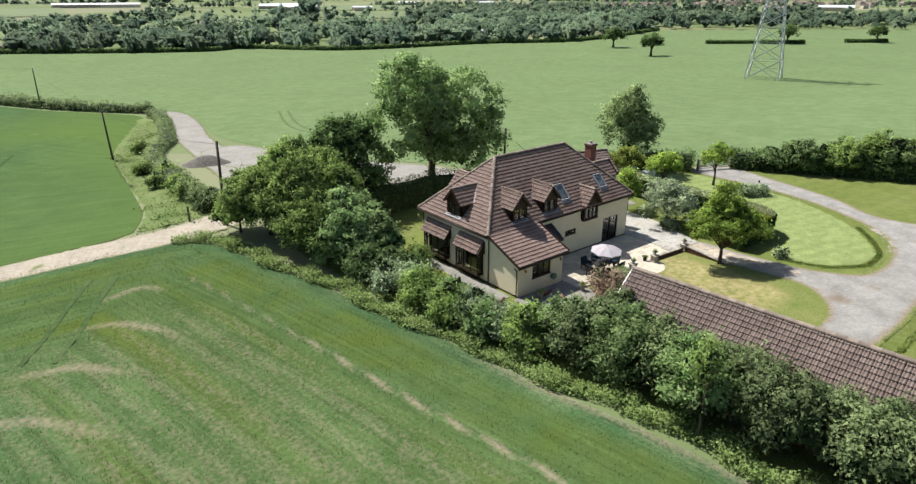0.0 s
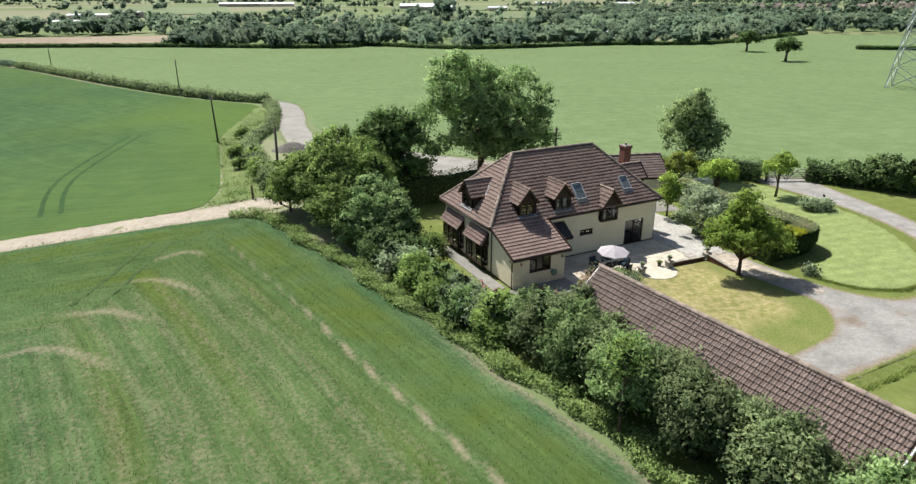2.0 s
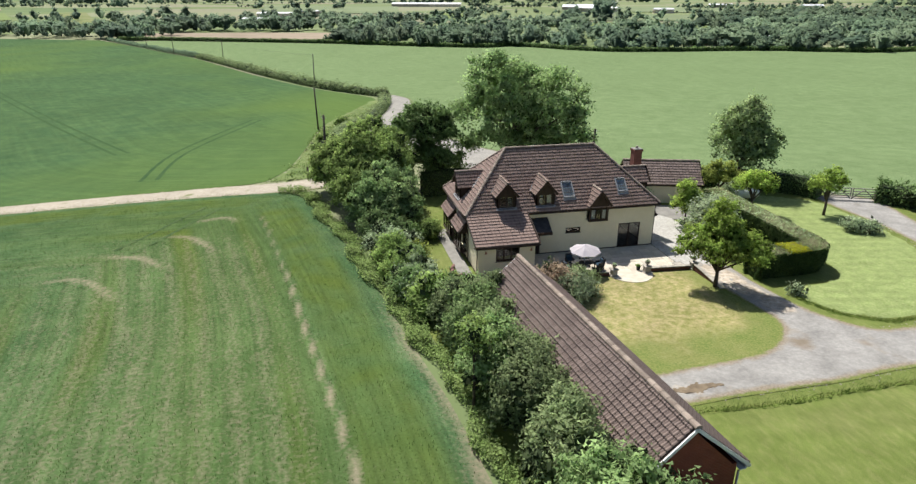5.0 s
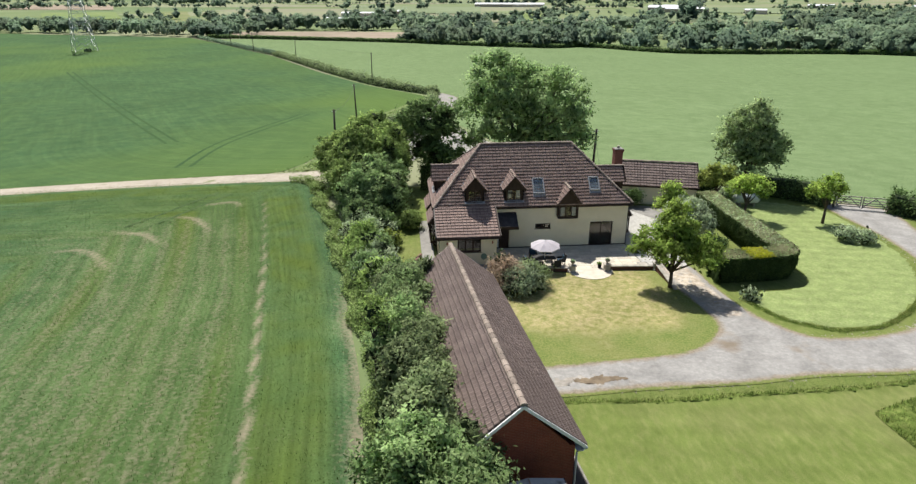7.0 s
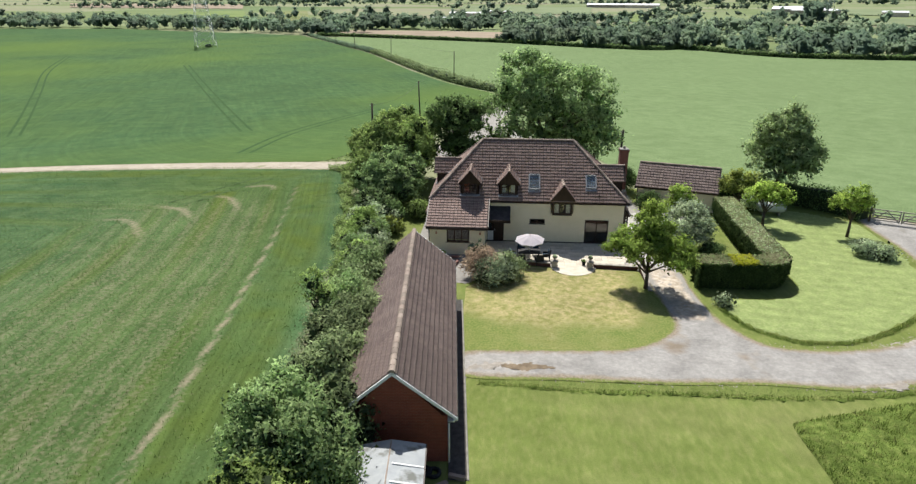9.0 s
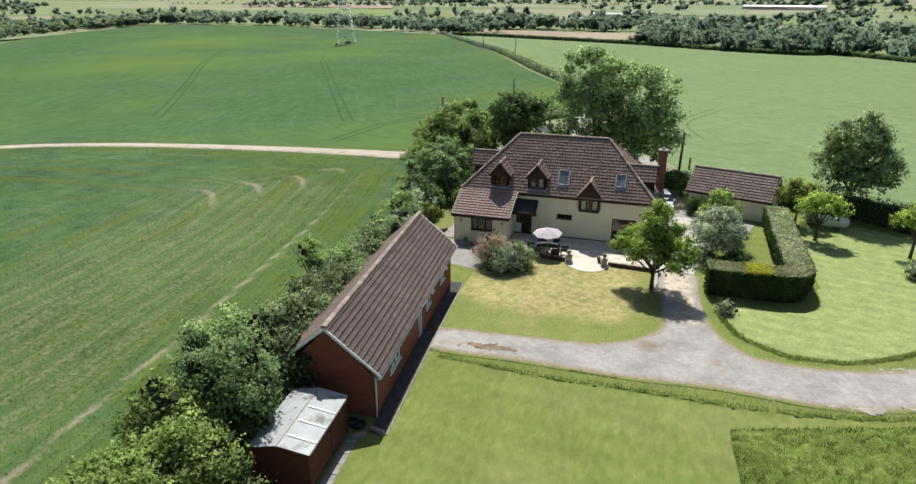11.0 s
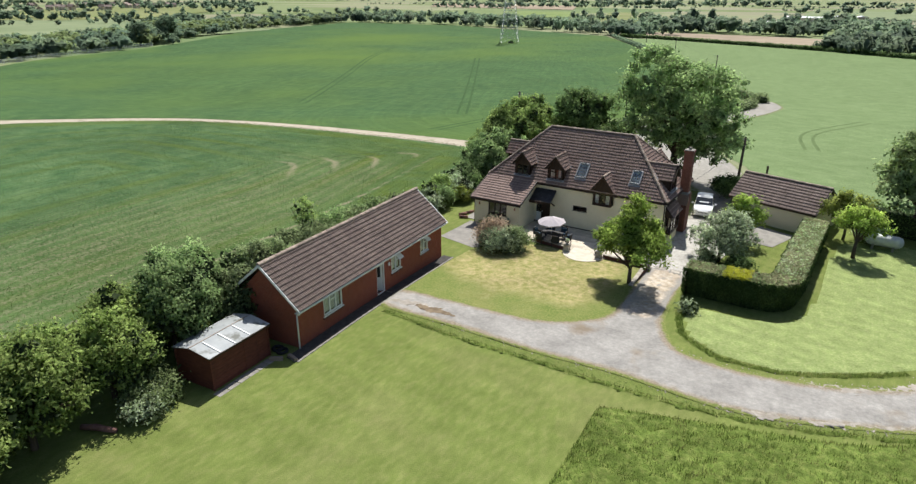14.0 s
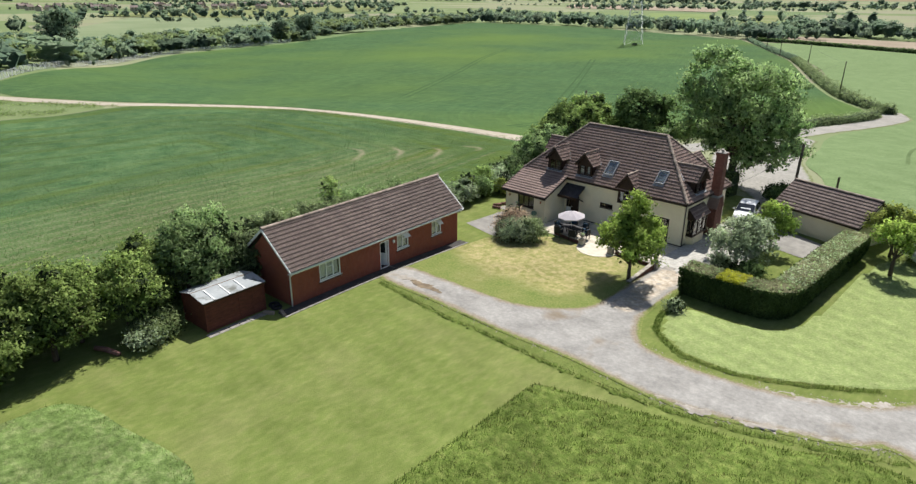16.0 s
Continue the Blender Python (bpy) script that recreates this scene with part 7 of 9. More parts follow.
um = thing("patio_umbrella", pose(TX + 0.05, TY - 0.1, TZ, 3, -2, 12) @ Matrix.Diagonal((0.88, 0.88, 0.88, 1)), "open pale mauve-grey patio umbrella", "umbrella")
part("pole", Geo().tube([(0, 0, 0), (0, 0, 2.5)], 0.025, 8), M["white"], um, smooth=True)
part("base", Geo().lathe([(0.26, 0), (0.25, 0.05), (0.05, 0.08), (0.04, 0.2)], (0, 0, 0), 14), M["black"], um)
g = Geo()
for k in range(8):
    a0, a1 = 2 * math.pi * k / 8, 2 * math.pi * (k + 1) / 8
    am = (a0 + a1) / 2
    p = lambda a, r, z: (r * math.cos(a), r * math.sin(a), z)
    g.poly(p(a0, 1.32, 1.98), p(am, 1.2, 1.99), p(am, 0.65, 2.23), p(a0, 0.7, 2.25))
    g.poly(p(am, 1.2, 1.99), p(a1, 1.32, 1.98), p(a1, 0.7, 2.25), p(am, 0.65, 2.23))
    g.poly(p(a0, 0.7, 2.25), p(am, 0.65, 2.23), (0, 0, 2.46))
    g.poly(p(am, 0.65, 2.23), p(a1, 0.7, 2.25), (0, 0, 2.46))
    g.poly(p(a0, 1.32, 1.98), p(am, 1.2, 1.99), p(am, 1.2, 1.91), p(a0, 1.32, 1.9))
    g.poly(p(am, 1.2, 1.99), p(a1, 1.32, 1.98), p(a1, 1.32, 1.9), p(am, 1.2, 1.91))
part("canopy", g, M["canopy"], um)
for k in range(8):
    a0 = 2 * math.pi * k / 8
    part("rib", Geo().tube([(1.3 * math.cos(a0), 1.3 * math.sin(a0), 1.96), (0.7 * math.cos(a0), 0.7 * math.sin(a0), 2.23), (0, 0, 2.43)], 0.012, 5), M["white"], um)
part("finial", Geo().lathe([(0.03, 0), (0.04, 0.03), (0.01, 0.09)], (0, 0, 2.45), 8), M["white"], um)

# ---- the car ----
CM = pose(44.1, 41.85, 0.06, 0, 0, 190)
car = thing("car", CM, "white hatchback car parked beside the house", "car")
secs = [(-2.12, 0.60, 0.35, 0.66, 0.66), (-2.0, 0.78, 0.25, 0.86, 0.9), (-1.75, 0.84, 0.2, 0.92, 1.3), (-1.3, 0.86, 0.2, 0.93, 1.47), (-0.3, 0.87, 0.2, 0.93, 1.52), (0.35, 0.87, 0.2, 0.92, 1.46), (0.85, 0.86, 0.2, 0.91, 1.16), (1.15, 0.85, 0.2, 0.9, 0.93), (1.8, 0.8, 0.22, 0.8, 0.82), (2.1, 0.66, 0.3, 0.62, 0.62)]
g = Geo()
for y, w, z0, zb, zt in secs:
    wt = w * (0.78 if zt > zb + 0.1 else 0.9)
    g.v += [(-w * 0.94, y, z0), (-w, y, (z0 + zb) / 2), (-w * 0.97, y, zb), (-wt, y, zt - 0.03), (-wt * 0.6, y, zt), (wt * 0.6, y, zt), (wt, y, zt - 0.03), (w * 0.97, y, zb), (w, y, (z0 + zb) / 2), (w * 0.94, y, z0)]
for i in range(len(secs) - 1):
    g.f += [(i * 10 + j, i * 10 + (j + 1) % 10, (i + 1) * 10 + (j + 1) % 10, (i + 1) * 10 + j) for j in range(10)]
g.f += [tuple(range(10)), tuple(range((len(secs) - 1) * 10, len(secs) * 10))]
part("body", g, M["car"], car, smooth=False)
up = 0.012
part("windscreen", Geo().poly((-0.66, 0.40, 1.45 + up), (0.66, 0.40, 1.45 + up), (0.76, 1.12, 0.96 + up), (-0.76, 1.12, 0.96 + up)), M["carglass"], car)
part("rear_window", Geo().poly((-0.62, -1.72, 1.33 + up), (0.62, -1.72, 1.33 + up), (0.68, -1.98, 0.96), (-0.68, -1.98, 0.96)), M["carglass"], car)
for s in (-1, 1):
    part("side_window", Geo().poly((s * 0.865, 0.9, 0.96), (s * 0.715, 0.33, 1.40), (s * 0.70, -0.45, 1.46), (s * 0.87, -0.45, 0.97)).poly((s * 0.87, -0.52, 0.97), (s * 0.70, -0.52, 1.46), (s * 0.70, -1.3, 1.41), (s * 0.86, -1.55, 0.99)), M["carglass"], car)
    part("door_mirror", Geo().box((s * 0.98 - 0.09, 0.72, 0.92), (s * 0.98 + 0.09, 0.82, 1.06), 0.02), M["car"], car)
    part("headlight", Geo().box((s * 0.58 - 0.14, 1.93, 0.58), (s * 0.58 + 0.14, 2.06, 0.72), 0.02), M["steel"], car)
    part("tail_light", Geo().box((s * 0.68 - 0.09, -2.08, 0.68), (s * 0.68 + 0.09, -1.96, 0.92), 0.02), M["red"], car)
    for y in (-1.28, 1.3):
        w = part("wheel", Geo().tube([(s * 0.66, y, 0.31), (s * 0.87, y, 0.31)], 0.31, 16), M["rubber"], car)
        part("rim", Geo().tube([(s * 0.87, y, 0.31), (s * 0.885, y, 0.31)], 0.2, 12), M["steel"], w)
part("grille", Geo().box((-0.4, 2.02, 0.42), (0.4, 2.1, 0.56)), M["black"], car)
part("bumper", Geo().box((-0.78, 1.96, 0.24), (0.78, 2.1, 0.4), 0.04).box((-0.8, -2.14, 0.3), (0.8, -1.98, 0.5), 0.04), M["car"], car)
part("number_plate", Geo().box((-0.26, 2.1, 0.34), (0.26, 2.115, 0.45)), M["white"], car)

# ---- gas tank, gate, posts ----
tk = thing("gas_tank", pose(58.4, 39.9, gz(58.5, 39.7), 0, 0, -4), "pale grey horizontal gas tank on feet", "gas tank")
prof = [(0.02, -1.32), (0.26, -1.27), (0.42, -1.12), (0.48, -0.93), (0.48, 0.93), (0.42, 1.12), (0.26, 1.27), (0.02, 1.32)]
part("shell", Geo().tube([(x, 0, 0.76) for _, x in prof], [r for r, _ in prof], 18), M["tank"], tk, smooth=True)
for x in (-0.7, 0.7):
    part("foot", Geo().box((x - 0.08, -0.4, 0), (x + 0.08, 0.4, 0.42)), M["concrete"], tk)
part("valve_cover", Geo().lathe([(0.16, 0), (0.16, 0.12), (0.1, 0.16)], (0, 0, 1.22), 10), M["tank"], tk)


def gate(x, y, r, L):
    t = thing("field_gate", pose(x, y, gz(x, y) + 0.05, 0, 0, r), "grey weathered five-bar wooden gate", "gate", "pair of field gates")
    for k in range(5):
        z = 0.2 + (0, 0.2, 0.42, 0.68, 0.98)[k]
        part("bar", Geo().box((0, -0.025, z), (L, 0.025, z + 0.09)), M["stone"], t)
    for xx in (0.0, L - 0.1):
        part("stile", Geo().box((xx, -0.045, 0.12), (xx + 0.1, 0.045, 1.3)), M["stone"], t)
    part("brace", Geo().beam((0.1, 0.03, 0.25), (L / 2, 0.03, 1.15), 0.04, 0.09), M["stone"], t)
    part("brace", Geo().beam((L / 2, 0.03, 1.15), (L - 0.1, 0.03, 0.25), 0.04, 0.09), M["stone"], t)


gate(67.0, 38.8, -20, 2.2)
gate(69.15, 38.0, -20, 2.2)
for x, y in ((66.85, 38.85), (71.35, 37.2), (47.2, 58.0), (15.6, 59.0)):
    single("gate_post", Geo().box((-0.09, -0.09, -0.2), (0.09, 0.09, 1.45), 0.03), M["pole"], "square weathered wooden post in the ground", "post", "wooden posts", m=pose(x, y, gz(x, y), 0, 0, -20))

# ---- telegraph poles ----
POLES = [(17.6, 55.1, 7.6), (17.4, 99.5, 7.2), (17.8, 172.5, 8.8), (-15.6, 257.3, 8.5), (-42, 305.5, 8.5), (-60.5, 340.5, 8.5), (45.6, 48.95, 6.0)]
for k, (x, y, h) in enumerate(POLES):
    t = thing("telegraph_pole", pose(x, y, gz(x, y), (0.5, -1, 2)[k % 3], (1.2, -1.5, 0.6)[k % 3]), "tall dark weathered telegraph pole", "telegraph pole", "telegraph poles")
    part("pole", Geo().tube([(0, 0, -0.4), (0, 0, h)], [0.15, 0.11], 9), M["pole"], t, smooth=True)
    part("cap", Geo().lathe([(0.13, 0), (0.02, 0.06)], (0, 0, h), 9), M["pole"], t)
    for s in (-1, 1):
        part("insulator", Geo().tube([(s * 0.11, 0, h - 0.3), (s * 0.22, 0, h - 0.25), (s * 0.22, 0, h - 0.12)], 0.025, 6), M["steel"], t)


def wire(a, b, sag, label):
    pts = []
    for i in range(17):
        u = i / 16
        p = Vector(a).lerp(Vector(b), u)
        p.z -= sag * 4 * u * (1 - u)
        pts.append(p)
    single("overhead_wire", Geo().tube(pts, 0.014, 5), M["black"], label, "wire", "overhead wires")


tops = [(x, y, gz(x, y) + h - 0.2) for x, y, h in POLES]
for a, b in zip(tops[:5], tops[1:6]):
    wire(a, b, 0.9, "thin overhead telephone wire between poles")
wire(tops[6], (43.3, 38.5, 3.5), 0.4, "thin overhead wire from pole to house")


# ---- hedgerow between the field and the garden ----
ROW = [  # x, y, height, radius, leaf, size
    (17.9, 52.3, 3.4, 1.8, "leaf_mid"), (19.7, 50.2, 6.4, 2.8, "leaf_mid"), (22.2, 49.3, 7.2, 3.0, "leaf_mid"), (20.7, 46.8, 6.0, 2.6, "leaf_mid"), (23.3, 45.8, 6.4, 2.7, "leaf_mid"),
    (20.6, 43.2, 4.8, 2.4, "leaf_mid"), (22.9, 42.2, 4.9, 2.4, "leaf_mid"), (21.3, 40.0, 4.2, 2.2, "leaf_mid"), (23.2, 38.9, 3.8, 1.8, "leaf_mid"),
    (20.9, 36.8, 2.9, 1.7, "leaf_mid"), (22.4, 35.2, 3.0, 1.7, "leaf_light"), (21.4, 33.6, 2.8, 1.5, "leaf_grey"), (23.2, 32.6, 3.0, 1.6, "leaf_grey"), (24.6, 34.3, 2.4, 1.3, "leaf_dark"), (24.7, 32.2, 2.0, 1.0, "leaf_yellow"),
    (22.0, 31.0, 2.9, 1.6, "leaf_mid"), (23.3, 29.6, 2.8, 1.5, "leaf_mid"), (22.2, 28.2, 2.8, 1.6, "leaf_mid"), (23.8, 26.9, 2.7, 1.5, "leaf_grey"), (22.6, 25.5, 2.9, 1.6, "leaf_mid"), (24.2, 24.2, 2.8, 1.5, "leaf_grey"),
    (23.0, 22.6, 3.1, 1.7, "leaf_mid"), (24.6, 21.2, 3.3, 1.6, "leaf_light"), (23.4, 19.6, 3.5, 1.8, "leaf_mid"), (25.0, 18.6, 4.2, 1.6, "leaf_mid"), (24.0, 17.0, 4.2, 1.8, "leaf_mid"),
    (24.7, 14.8, 4.3, 1.8, "leaf_mid"), (23.9, 12.9, 4.4, 1.8, "leaf_mid"), (24.9, 11.2, 4.2, 1.7, "leaf_mid"), (24.4, 9.0, 4.3, 1.8, "leaf_mid"), (25.2, 7.0, 4.2, 1.7, "leaf_mid"), (24.6, 5.0, 4.4, 1.9, "leaf_mid"), (25.7, 2.9, 4.4, 2.1, "leaf_mid"),
    (24.9, 0.6, 5.2, 2.2, "leaf_mid"), (26.1, -1.2, 5.4, 1.9, "leaf_mid"), (25.4, -3.4, 5.4, 2.1, "leaf_mid"), (26.9, -5.2, 4.9, 1.9, "leaf_mid"), (26.4, -7.6, 5.0, 2.2, "leaf_mid"), (28.6, -9.2, 5.0, 2.2, "leaf_mid"), (27.0, -11.2, 5.2, 2.4, "leaf_mid"), (29.5, -12.8, 4.6, 2.2, "leaf_mid"),
    (26.6, -15.5, 5.0, 2.5, "leaf_mid"), (28.5, -18.0, 5.0, 2.4, "leaf_mid")]
for x, y, h, r, leafy in ROW:
    what = {"leaf_mid": "dense mid-green hedgerow shrub at the field edge", "leaf_light": "bright fresh green hedgerow shrub at the field edge", "leaf_grey": "silvery grey-green shrub in the hedgerow", "leaf_dark": "dark green rounded evergreen shrub", "leaf_yellow": "yellow-green flowering shrub by the side lawn"}[leafy]
    big = h > 3.6
    leafy = {"leaf_mid": ("leaf_mid", "leaf_ash", "leaf_mid", "leaf_mid", "leaf_ash")[int(x * 7 + y * 3) % 5]}.get(leafy, {"leaf_light": "leaf_ash"}.get(leafy, leafy))
    vary = np.random.RandomState(int(x * 31 + y * 57 + 900))
    h, r = h * (0.92 + 0.2 * vary.rand()), r * (0.88 + 0.26 * vary.rand())
    if y < 37:
        x, r = x + 0.3, r * 0.9
    if 19.5 < y < 23.5:
        h *= 0.84
    if 23.5 < y < 37.5:  # the low part beside the house
        x, r, h = 22.35 + 0.6 * (x - 23.1), min(r, 1.3), h * 0.76
    if 2 < y < 20:
        x, r, leafy = x + 0.5, r * 0.98, "leaf_thorn" if leafy == "leaf_mid" else leafy
    if y < 8:
        h, leafy = h * (0.93 if y > -7 else 0.98), "leaf_haw" if leafy == "leaf_mid" else leafy
    if y < -8:
        x -= 1.1
    bush("hedgerow_tree" if big else "hedgerow_shrub", x, y, h - gz(x, y) * 0.5, r * 1.05, M[leafy], what, "tree" if big else "shrub", "hedgerow trees" if big else "hedgerow shrubs", dense=(1.0 if y < 24 else 0.85) if big else 0.85, size=(0.2 if y < 24 else 0.24) if big else 0.2)
rs = np.random.RandomState(8)
# a scraggy young tree standing above the hedgerow
tree("sapling", 23.2, 11.6, [(0, 0, 4.2, 0.7, 0.7, 0.9), (0.4, 0.3, 3.4, 0.6, 0.6, 0.6)], 3.2, 0.07, 700, 0.17, M["leaf_mid"], "thin scraggy young tree in the hedgerow", clump=0.2)

# weeds along the foot of the hedgerow
d = edge[edge[:, 1] > -25]
d = d[d[:, 0] > 12]
i = rs.randint(0, len(d), 42000)
P = d[i] + np.column_stack([0.25 + rs.rand(42000) * 1.35, rs.randn(42000) * 0.6])
P[:, 0] -= 0.55 * smooth01(18, 27, P[:, 1])
P = P + np.column_stack([0.5 * np.sin(P[:, 1] * 0.9) * np.sin(P[:, 1] * 0.37 + 1), np.zeros(42000)])
up = np.tile([-0.3, 0.2, 1.0], (42000, 1))
tall_weed = 0.35 + 0.4 * (np.sin(P[:, 1] * 1.7) * np.sin(P[:, 1] * 0.6 + P[:, 0]) > 0)
single("hedge_weeds", leaf_mesh("hedge_weeds", np.column_stack([P, ground(*P.T) + 0.06 + tall_weed * rs.rand(42000) ** 1.2]), up, 0.14, rs, 0.6, M["weed"], up), M["weed"], "nettles and weeds along the hedge foot", "weeds", kind="stuff")

# ---- larger trees ----
tree("ash_tree", 38.4, 52.0, [(-2.4, -0.2, 10.2, 3.4, 3.3, 3.0), (2.6, -1.6, 9.4, 3.4, 3.2, 3.0), (0.4, 1.4, 9.0, 3.6, 3.2, 3.2), (-3.9, 0.4, 7.0, 2.9, 2.9, 2.6), (4.2, -1.2, 6.6, 2.9, 3.0, 2.6), (1.6, -2.8, 6.8, 3.0, 2.3, 2.4), (-1.4, -2.4, 7.2, 2.8, 2.1, 2.6), (4.8, -2.0, 4.6, 2.4, 2.2, 1.9), (3.4, -2.6, 3.6, 1.8, 1.6, 1.2), (-3.6, -0.6, 4.6, 2.2, 2.0, 1.4), (2.4, 1.8, 5.0, 2.4, 2.2, 1.8), (0.6, -2.2, 4.7, 2.0, 1.6, 1.5), (-1.6, -1.8, 4.8, 1.8, 1.5, 1.4), (2.2, -0.6, 3.7, 1.9, 1.6, 1.2)], 3.6, 0.42, 28500, 0.34, M["leaf_ash"], "large spreading ash tree behind the house", clump=0.34, hollow=0.6, inner=0, per=60, shoots=7)
tree("maple_tree", 28.2, 51.4, [(0, 0, 6.2, 2.9, 2.9, 2.7), (-1.6, 0.6, 4.4, 2.3, 2.3, 2.2), (1.7, -0.5, 4.6, 2.4, 2.3, 2.2), (0.2, -1.6, 3.4, 2.2, 1.8, 1.8), (1.5, -0.6, 2.2, 2.0, 1.8, 1.6)], 2.4, 0.28, 10000, 0.33, M["leaf_dark"], "dark green rounded tree behind the hedgerow", clump=0.3, shoots=6)
tree("whitebeam_tree", 60.4, 44.2, [(0, 0, 6.4, 2.4, 2.4, 2.8), (-1.2, 0.3, 4.4, 2.1, 2.1, 2.0), (1.4, -0.3, 4.8, 2.2, 2.2, 2.2), (0.3, -1.2, 3.4, 2.2, 1.8, 1.6), (0.9, 0.6, 7.4, 1.3, 1.3, 1.6)], 2.6, 0.24, 11500, 0.32, M["leaf_beam"], "tall grey-green tree at the garden edge", clump=0.26, inner=0, shoots=7)
tree("cherry_tree", 43.5, 22.4, [(0, 0, 4.2, 1.3, 1.3, 1.4), (0.0, 0.1, 5.35, 0.7, 0.7, 1.0), (1.5, -1.7, 2.7, 1.15, 1.15, 0.75), (-1.8, 0.7, 2.8, 1.1, 1.1, 0.75), (-1.1, 0.9, 3.3, 1.2, 1.2, 1.0), (1.3, -0.9, 3.3, 1.25, 1.25, 1.05), (0.4, 0.9, 3.1, 1.25, 1.25, 1.05), (-0.4, -1.0, 3.0, 1.3, 1.25, 1.0)], 1.5, 0.14, 11500, 0.22, M["leaf_light"], "bright green young cherry tree on the lawn edge", clump=0.17, hollow=0.2, inner=0, per=22, shoots=9)
tree("willow_pear_tree", 47.9, 30.1, [(0.1, 0, 2.5, 1.65, 1.65, 1.25), (-1.3, 0.0, 1.6, 1.15, 1.2, 1.3), (1.1, 0.3, 1.9, 1.2, 1.3, 1.6), (-0.1, -1.4, 1.7, 1.4, 1.1, 1.5), (0.2, 1.4, 2.3, 1.35, 1.2, 1.45), (0.9, -1.0, 1.5, 1.0, 0.9, 1.3), (0.5, 0.3, 3.3, 0.85, 0.85, 0.6)], 1.6, 0.12, 6800, 0.2, M["leaf_grey"], "silver-leaved weeping pear tree by the yard", clump=0.18, hollow=0.35, inner=0, per=26, shoots=7)
tree("acacia_tree", 48.6, 34.9, [(0, 0, 3.0, 0.95, 0.95, 1.0), (0.5, 0.3, 2.2, 0.9, 0.9, 0.8), (-0.6, -0.2, 2.1, 0.9, 0.9, 0.8), (-0.2, -0.6, 1.5, 0.8, 0.8, 0.6)], 1.4, 0.08, 3400, 0.22, M["leaf_light"], "yellow-green small acacia tree beside the garage", clump=0.18, inner=0, shoots=5)
tree("apple_tree", 56.5, 36.5, [(0, 0, 3.1, 1.3, 1.3, 1.0), (-0.6, 0.5, 2.6, 1.1, 1.1, 0.9), (0.7, -0.4, 2.7, 1.1, 1.1, 0.9)], 1.6, 0.13, 3200, 0.22, M["leaf_light"], "small bright green fruit tree on the lawn", group="small fruit trees", clump=0.16, inner=0, per=26, shoots=6)
tree("apple_tree", 62.8, 34.4, [(0, 0, 3.4, 1.2, 1.2, 1.1), (-0.7, 0.2, 2.8, 1.0, 1.0, 0.8), (0.6, 0.3, 2.8, 1.0, 1.0, 0.8)], 1.8, 0.12, 3000, 0.22, M["leaf_light"], "small bright green fruit tree near the gate", group="small fruit trees", clump=0.16, inner=0, per=26, shoots=6)
tree("laburnum_tree", 55.6, 40.6, [(0, 0, 2.8, 1.5, 1.3, 1.0), (1.0, -0.6, 2.3, 1.2, 1.0, 0.8), (-1.0, 0.2, 2.4, 1.1, 1.0, 0.8)], 1.4, 0.11, 3600, 0.22, M["leaf_yellow"], "yellow-green spreading small tree by the tank", clump=0.18, inner=0, shoots=7)
# garden shrubs
bush("photinia_shrub", 32.0, 23.5, 2.1, 1.3, M["leaf_pink"], "rounded shrub with pinkish brown new leaves", "shrub", "front lawn shrubs", dense=1.3, size=0.15)
bush("hebe_shrub", 32.9, 22.7, 1.75, 1.35, M["leaf_grey"], "dense grey-green rounded shrub on the lawn", "shrub", "front lawn shrubs", dense=1.5, size=0.13)
bush("rosemary_shrub", 33.8, 23.6, 1.8, 1.1, M["leaf_thorn"], "dense mid-green rounded shrub beside the patio", "shrub", "front lawn shrubs", dense=1.4, size=0.13)
for x, y, h, r, lf, lb in ((62.2, 30.2, 1.0, 0.9, "leaf_grey", "low grey-green clump of garden plants"), (63.3, 29.6, 0.9, 0.8, "leaf_grey", "low grey-green clump of garden plants"), (48.1, 20.0, 0.65, 0.32, "leaf_grey", "pale tuft of tall grass by the clipped hedge"), (49.6, 28.2, 1.3, 0.9, "leaf_dark", "small dark shrub under the pear tree"), (47.2, 29.2, 0.9, 0.7, "leaf_grey", "small grey shrub under the pear tree"),
                       (47.2, 41.0, 1.6, 0.9, "leaf_dark", "dark shrub against the garage wall"), (44.9, 47.8, 2.2, 1.3, "leaf_dark", "dark shrub beside the yard"), (46.0, 46.4, 2.2, 1.3, "leaf_dark", "dark shrub beside the yard"), (25.6, 36.4, 1.6, 0.9, "leaf_mid", "leafy shrub beside the side path"), (29.0, -4.4, 1.25, 1.3, "leaf_scrub", "heap of pale drying hedge cuttings"), (29.7, -5.2, 1.0, 0.9, "leaf_grey", "low weedy mound by the hedge"),
                       (57.3, 41.2, 1.5, 1.1, "leaf_grey", "grey-green shrub beside the tank"), (53.5, 44.9, 2.0, 1.2, "leaf_dark", "dark shrub behind the garage")):
    bush("garden_shrub", x, y, h, r, M[lf], lb, "shrub", dense=1.3, size=0.15)
single("log", Geo().tube([(-0.9, 0, 0.15), (-0.2, 0.05, 0.17), (0.8, -0.03, 0.14)], [0.13, 0.15, 0.12], 9), M["log"], "reddish cut log lying at the hedge foot", "log", m=pose(29.0, -7.0, gz(29, -7), 0, 0, 25), smooth=True)

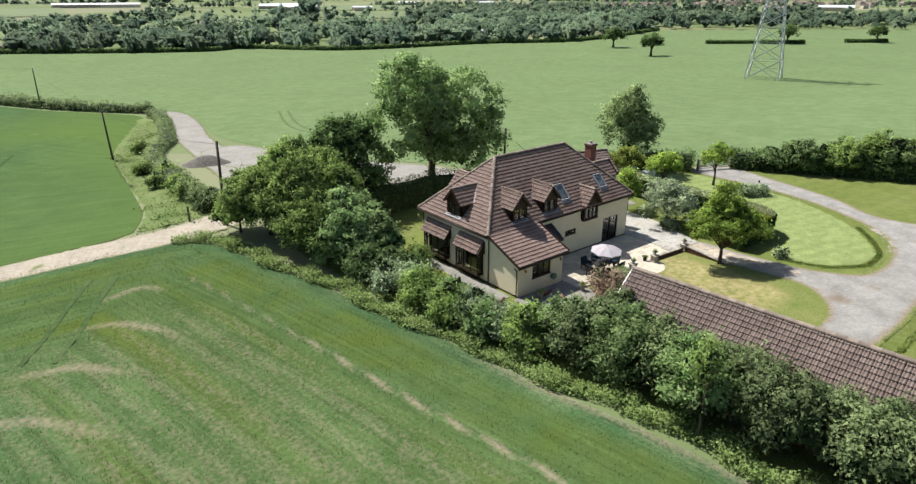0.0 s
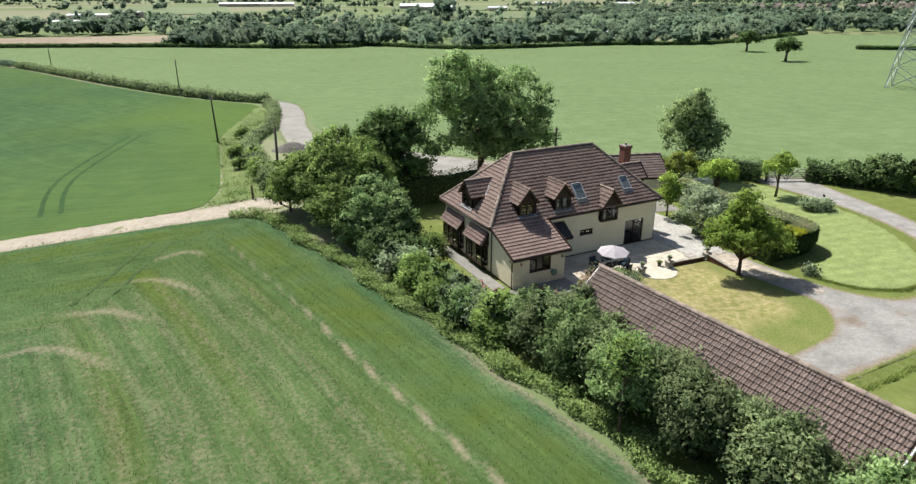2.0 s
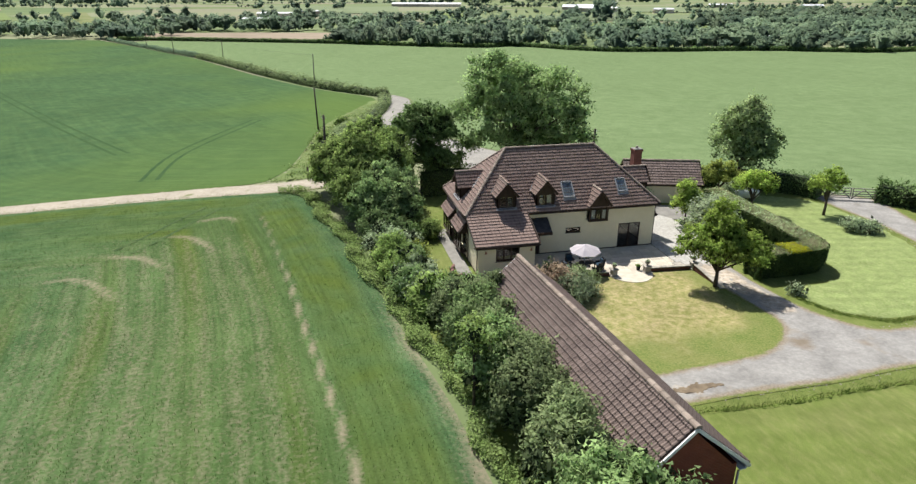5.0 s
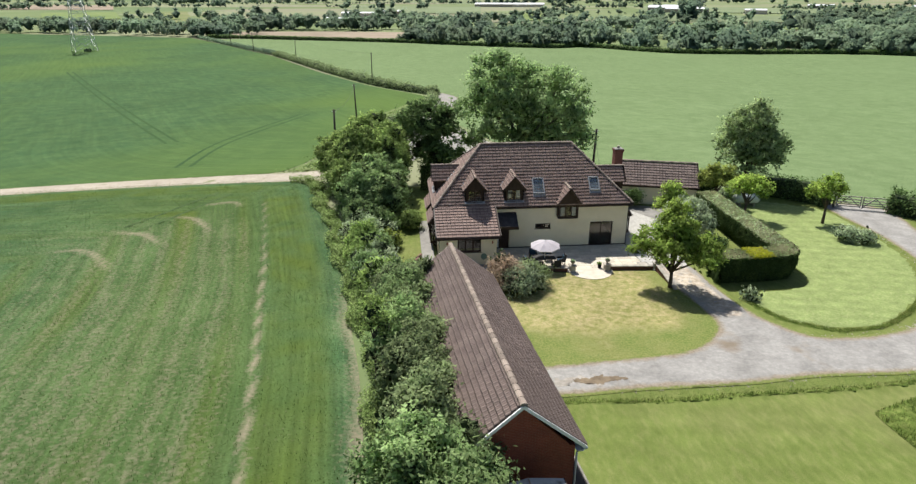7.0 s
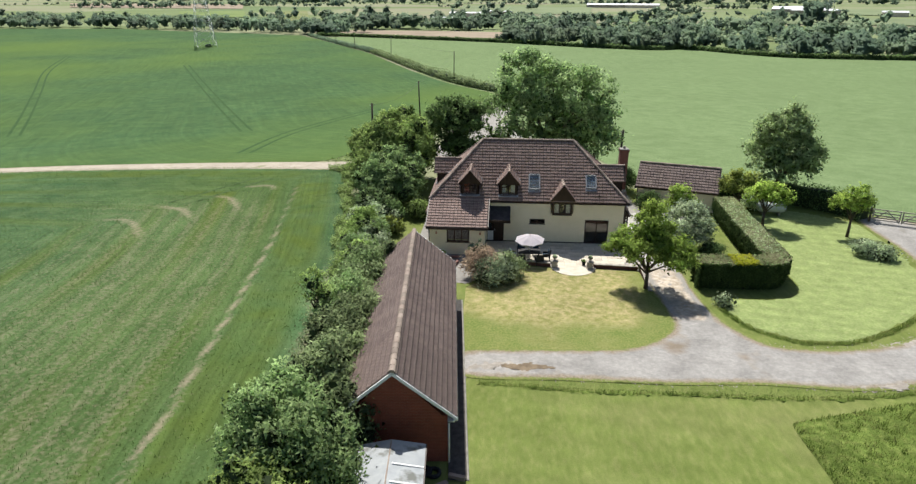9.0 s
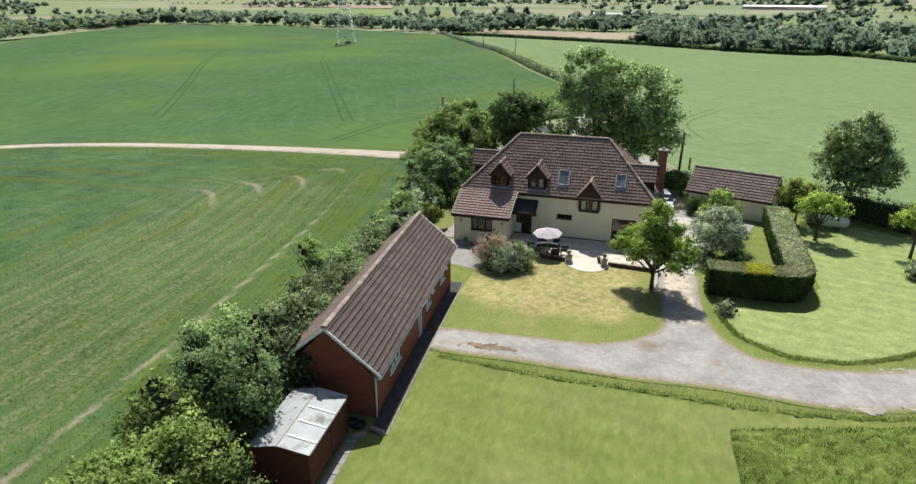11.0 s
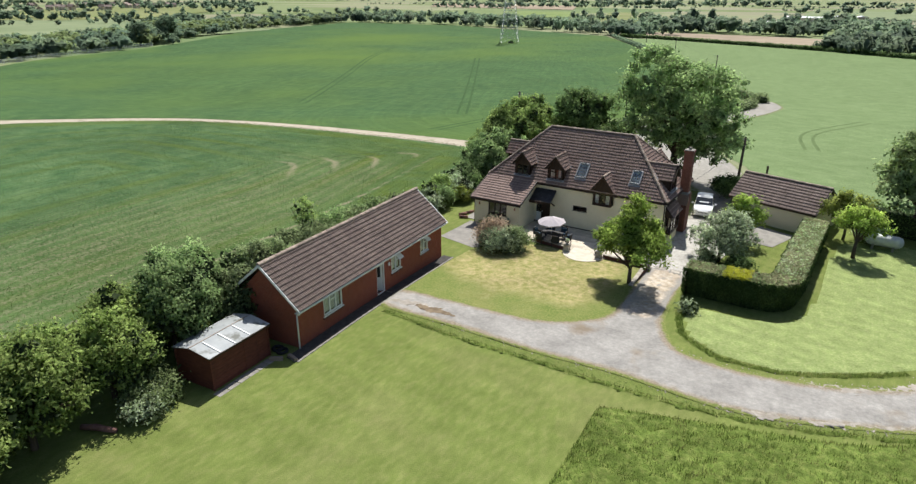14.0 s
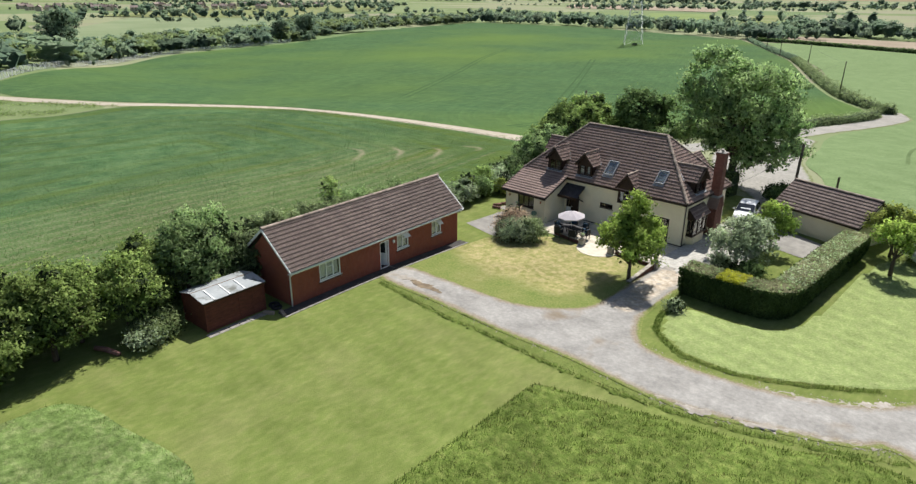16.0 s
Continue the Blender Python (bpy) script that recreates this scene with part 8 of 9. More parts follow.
# ---- hedges ----
HB = [(47.3, 23.5), (49.2, 23.45), (51.2, 23.5), (52.4, 23.8), (53.0, 24.9), (53.15, 28), (53.25, 32), (53.4, 35.2), (53.5, 38.2)]
hb = curve(HB, 0.5)
rs = np.random.RandomState(17)
dd = np.gradient(hb, axis=0)
dd /= np.hypot(*dd.T)[:, None]
nn = np.stack([-dd[:, 1], dd[:, 0]], 1)
t = thing("clipped_hedge", pose(47, 23, 0), "tall clipped box hedge with a flat bleached top", "hedge")
W, Hh = 0.97, 2.05
g = Geo()
pr = [(-0.56, 0), (-0.86, 0.9), (-0.88, 1.75), (-0.76, 1.92), (0.76, 1.92), (0.88, 1.75), (0.86, 0.9), (0.56, 0)]
for p, q in zip(hb, nn):
    for u, w in pr:
        c = p + q * u
        g.v.append((c[0] - 47, c[1] - 23, gz(*c) + w))
k = len(pr)
for s in range(len(hb) - 1):
    g.f += [(s * k + j, s * k + j + 1, (s + 1) * k + j + 1, (s + 1) * k + j) for j in range(k - 1)]
g.f += [tuple(range(k)), tuple(range((len(hb) - 1) * k, len(hb) * k))]
# near-black core: the shade within the clipped hedge, given by colour
part("heart", g, M["leaf_shade"], t)
n = 40000
i = rs.randint(0, len(hb), n)
side = np.sign(rs.randn(n))
z = rs.rand(n) * 1.97
P = np.column_stack([hb[i] + nn[i] * (side * (W - 0.06 - 0.36 * np.maximum(0, 1 - z / 1.0) + 0.05 * rs.randn(n)))[:, None] + dd[i] * (rs.rand(n) - 0.5)[:, None] * 0.6, z])
N = np.column_stack([nn[i] * side[:, None], np.full(n, 0.2)])
e0 = rs.rand(2600)
end = np.column_stack([hb[0] - dd[0] * (0.03 + 0.04 * rs.randn(2600))[:, None] + nn[0] * ((e0 * 2 - 1) * W)[:, None], rs.rand(2600) * 1.95])
P, N = np.vstack([P, end]), np.vstack([N, np.tile([*-dd[0], 0.2], (2600, 1))])
P[:, 2] += ground(P[:, 0], P[:, 1])
# side leaves coloured darker than the top, standing in for shaded faces
part("side_foliage", leaf_mesh("side_foliage", P - [47, 23, 0], N, 0.17, rs, 0.5, M["leaf_box_shaded"], N), M["leaf_box_shaded"], t)


def hedge_top(name, lo, hi, n, mat, label):
    i = rs.randint(int(lo * len(hb)), max(int(hi * len(hb)), int(lo * len(hb)) + 1), n)
    u = (rs.rand(n) * 2 - 1) * 0.93
    zz = Hh - 0.05 + (0.06 if mat == "leaf_gold" else 0) + 0.06 * rs.randn(n) - 0.12 * np.abs(u) ** 6
    P = np.column_stack([hb[i] + nn[i] * u[:, None] + dd[i] * (rs.rand(n) - 0.5)[:, None] * 0.6, zz])
    P[:, 2] += ground(P[:, 0], P[:, 1])
    up = np.tile([0, 0, 1.0], (n, 1))
    part(name, leaf_mesh(name, P - [47, 23, 0], up, 0.15, rs, 0.45, M[mat], up), M[mat], t, label)


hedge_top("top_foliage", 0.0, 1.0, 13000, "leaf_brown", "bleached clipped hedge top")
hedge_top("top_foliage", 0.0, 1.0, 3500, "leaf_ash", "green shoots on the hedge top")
hedge_top("top_foliage", 0.11, 0.19, 2600, "leaf_gold", "yellow patch on the hedge top")
hedge_top("top_foliage", 0.35, 0.95, 3000, "leaf_grey", "grey climber over the hedge top")

hedge_row("yard_hedge", [(27.0, 48.8), (31, 48.9), (36, 48.6), (40.4, 48.0)], 1.9, 2.9, M["leaf_dark"], "dark green clipped hedge behind the house", dense=0.86, size=0.16, ragged=0.15)
hedge_row("north_hedge", [(55, 46.0), (58, 45.4), (62, 44.0), (65.2, 41.6), (66.5, 39.4)], 2.0, 2.2, M["leaf_dark"], "dark green hedge along the garden's north side", dense=0.79, size=0.18, ragged=0.25)
hedge_row("east_hedge", [(71.7, 37.4), (74, 34.2), (76.6, 29.8), (79, 25), (81.5, 19), (84, 12), (87, 4), (90, -6)], 2.2, [2.0, 2.2, 2.6, 2.8, 2.8, 2.8], M["leaf_dark"], "leafy boundary hedge along the garden's east side", dense=0.5, size=0.3, ragged=0.5)
rs = np.random.RandomState(29)
c = curve([(74.5, 33.6), (76.6, 29.8), (79, 25), (81.5, 19), (84, 12), (87, 4), (90, -6)], 0.5)
for i in range(0, len(c), 5):
    x, y = c[i] + rs.randn(2) * 0.35
    h = (2.8 + 1.6 * min(1, i / 22)) * (0.85 + 0.35 * rs.rand())
    bush("boundary_shrub", x, y, h, 1.5 + 0.5 * rs.rand(), M[rs.choice(["leaf_mid", "leaf_ash", "leaf_dark"])], "tall leafy shrub in the boundary hedge", "shrub", "boundary hedge shrubs", dense=0.42, size=0.3)
hedge_row("lane_hedge", [(18.2, 60.5), (18.7, 66), (19.2, 74), (19.8, 82), (21, 92), (23.5, 100), (27, 107), (29.2, 116), (31.6, 126), (33.2, 135), (33, 140)], 1.9, [1.6, 1.5, 1.4, 1.2, 1.1, 1.3, 1.5, 1.5], M["leaf_beam"], "trimmed rough hedge beside the lane", dense=0.75, size=0.24, ragged=0.8)
for x, y, h, r in ((18.2, 62.4, 2.0, 1.4), (18.0, 67.5, 1.7, 1.2), (18.5, 72.6, 1.7, 1.2), (19.3, 79.5, 1.7, 1.2), (18.0, 85.5, 1.5, 1.1), (21.6, 101, 1.6, 1.2), (17.2, 76.5, 1.3, 1.0)):
    bush("lane_shrub", x, y, h, r, M["leaf_beam" if r > 1.3 else "leaf_mid"], "rounded hedge shrub beside the lane", "shrub", "lane shrubs", dense=0.5, size=0.24)
hedge_row("roadside_hedge", [(34.5, 146), (27, 157), (18.5, 172), (4, 205), (-15, 252), (-28, 282)], 2.2, [1.6, 2.0, 1.8, 1.6, 1.4], M["leaf_beam"], "straggling bushy hedge along the far lane", dense=0.5, size=0.34, ragged=0.9)
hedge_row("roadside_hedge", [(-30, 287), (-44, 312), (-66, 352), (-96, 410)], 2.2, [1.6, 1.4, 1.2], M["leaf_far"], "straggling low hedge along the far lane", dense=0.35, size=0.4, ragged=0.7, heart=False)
FARH = [(-90, 408), (-66, 399), (26, 357), (68, 329), (103, 311), (122, 316), (156, 276), (229, 268), (289, 249), (409, 283)]
hedge_row("far_hedge", FARH, 2.6, 1.9, M["leaf_dark"], "long clipped dark field hedge in the distance", dense=0.16, size=0.62, ragged=0.3)
for a, b in (((322, 192), (343, 177)), ((346, 175), (364, 161)), ((389, 150), (408, 137))):
    hedge_row("field_hedge", [a, ((a[0] + b[0]) / 2, (a[1] + b[1]) / 2), b], 2.4, 2.0, M["leaf_dark"], "short clipped hedge standing in the field", dense=0.5, size=0.4, ragged=0.15)

# single trees in the far fields
for x, y, s in ((240, 168, 1.0), (264, 207, 1.0), (356, 166, 1.05), (403, 140, 1.0)):
    tree("field_tree", x, y, [(0, 0, 6.0 * s, 4.4 * s, 4.4 * s, 3.0 * s), (-2.4 * s, 0.5, 5.2 * s, 3.0 * s, 3 * s, 2.4 * s), (2.6 * s, -0.5, 5.4 * s, 3.1 * s, 3.1 * s, 2.5 * s)], 3.2, 0.5, 1500, 0.75, M["leaf_dark"], "lone rounded dark tree in the pale field", group="lone field trees", clump=0.6)

# ---- grass and crop blades ----
P = scatter(np.vstack([edge[(edge[:, 1] > -20) & (edge[:, 0] > -42)], [(-42, -20)]]), 110000, 4)
bd = bare_south(P, None)
P = P[bd < 0.3 + 0.2 * np.random.RandomState(3).rand(len(P))]
blades("crop_blades", P, 0.11, 0.03, M["blade"], "blades of the young cereal crop", "crop", lift=0.19)
P = scatter(MEADOW, 420000, 5)
blades("meadow_grass", P[(P[:, 1] > -6) & (P[:, 0] < 72)][:110000], 0.2, 0.034, M["grass"], "long unmown meadow grass", "grass", lift=0.06)
blades("meadow_grass", scatter(MEADOW_W, 22000, 6), 0.17, 0.024, M["grass"], "long unmown meadow grass", "grass", lift=0.06)
blades("verge_grass", np.vstack([scatter(VERGE, 14000, 7), scatter(ISLAND, 10000, 8)]), 0.17, 0.02, M["grass"], "tufted verge grass", "grass", lift=0.08)
LANEV = ribbon(curve([(15.2, 61), (16.6, 76), (18.6, 96), (25.5, 117), (29.5, 132)], 2), 3.6)
blades("lane_verge_grass", scatter(LANEV, 14000, 9), 0.22, 0.035, M["grass"], "rough verge grass beside the lane", "grass")
TRV = ribbon(curve([(-52, 36), (-47.4, 43), (-42.6, 49.6), (-34.4, 53.6), (-15, 56), (8, 55)], 2), 0.8)
blades("track_verge_grass", scatter(TRV, 9000, 10), 0.25, 0.03, M["grass"], "grass growing along the track edge", "grass")
# tufts on the lawn at its edges
P = scatter(GARDEN, 36000, 11)
for hole in (DRIVE, FRONT, [(26.2, 22), (47, 22), (47, 41), (26.2, 41)], [(26, -4), (32.5, -4), (32.5, 20), (26, 20)], [(46, 38), (56, 36), (57, 47), (46, 48)]):
    P = P[~inside(P, np.asarray(hole, float))]
blades("lawn_tufts", P, 0.05, 0.03, M["grass"], "short tufts in the mown lawn", "grass", lift=0.01)
# rough grass and weeds between the lane, the track and the fields
rs = np.random.RandomState(77)
spit = np.array([(-58.5, 27), (-59, 20), (-57, 14), (-59, 4), (-84, 2), (-84, 9), (-70, 17), (-62, 23)])
for area, n in ((LANEV, 2600), (spit, 3500), (np.array([(11.5, 58.6), (15, 58.4), (19, 61), (21, 70), (17.5, 70)]), 900)):
    c = scatter(area, max(40, n // 60), 78)
    P = c[rs.randint(0, len(c), n)] + rs.randn(n, 2) * 0.7
    V, F = leaf_quads(np.column_stack([P, ground(*P.T) + 0.02 + 0.4 * rs.rand(n) ** 2]), np.tile([0, 0, 1.0], (n, 1)), 0.2, rs, 0.7)
    single("rough_weeds", np_mesh("rough_weeds", V, F, M["weed"]), M["weed"], "patches of rough weeds on the verge", "weeds", kind="stuff")
# loose stones along the drive's margins
n = 2200
c = np.vstack([curve([(31.6, 9.95), (42.6, 10), (46.7, 10.35), (51.6, 10.15), (54.2, 10.6), (57.7, 12), (61.6, 14.1)], 0.3), curve([(48.6, 14.6), (49.9, 14), (52.7, 14), (55.4, 14.6), (58.3, 15.9), (61, 18.4), (64.6, 24.6), (65.9, 31)], 0.3), curve([(52, 10.2), (54.2, 10.6), (57.7, 12), (61.6, 14.1)], 0.15), curve([(55.4, 14.6), (58.3, 15.9), (61, 18.4)], 0.15)])
P = c[rs.randint(0, len(c), n)] + rs.randn(n, 2) * 0.28
a = rs.rand(n) * 6.28
r = 0.02 + 0.04 * rs.rand(n) ** 3
ring = np.array([(1, 0, -0.3), (0.1, 0.9, -0.3), (-0.9, 0.1, -0.3), (0, -0.8, -0.3), (0.1, 0.05, 0.7)])
V = np.empty((n, 5, 3))
V[..., 0] = ring[:, 0] * np.cos(a)[:, None] - ring[:, 1] * np.sin(a)[:, None]
V[..., 1] = ring[:, 0] * np.sin(a)[:, None] + ring[:, 1] * np.cos(a)[:, None]
V[..., 2] = ring[:, 2]
V = V * r[:, None, None] + np.column_stack([P, ground(*P.T) + 0.045])[:, None]
F = (np.array([(0, 1, 4), (1, 2, 4), (2, 3, 4), (3, 0, 4)])[None] + 5 * np.arange(n)[:, None, None]).reshape(-1, 3)
single("loose_stones", np_mesh("loose_stones", V.reshape(-1, 3), F, M["stone"]), M["stone"], "pale loose stones along the drive margins", "stones", kind="stuff")
STRIP = ribbon(curve([(32.3, 9.5), (42, 9.4), (47.5, 9.5), (51.5, 9.75), (55, 10.5), (58, 11.7), (61.6, 13.6)], 0.6), 1.0)
blades("strip_grass", scatter(STRIP, 16000, 14), 0.1, 0.022, M["weed"], "rough unmown grass between verge and drive", "grass", lift=0.01)


# ---- pylons ----
def pylon(x, y, r, h=46.0, thick=1.0):
    t = thing("pylon", pose(x, y, gz(x, y), 0, 0, r), "tall galvanised steel lattice electricity pylon", "pylon", "electricity pylons")
    wd = lambda z: 4.3 * (1 - z / h) ** 1.15 + 0.55
    zs = [0, 5.5, 10.5, 15, 19, 22.5, 26, 29, 32, 35, 38, 41, 44, h]
    for sx in (-1, 1):
        for sy in (-1, 1):
            part("leg", Geo().tube([(sx * wd(z), sy * wd(z), z - (0.5 if z == 0 else 0)) for z in zs], 0.18 * thick, 4), M["steel"], t)
    for ax in range(4):
        c, s = (1, 0, -1, 0)[ax], (0, 1, 0, -1)[ax]
        f = lambda a, z: (wd(z) * (c - a * s), wd(z) * (s + a * c), z)
        g = Geo()
        for k, (z0, z1) in enumerate(zip(zs[:-1], zs[1:])):
            g.beam(f(-1, z0), f(1, z1), 0.15 * thick).beam(f(1, z0), f(-1, z1), 0.15 * thick)
            if k:
                g.beam(f(-1, z0), f(1, z0), 0.11 * thick)
            zm = (z0 + z1) / 2
            g.beam(f(-1, zm), f(0, zm), 0.07).beam(f(1, zm), f(0, zm), 0.07)
        part("bracing", g, M["steel"], t)
    for z, L in ((27, 6.5), (34, 8), (41, 6)):
        for s in (-1, 1):
            g = Geo()
            for sy in (-1, 1):
                g.beam((s * wd(z), sy * wd(z), z), (s * L, 0, z + 0.4), 0.14).beam((s * wd(z + 2.5), sy * wd(z + 2.5), z + 2.5), (s * L, 0, z + 0.4), 0.12)
            part("crossarm", g, M["steel"], t)
            part("insulator", Geo().tube([(s * L, 0, z + 0.4), (s * L, 0, z - 2.2)], 0.12, 6), M["stone"], t)


pylon(200, 98.5, 20)
pylon(-122, 314, 35, thick=0.6)
pylon(330, 640, 20, thick=0.6)
bush("field_bush", -119, 310, 1.2, 1.6, M["leaf_far"], "scrub growing under the pylon", "shrub", dense=0.3, size=0.4)


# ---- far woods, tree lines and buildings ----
# leaf colours of the far trees, with haze already in them
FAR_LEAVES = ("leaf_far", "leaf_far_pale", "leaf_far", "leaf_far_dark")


def clumps(poly, n, per, seed, sx=110, sy=22):
    """Places of trees gathered in copses and lines."""
    rs = np.random.RandomState(seed)
    c = scatter(poly, n, seed)
    return np.vstack([p + rs.randn(per, 2) * [sx * (0.4 + rs.rand()), sy * (0.4 + rs.rand())] for p in c])


def far_tree_kind(seed, tall=1.0, leaves=74, nu=5, nv=3, boughs=4, tuft=0.14):
    """One distant tree of unit height: several rounded boughs, with leaf tufts all over them."""
    rs = np.random.RandomState(seed)
    lobes = [(0, 0, 0.52, 0.30, 0.30, 0.42)]
    for k in range(boughs):
        a = 2 * math.pi * (k + rs.rand()) / boughs
        q, z = 0.16 + 0.16 * rs.rand(), 0.26 + 0.5 * rs.rand()
        q *= 1.15 - 0.7 * max(0, z - 0.45)
        lobes.append((math.cos(a) * q, math.sin(a) * q, z, 0.16 + 0.08 * rs.rand(), 0.16 + 0.08 * rs.rand(), 0.15 + 0.1 * rs.rand()))
    lobes.append((0.1 * rs.randn(), 0.1 * rs.randn(), 0.86, 0.13, 0.13, 0.14))
    lobes = np.array(lobes)
    lobes[:, [0, 1, 3, 4]] /= tall
    lobes[:, 3:] *= 1.08
    V, F, R, k0 = [], [], [], 0
    u, w = np.meshgrid(2 * np.pi * np.arange(nu) / nu, np.linspace(-0.8, 1, nv) * np.pi / 2, indexing="ij")
    d = np.stack([np.cos(u) * np.cos(w), np.sin(u) * np.cos(w), np.sin(w)], -1).reshape(-1, 3)
    i, j = np.meshgrid(np.arange(nu), np.arange(nv - 1), indexing="ij")
    quad = np.stack([i * nv + j, (i + 1) % nu * nv + j, (i + 1) % nu * nv + j + 1, i * nv + j + 1], -1).reshape(-1, 4)
    for b in lobes:
        V.append(b[:3] + d * b[3:] * (0.8 + 0.1 * rs.randn(len(d), 1)))
        R.append(d * 0.55 + [0, 0, 0.75])
        F.append(quad + k0)
        k0 += len(d)
    which = rs.choice(len(lobes), leaves, p=lobes[:, 3:].prod(1) ** 0.67 / (lobes[:, 3:].prod(1) ** 0.67).sum())
    e = rs.randn(leaves, 3)
    e /= np.linalg.norm(e, axis=1)[:, None]
    e[:, 2] = np.where(e[:, 2] < -0.4, -e[:, 2], e[:, 2])
    P = lobes[which, :3] + e * lobes[which, 3:] * (0.8 + 0.3 * rs.rand(leaves, 1))
    LV, LF = leaf_quads(P, e, tuft, rs, 0.5)
    V, R, F = np.vstack(V + [LV]), np.vstack(R + [np.repeat(e * 0.5 + [0, 0, 0.8], 4, 0)]), np.vstack(F + [LF[:, ::-1] + k0])
    V[:, 2] = np.maximum(V[:, 2], -0.02)
    return V, F, R / np.linalg.norm(R, axis=1)[:, None]


FAR_KINDS = {True: [far_tree_kind(300 + k, (0.8, 0.95, 1.0, 1.25, 0.72)[k]) for k in range(5)], False: [far_tree_kind(320 + k, (0.75, 0.95, 1.2)[k], 16, 5, 3, 2, 0.19) for k in range(3)]}


def far_wood(name, P, rs, h, label, mat=None, fine=True, spread=1.0, palette=FAR_LEAVES, vary=0.75):
    """Many distant trees in one mass, each of its own height, girth and shade."""
    kinds = rs.randint(0, len(palette), len(P))
    for leafy_mat in ([mat] if mat else sorted(set(palette))):
        V, F, R, T, k0 = [], [], [], [], 0
        for (x, y), kd in zip(P, kinds):
            if not mat and palette[kd] != leafy_mat:
                continue
            tv, tf, tr = FAR_KINDS[fine][rs.randint(len(FAR_KINDS[fine]))]
            H = h * (0.5 + vary * rs.rand() ** 1.3)
            a, g = rs.rand() * 6.28, spread * (0.98 + 0.4 * rs.rand())
            c, q = math.cos(a), math.sin(a)
            turn = np.array([[c, q, 0], [-q, c, 0], [0, 0, 1.0]])
            V.append(tv @ turn * [H * g, H * g, H] + [x, y, gz(x, y) - 0.3])
            R.append(tr @ turn)
            F.append(tf + k0)
            T.append(np.full(len(tv), np.clip(0.14 * rs.randn(), -0.25, 0.3)))
            k0 += len(tv)
        if not V:
            continue
        me = np_mesh(name, np.vstack(V), np.vstack(F), M[leafy_mat])
        me.polygons.foreach_set("use_smooth", np.ones(len(me.polygons), bool))
        me.normals_split_custom_set_from_vertices(np.vstack(R).astype(np.float32).tolist())
        me.attributes.new("tone", "FLOAT", "POINT").data.foreach_set("value", np.concatenate(T).astype(np.float32))
        single(name, me, M[leafy_mat], label, "woodland", kind="stuff")


rs = np.random.RandomState(41)


def band(line, lo, hi, n):
    c = curve(line, 6)
    d = np.gradient(c, axis=0)
    d /= np.hypot(*d.T)[:, None]
    i = rs.randint(0, len(c), n)
    return c[i] + np.stack([-d[i, 1], d[i, 0]], 1) * (lo + (hi - lo) * rs.rand(n))[:, None] + rs.randn(n, 2) * 3


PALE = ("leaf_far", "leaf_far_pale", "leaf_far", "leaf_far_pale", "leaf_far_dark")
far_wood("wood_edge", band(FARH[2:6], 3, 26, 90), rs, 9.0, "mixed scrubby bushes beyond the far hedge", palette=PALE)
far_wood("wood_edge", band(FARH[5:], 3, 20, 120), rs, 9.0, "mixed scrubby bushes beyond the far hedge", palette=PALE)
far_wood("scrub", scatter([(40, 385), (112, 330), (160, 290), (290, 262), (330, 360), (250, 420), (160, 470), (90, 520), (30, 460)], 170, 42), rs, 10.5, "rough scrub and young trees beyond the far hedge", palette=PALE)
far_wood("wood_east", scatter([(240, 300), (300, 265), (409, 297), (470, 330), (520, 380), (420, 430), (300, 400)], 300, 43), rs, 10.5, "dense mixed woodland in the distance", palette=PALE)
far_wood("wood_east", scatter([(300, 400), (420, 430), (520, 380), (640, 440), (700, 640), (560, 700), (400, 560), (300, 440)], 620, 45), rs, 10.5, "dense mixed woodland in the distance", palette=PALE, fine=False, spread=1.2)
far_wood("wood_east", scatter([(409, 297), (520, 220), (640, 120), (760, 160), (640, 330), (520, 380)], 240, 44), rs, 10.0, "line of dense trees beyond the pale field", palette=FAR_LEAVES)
for x, y, k, kd in ((46, 362, 1.0, 0), (82, 327, 1.0, 1), (112, 318, 1.5, 2), (162, 290, 1.3, 2), (186, 284, 1.4, 2), (236, 272, 1.25, 2), (262, 268, 1.0, 2), (214, 470, 1.7, 1), (286, 640, 2.2, 2), (318, 640, 2.8, 2), (64, 480, 1.5, 1)):
    far_wood("large_tree", np.array([(x, y), (x + 4, y + 3), (x - 4, y + 4)]), rs, 9.0 * k, "larger dark tree standing among the scrub", "leaf_far_dark" if kd == 2 else "leaf_far", vary=0.5, spread=0.9)
WESTL = [(-112, 16), (-160, 45), (-222, 93), (-262, 187), (-342, 310), (-380, 470)]
WEST = ("leaf_scrub", "leaf_far", "leaf_scrub", "leaf_far_dark", "leaf_far_pale")
far_wood("west_scrub", band(WESTL, 2, 45, 560), rs, 7.2, "scrubby trees along the western field edge", spread=1.25, palette=WEST)
far_wood("west_wood", band(WESTL[1:], 30, 62, 130), rs, 6.0, "dense scrubby woodland to the west", spread=1.25, palette=WEST)
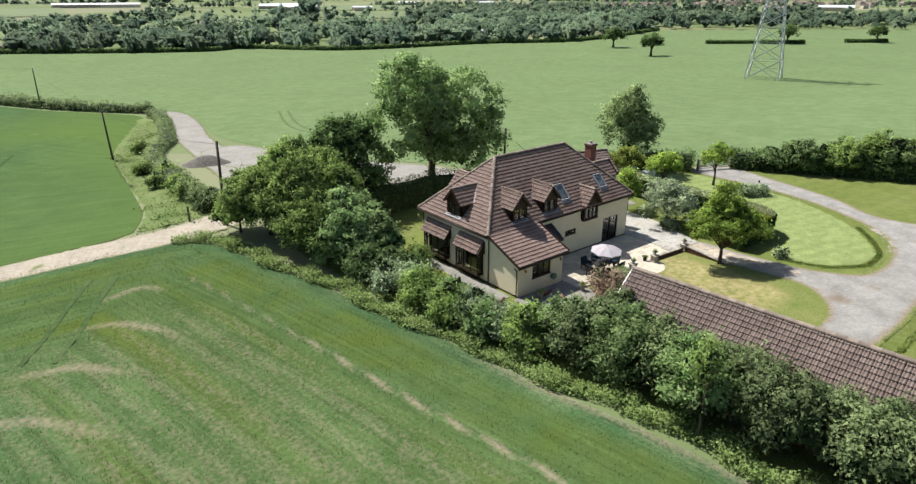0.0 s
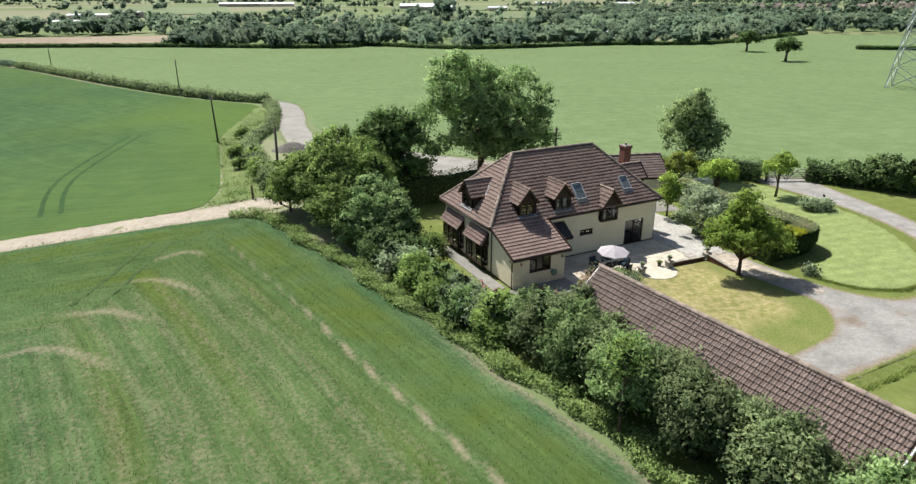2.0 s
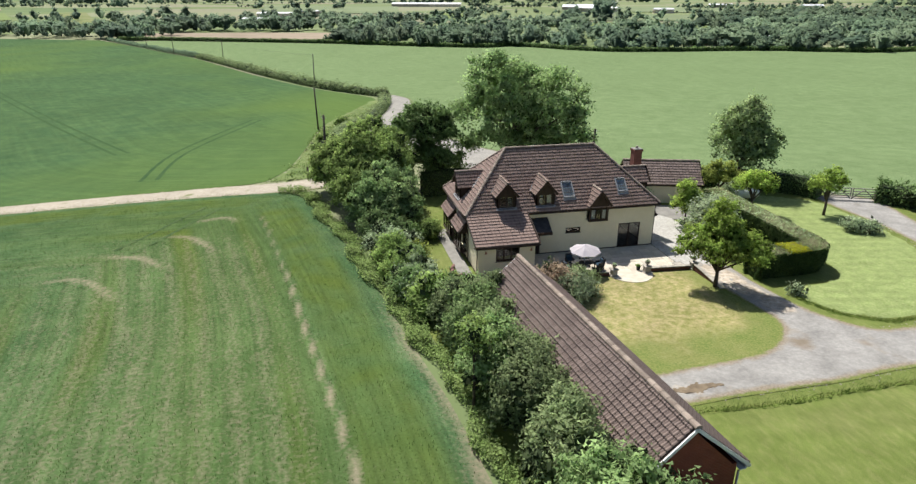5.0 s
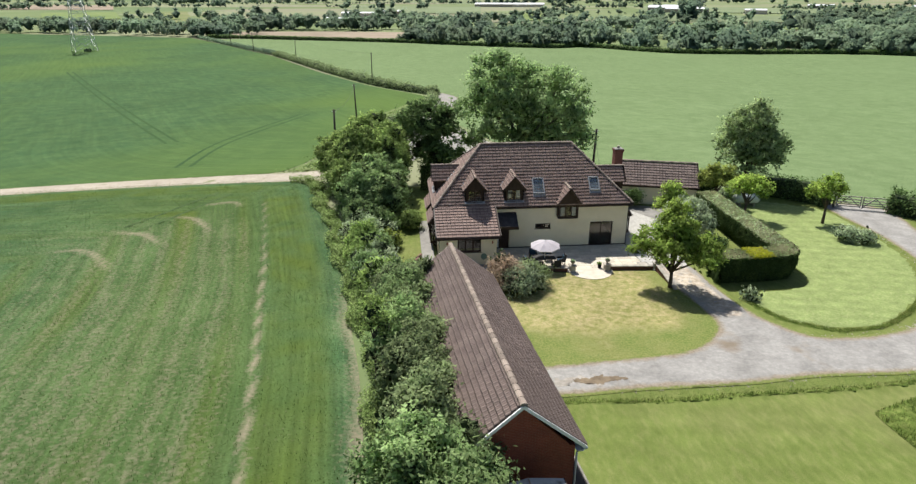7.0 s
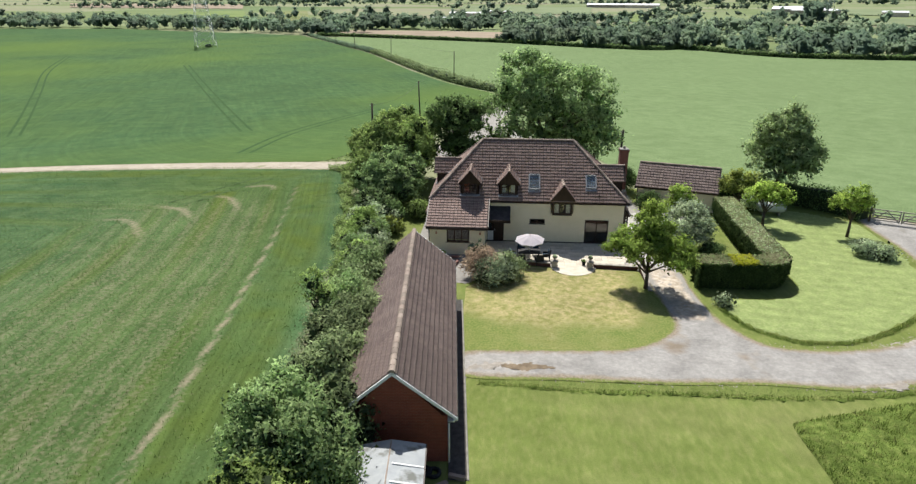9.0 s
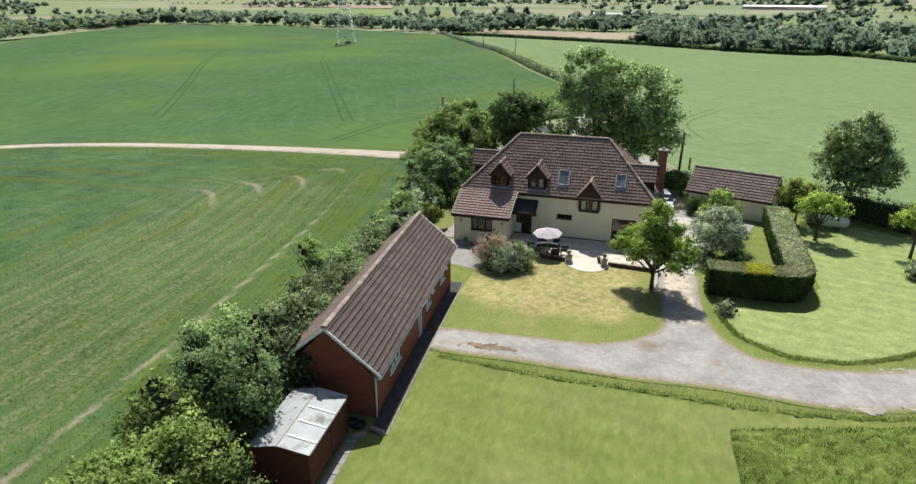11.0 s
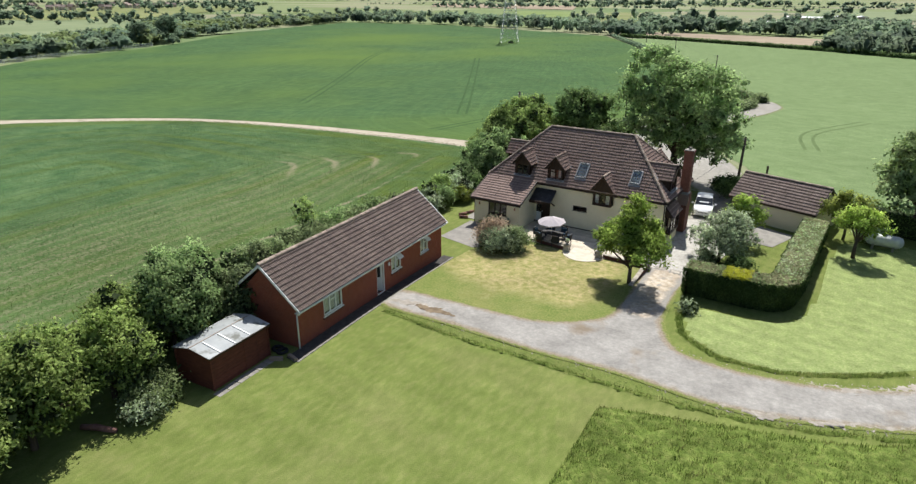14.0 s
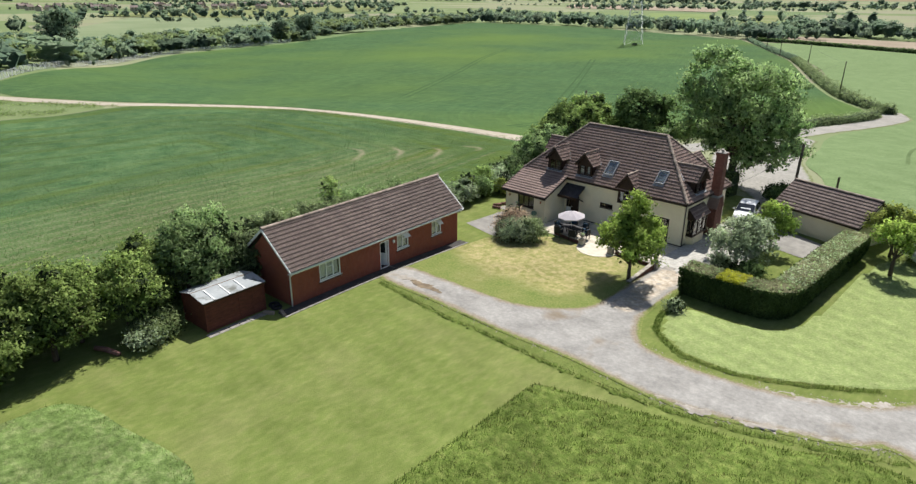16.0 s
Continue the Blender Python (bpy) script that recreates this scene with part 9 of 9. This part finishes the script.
for x, y, k in ((-182, 52, 1.05), (-200, 56, 0.8), (-277, 207, 0.85), (-270, 186, 0.7)):
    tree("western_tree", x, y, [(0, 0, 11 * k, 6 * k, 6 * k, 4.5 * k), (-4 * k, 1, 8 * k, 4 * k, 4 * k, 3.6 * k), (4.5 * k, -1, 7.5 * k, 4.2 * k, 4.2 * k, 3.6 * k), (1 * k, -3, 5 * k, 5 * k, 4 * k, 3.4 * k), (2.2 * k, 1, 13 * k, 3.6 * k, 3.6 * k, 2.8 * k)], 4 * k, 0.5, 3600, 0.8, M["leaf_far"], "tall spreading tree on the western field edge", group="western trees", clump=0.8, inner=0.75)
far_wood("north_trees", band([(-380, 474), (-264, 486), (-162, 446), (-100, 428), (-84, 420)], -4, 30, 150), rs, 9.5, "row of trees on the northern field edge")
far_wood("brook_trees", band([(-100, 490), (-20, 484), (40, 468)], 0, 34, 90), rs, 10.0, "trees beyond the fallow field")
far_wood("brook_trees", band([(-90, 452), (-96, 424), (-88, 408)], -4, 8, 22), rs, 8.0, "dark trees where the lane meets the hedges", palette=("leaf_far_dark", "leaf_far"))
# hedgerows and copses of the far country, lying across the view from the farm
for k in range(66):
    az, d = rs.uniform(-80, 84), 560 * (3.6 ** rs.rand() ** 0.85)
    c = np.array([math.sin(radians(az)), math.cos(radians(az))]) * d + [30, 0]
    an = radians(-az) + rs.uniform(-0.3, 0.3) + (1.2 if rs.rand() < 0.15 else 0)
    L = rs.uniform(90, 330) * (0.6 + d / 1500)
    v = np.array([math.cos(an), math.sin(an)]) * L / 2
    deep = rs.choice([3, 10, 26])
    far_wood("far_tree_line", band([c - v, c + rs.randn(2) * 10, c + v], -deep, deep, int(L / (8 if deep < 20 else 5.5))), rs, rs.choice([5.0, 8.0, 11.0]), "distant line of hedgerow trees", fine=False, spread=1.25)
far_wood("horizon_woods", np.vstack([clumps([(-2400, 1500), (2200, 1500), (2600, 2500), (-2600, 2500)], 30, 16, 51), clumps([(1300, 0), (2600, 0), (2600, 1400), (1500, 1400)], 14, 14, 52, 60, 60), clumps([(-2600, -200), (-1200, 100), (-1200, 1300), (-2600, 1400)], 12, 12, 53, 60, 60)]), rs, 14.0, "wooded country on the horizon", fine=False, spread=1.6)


def far_house(name, x, y, w, l, h, r, wall, roof, label, category, group, pitch=0.5, chimney=False):
    t = thing(name, pose(x, y, gz(x, y) - 0.5, 0, 0, r), label, category, group)
    part("wall", Geo().box((-w / 2, -l / 2, 0), (w / 2, l / 2, h)), M[wall], t)
    rz = h + w / 2 * pitch
    part("roof", Geo().prism([(-w / 2 - 0.3, h), (w / 2 + 0.3, h), (0, rz)], lambda p: (p[0], -l / 2 - 0.3, p[1]), lambda p: (p[0], l / 2 + 0.3, p[1])), M[roof], t)
    if chimney:
        part("chimney", Geo().box((-0.4, l * 0.2, rz - 0.6), (0.4, l * 0.2 + 0.8, rz + 1)), M["brick_plain"], t)
        for s in (-1, 1):
            for k in (-1, 1):
                for z in (1.0, 3.4):
                    part("window", Geo().box((s * w / 2 - 0.05, k * l * 0.22 - 0.7, z), (s * w / 2 + 0.05, k * l * 0.22 + 0.7, z + 1.2)), M["carglass"], t)
    return t


for x, y, w, l, r in ((437, 973, 26, 60, 60), (470, 1010, 24, 50, 60), (488, 819, 14, 26, 70), (415, 900, 14, 24, 40), (450, 900, 14, 22, 40), (753, 1088, 16, 40, 50), (868, 996, 18, 34, 60), (-14, 740, 9, 38, 80), (12, 800, 10, 16, 10), (32, 800, 10, 16, 10), (212, 1255, 20, 70, 75), (269, 1240, 20, 70, 75), (225, 313, 9, 20, 60), (252, 300, 5, 26, 65), (892, 428, 20, 50, 30), (1000, 407, 22, 44, 20), (-20, 590, 8, 30, 80)):
    far_house("farm_shed", x, y, w, l, 5, r, "farwall" if x != 892 else "brick_plain", "barnroof" if x not in (892, 225) else "farroof", "large pale-roofed farm building in the distance", "farm building", "distant farm buildings", 0.25)
proto = far_house("town_house", 1000, 560, 7.5, 10, 5.2, 20, "farwall", "farroof", "small brick house in the far town", "house", "houses of the far town", 0.8, True)
rs = np.random.RandomState(61)
for (cx, cy, sx, sy, n) in ((1100, 620, 260, 150, 46), (1350, 520, 240, 160, 30), (860, 700, 160, 80, 14), (-980, 430, 90, 120, 16), (-1100, 640, 160, 140, 22), (-1120, 300, 140, 80, 14)):
    for k in range(n):
        x, y = cx + rs.uniform(-1, 1) * sx, cy + rs.uniform(-1, 1) * sy
        copy_thing(proto, pose(x, y, gz(x, y) - 0.5, 0, 0, rs.choice([20, 110, 65, 155])))
# mesh fence along the western field edge
c = curve([(-112, 18), (-160, 47), (-222, 95), (-261, 187)], 3)
fence = thing("mesh_fence", pose(-112, 18, gz(-112, 18)), "grey wire mesh fence along the western field edge", "fence")
o = np.array([-112, 18, gz(-112, 18)])
wires = Geo()
for i, (p, q) in enumerate(zip(c[:-1], c[1:])):
    a, b = np.array([*p, gz(*p)]) - o, np.array([*q, gz(*q)]) - o
    part("post", Geo().beam(a - [0, 0, 0.3], a + [0, 0, 1.9], 0.08), M["steel"], fence)
    for z in np.arange(0.1, 1.85, 0.22):
        wires.beam(a + [0, 0, z], b + [0, 0, z], 0.06)
tagged(part("mesh", wires, M["steel"], fence), kind="stuff")
# spoil heap by the lane
rs = np.random.RandomState(5)
g = Geo()
for j in range(9):
    for i in range(20):
        a, u = 2 * math.pi * i / 20, j / 8
        rr = (1 - u) * (1 + 0.14 * noise.noise((math.cos(a) * 2, math.sin(a) * 2, u * 3)))
        g.v.append((3.6 * rr * math.cos(a), 2.2 * rr * math.sin(a), 1.3 * math.sin(u * math.pi / 2) ** 1.3 - 0.1))
for j in range(8):
    g.f += [(j * 20 + i, j * 20 + (i + 1) % 20, (j + 1) * 20 + (i + 1) % 20, (j + 1) * 20 + i) for i in range(20)]
single("spoil_mound", g, M["coal"], "dark heap of spoil beside the lane", "heap", m=pose(26.0, 85.0, gz(26.0, 85.0), 0, 0, -45), smooth=True)
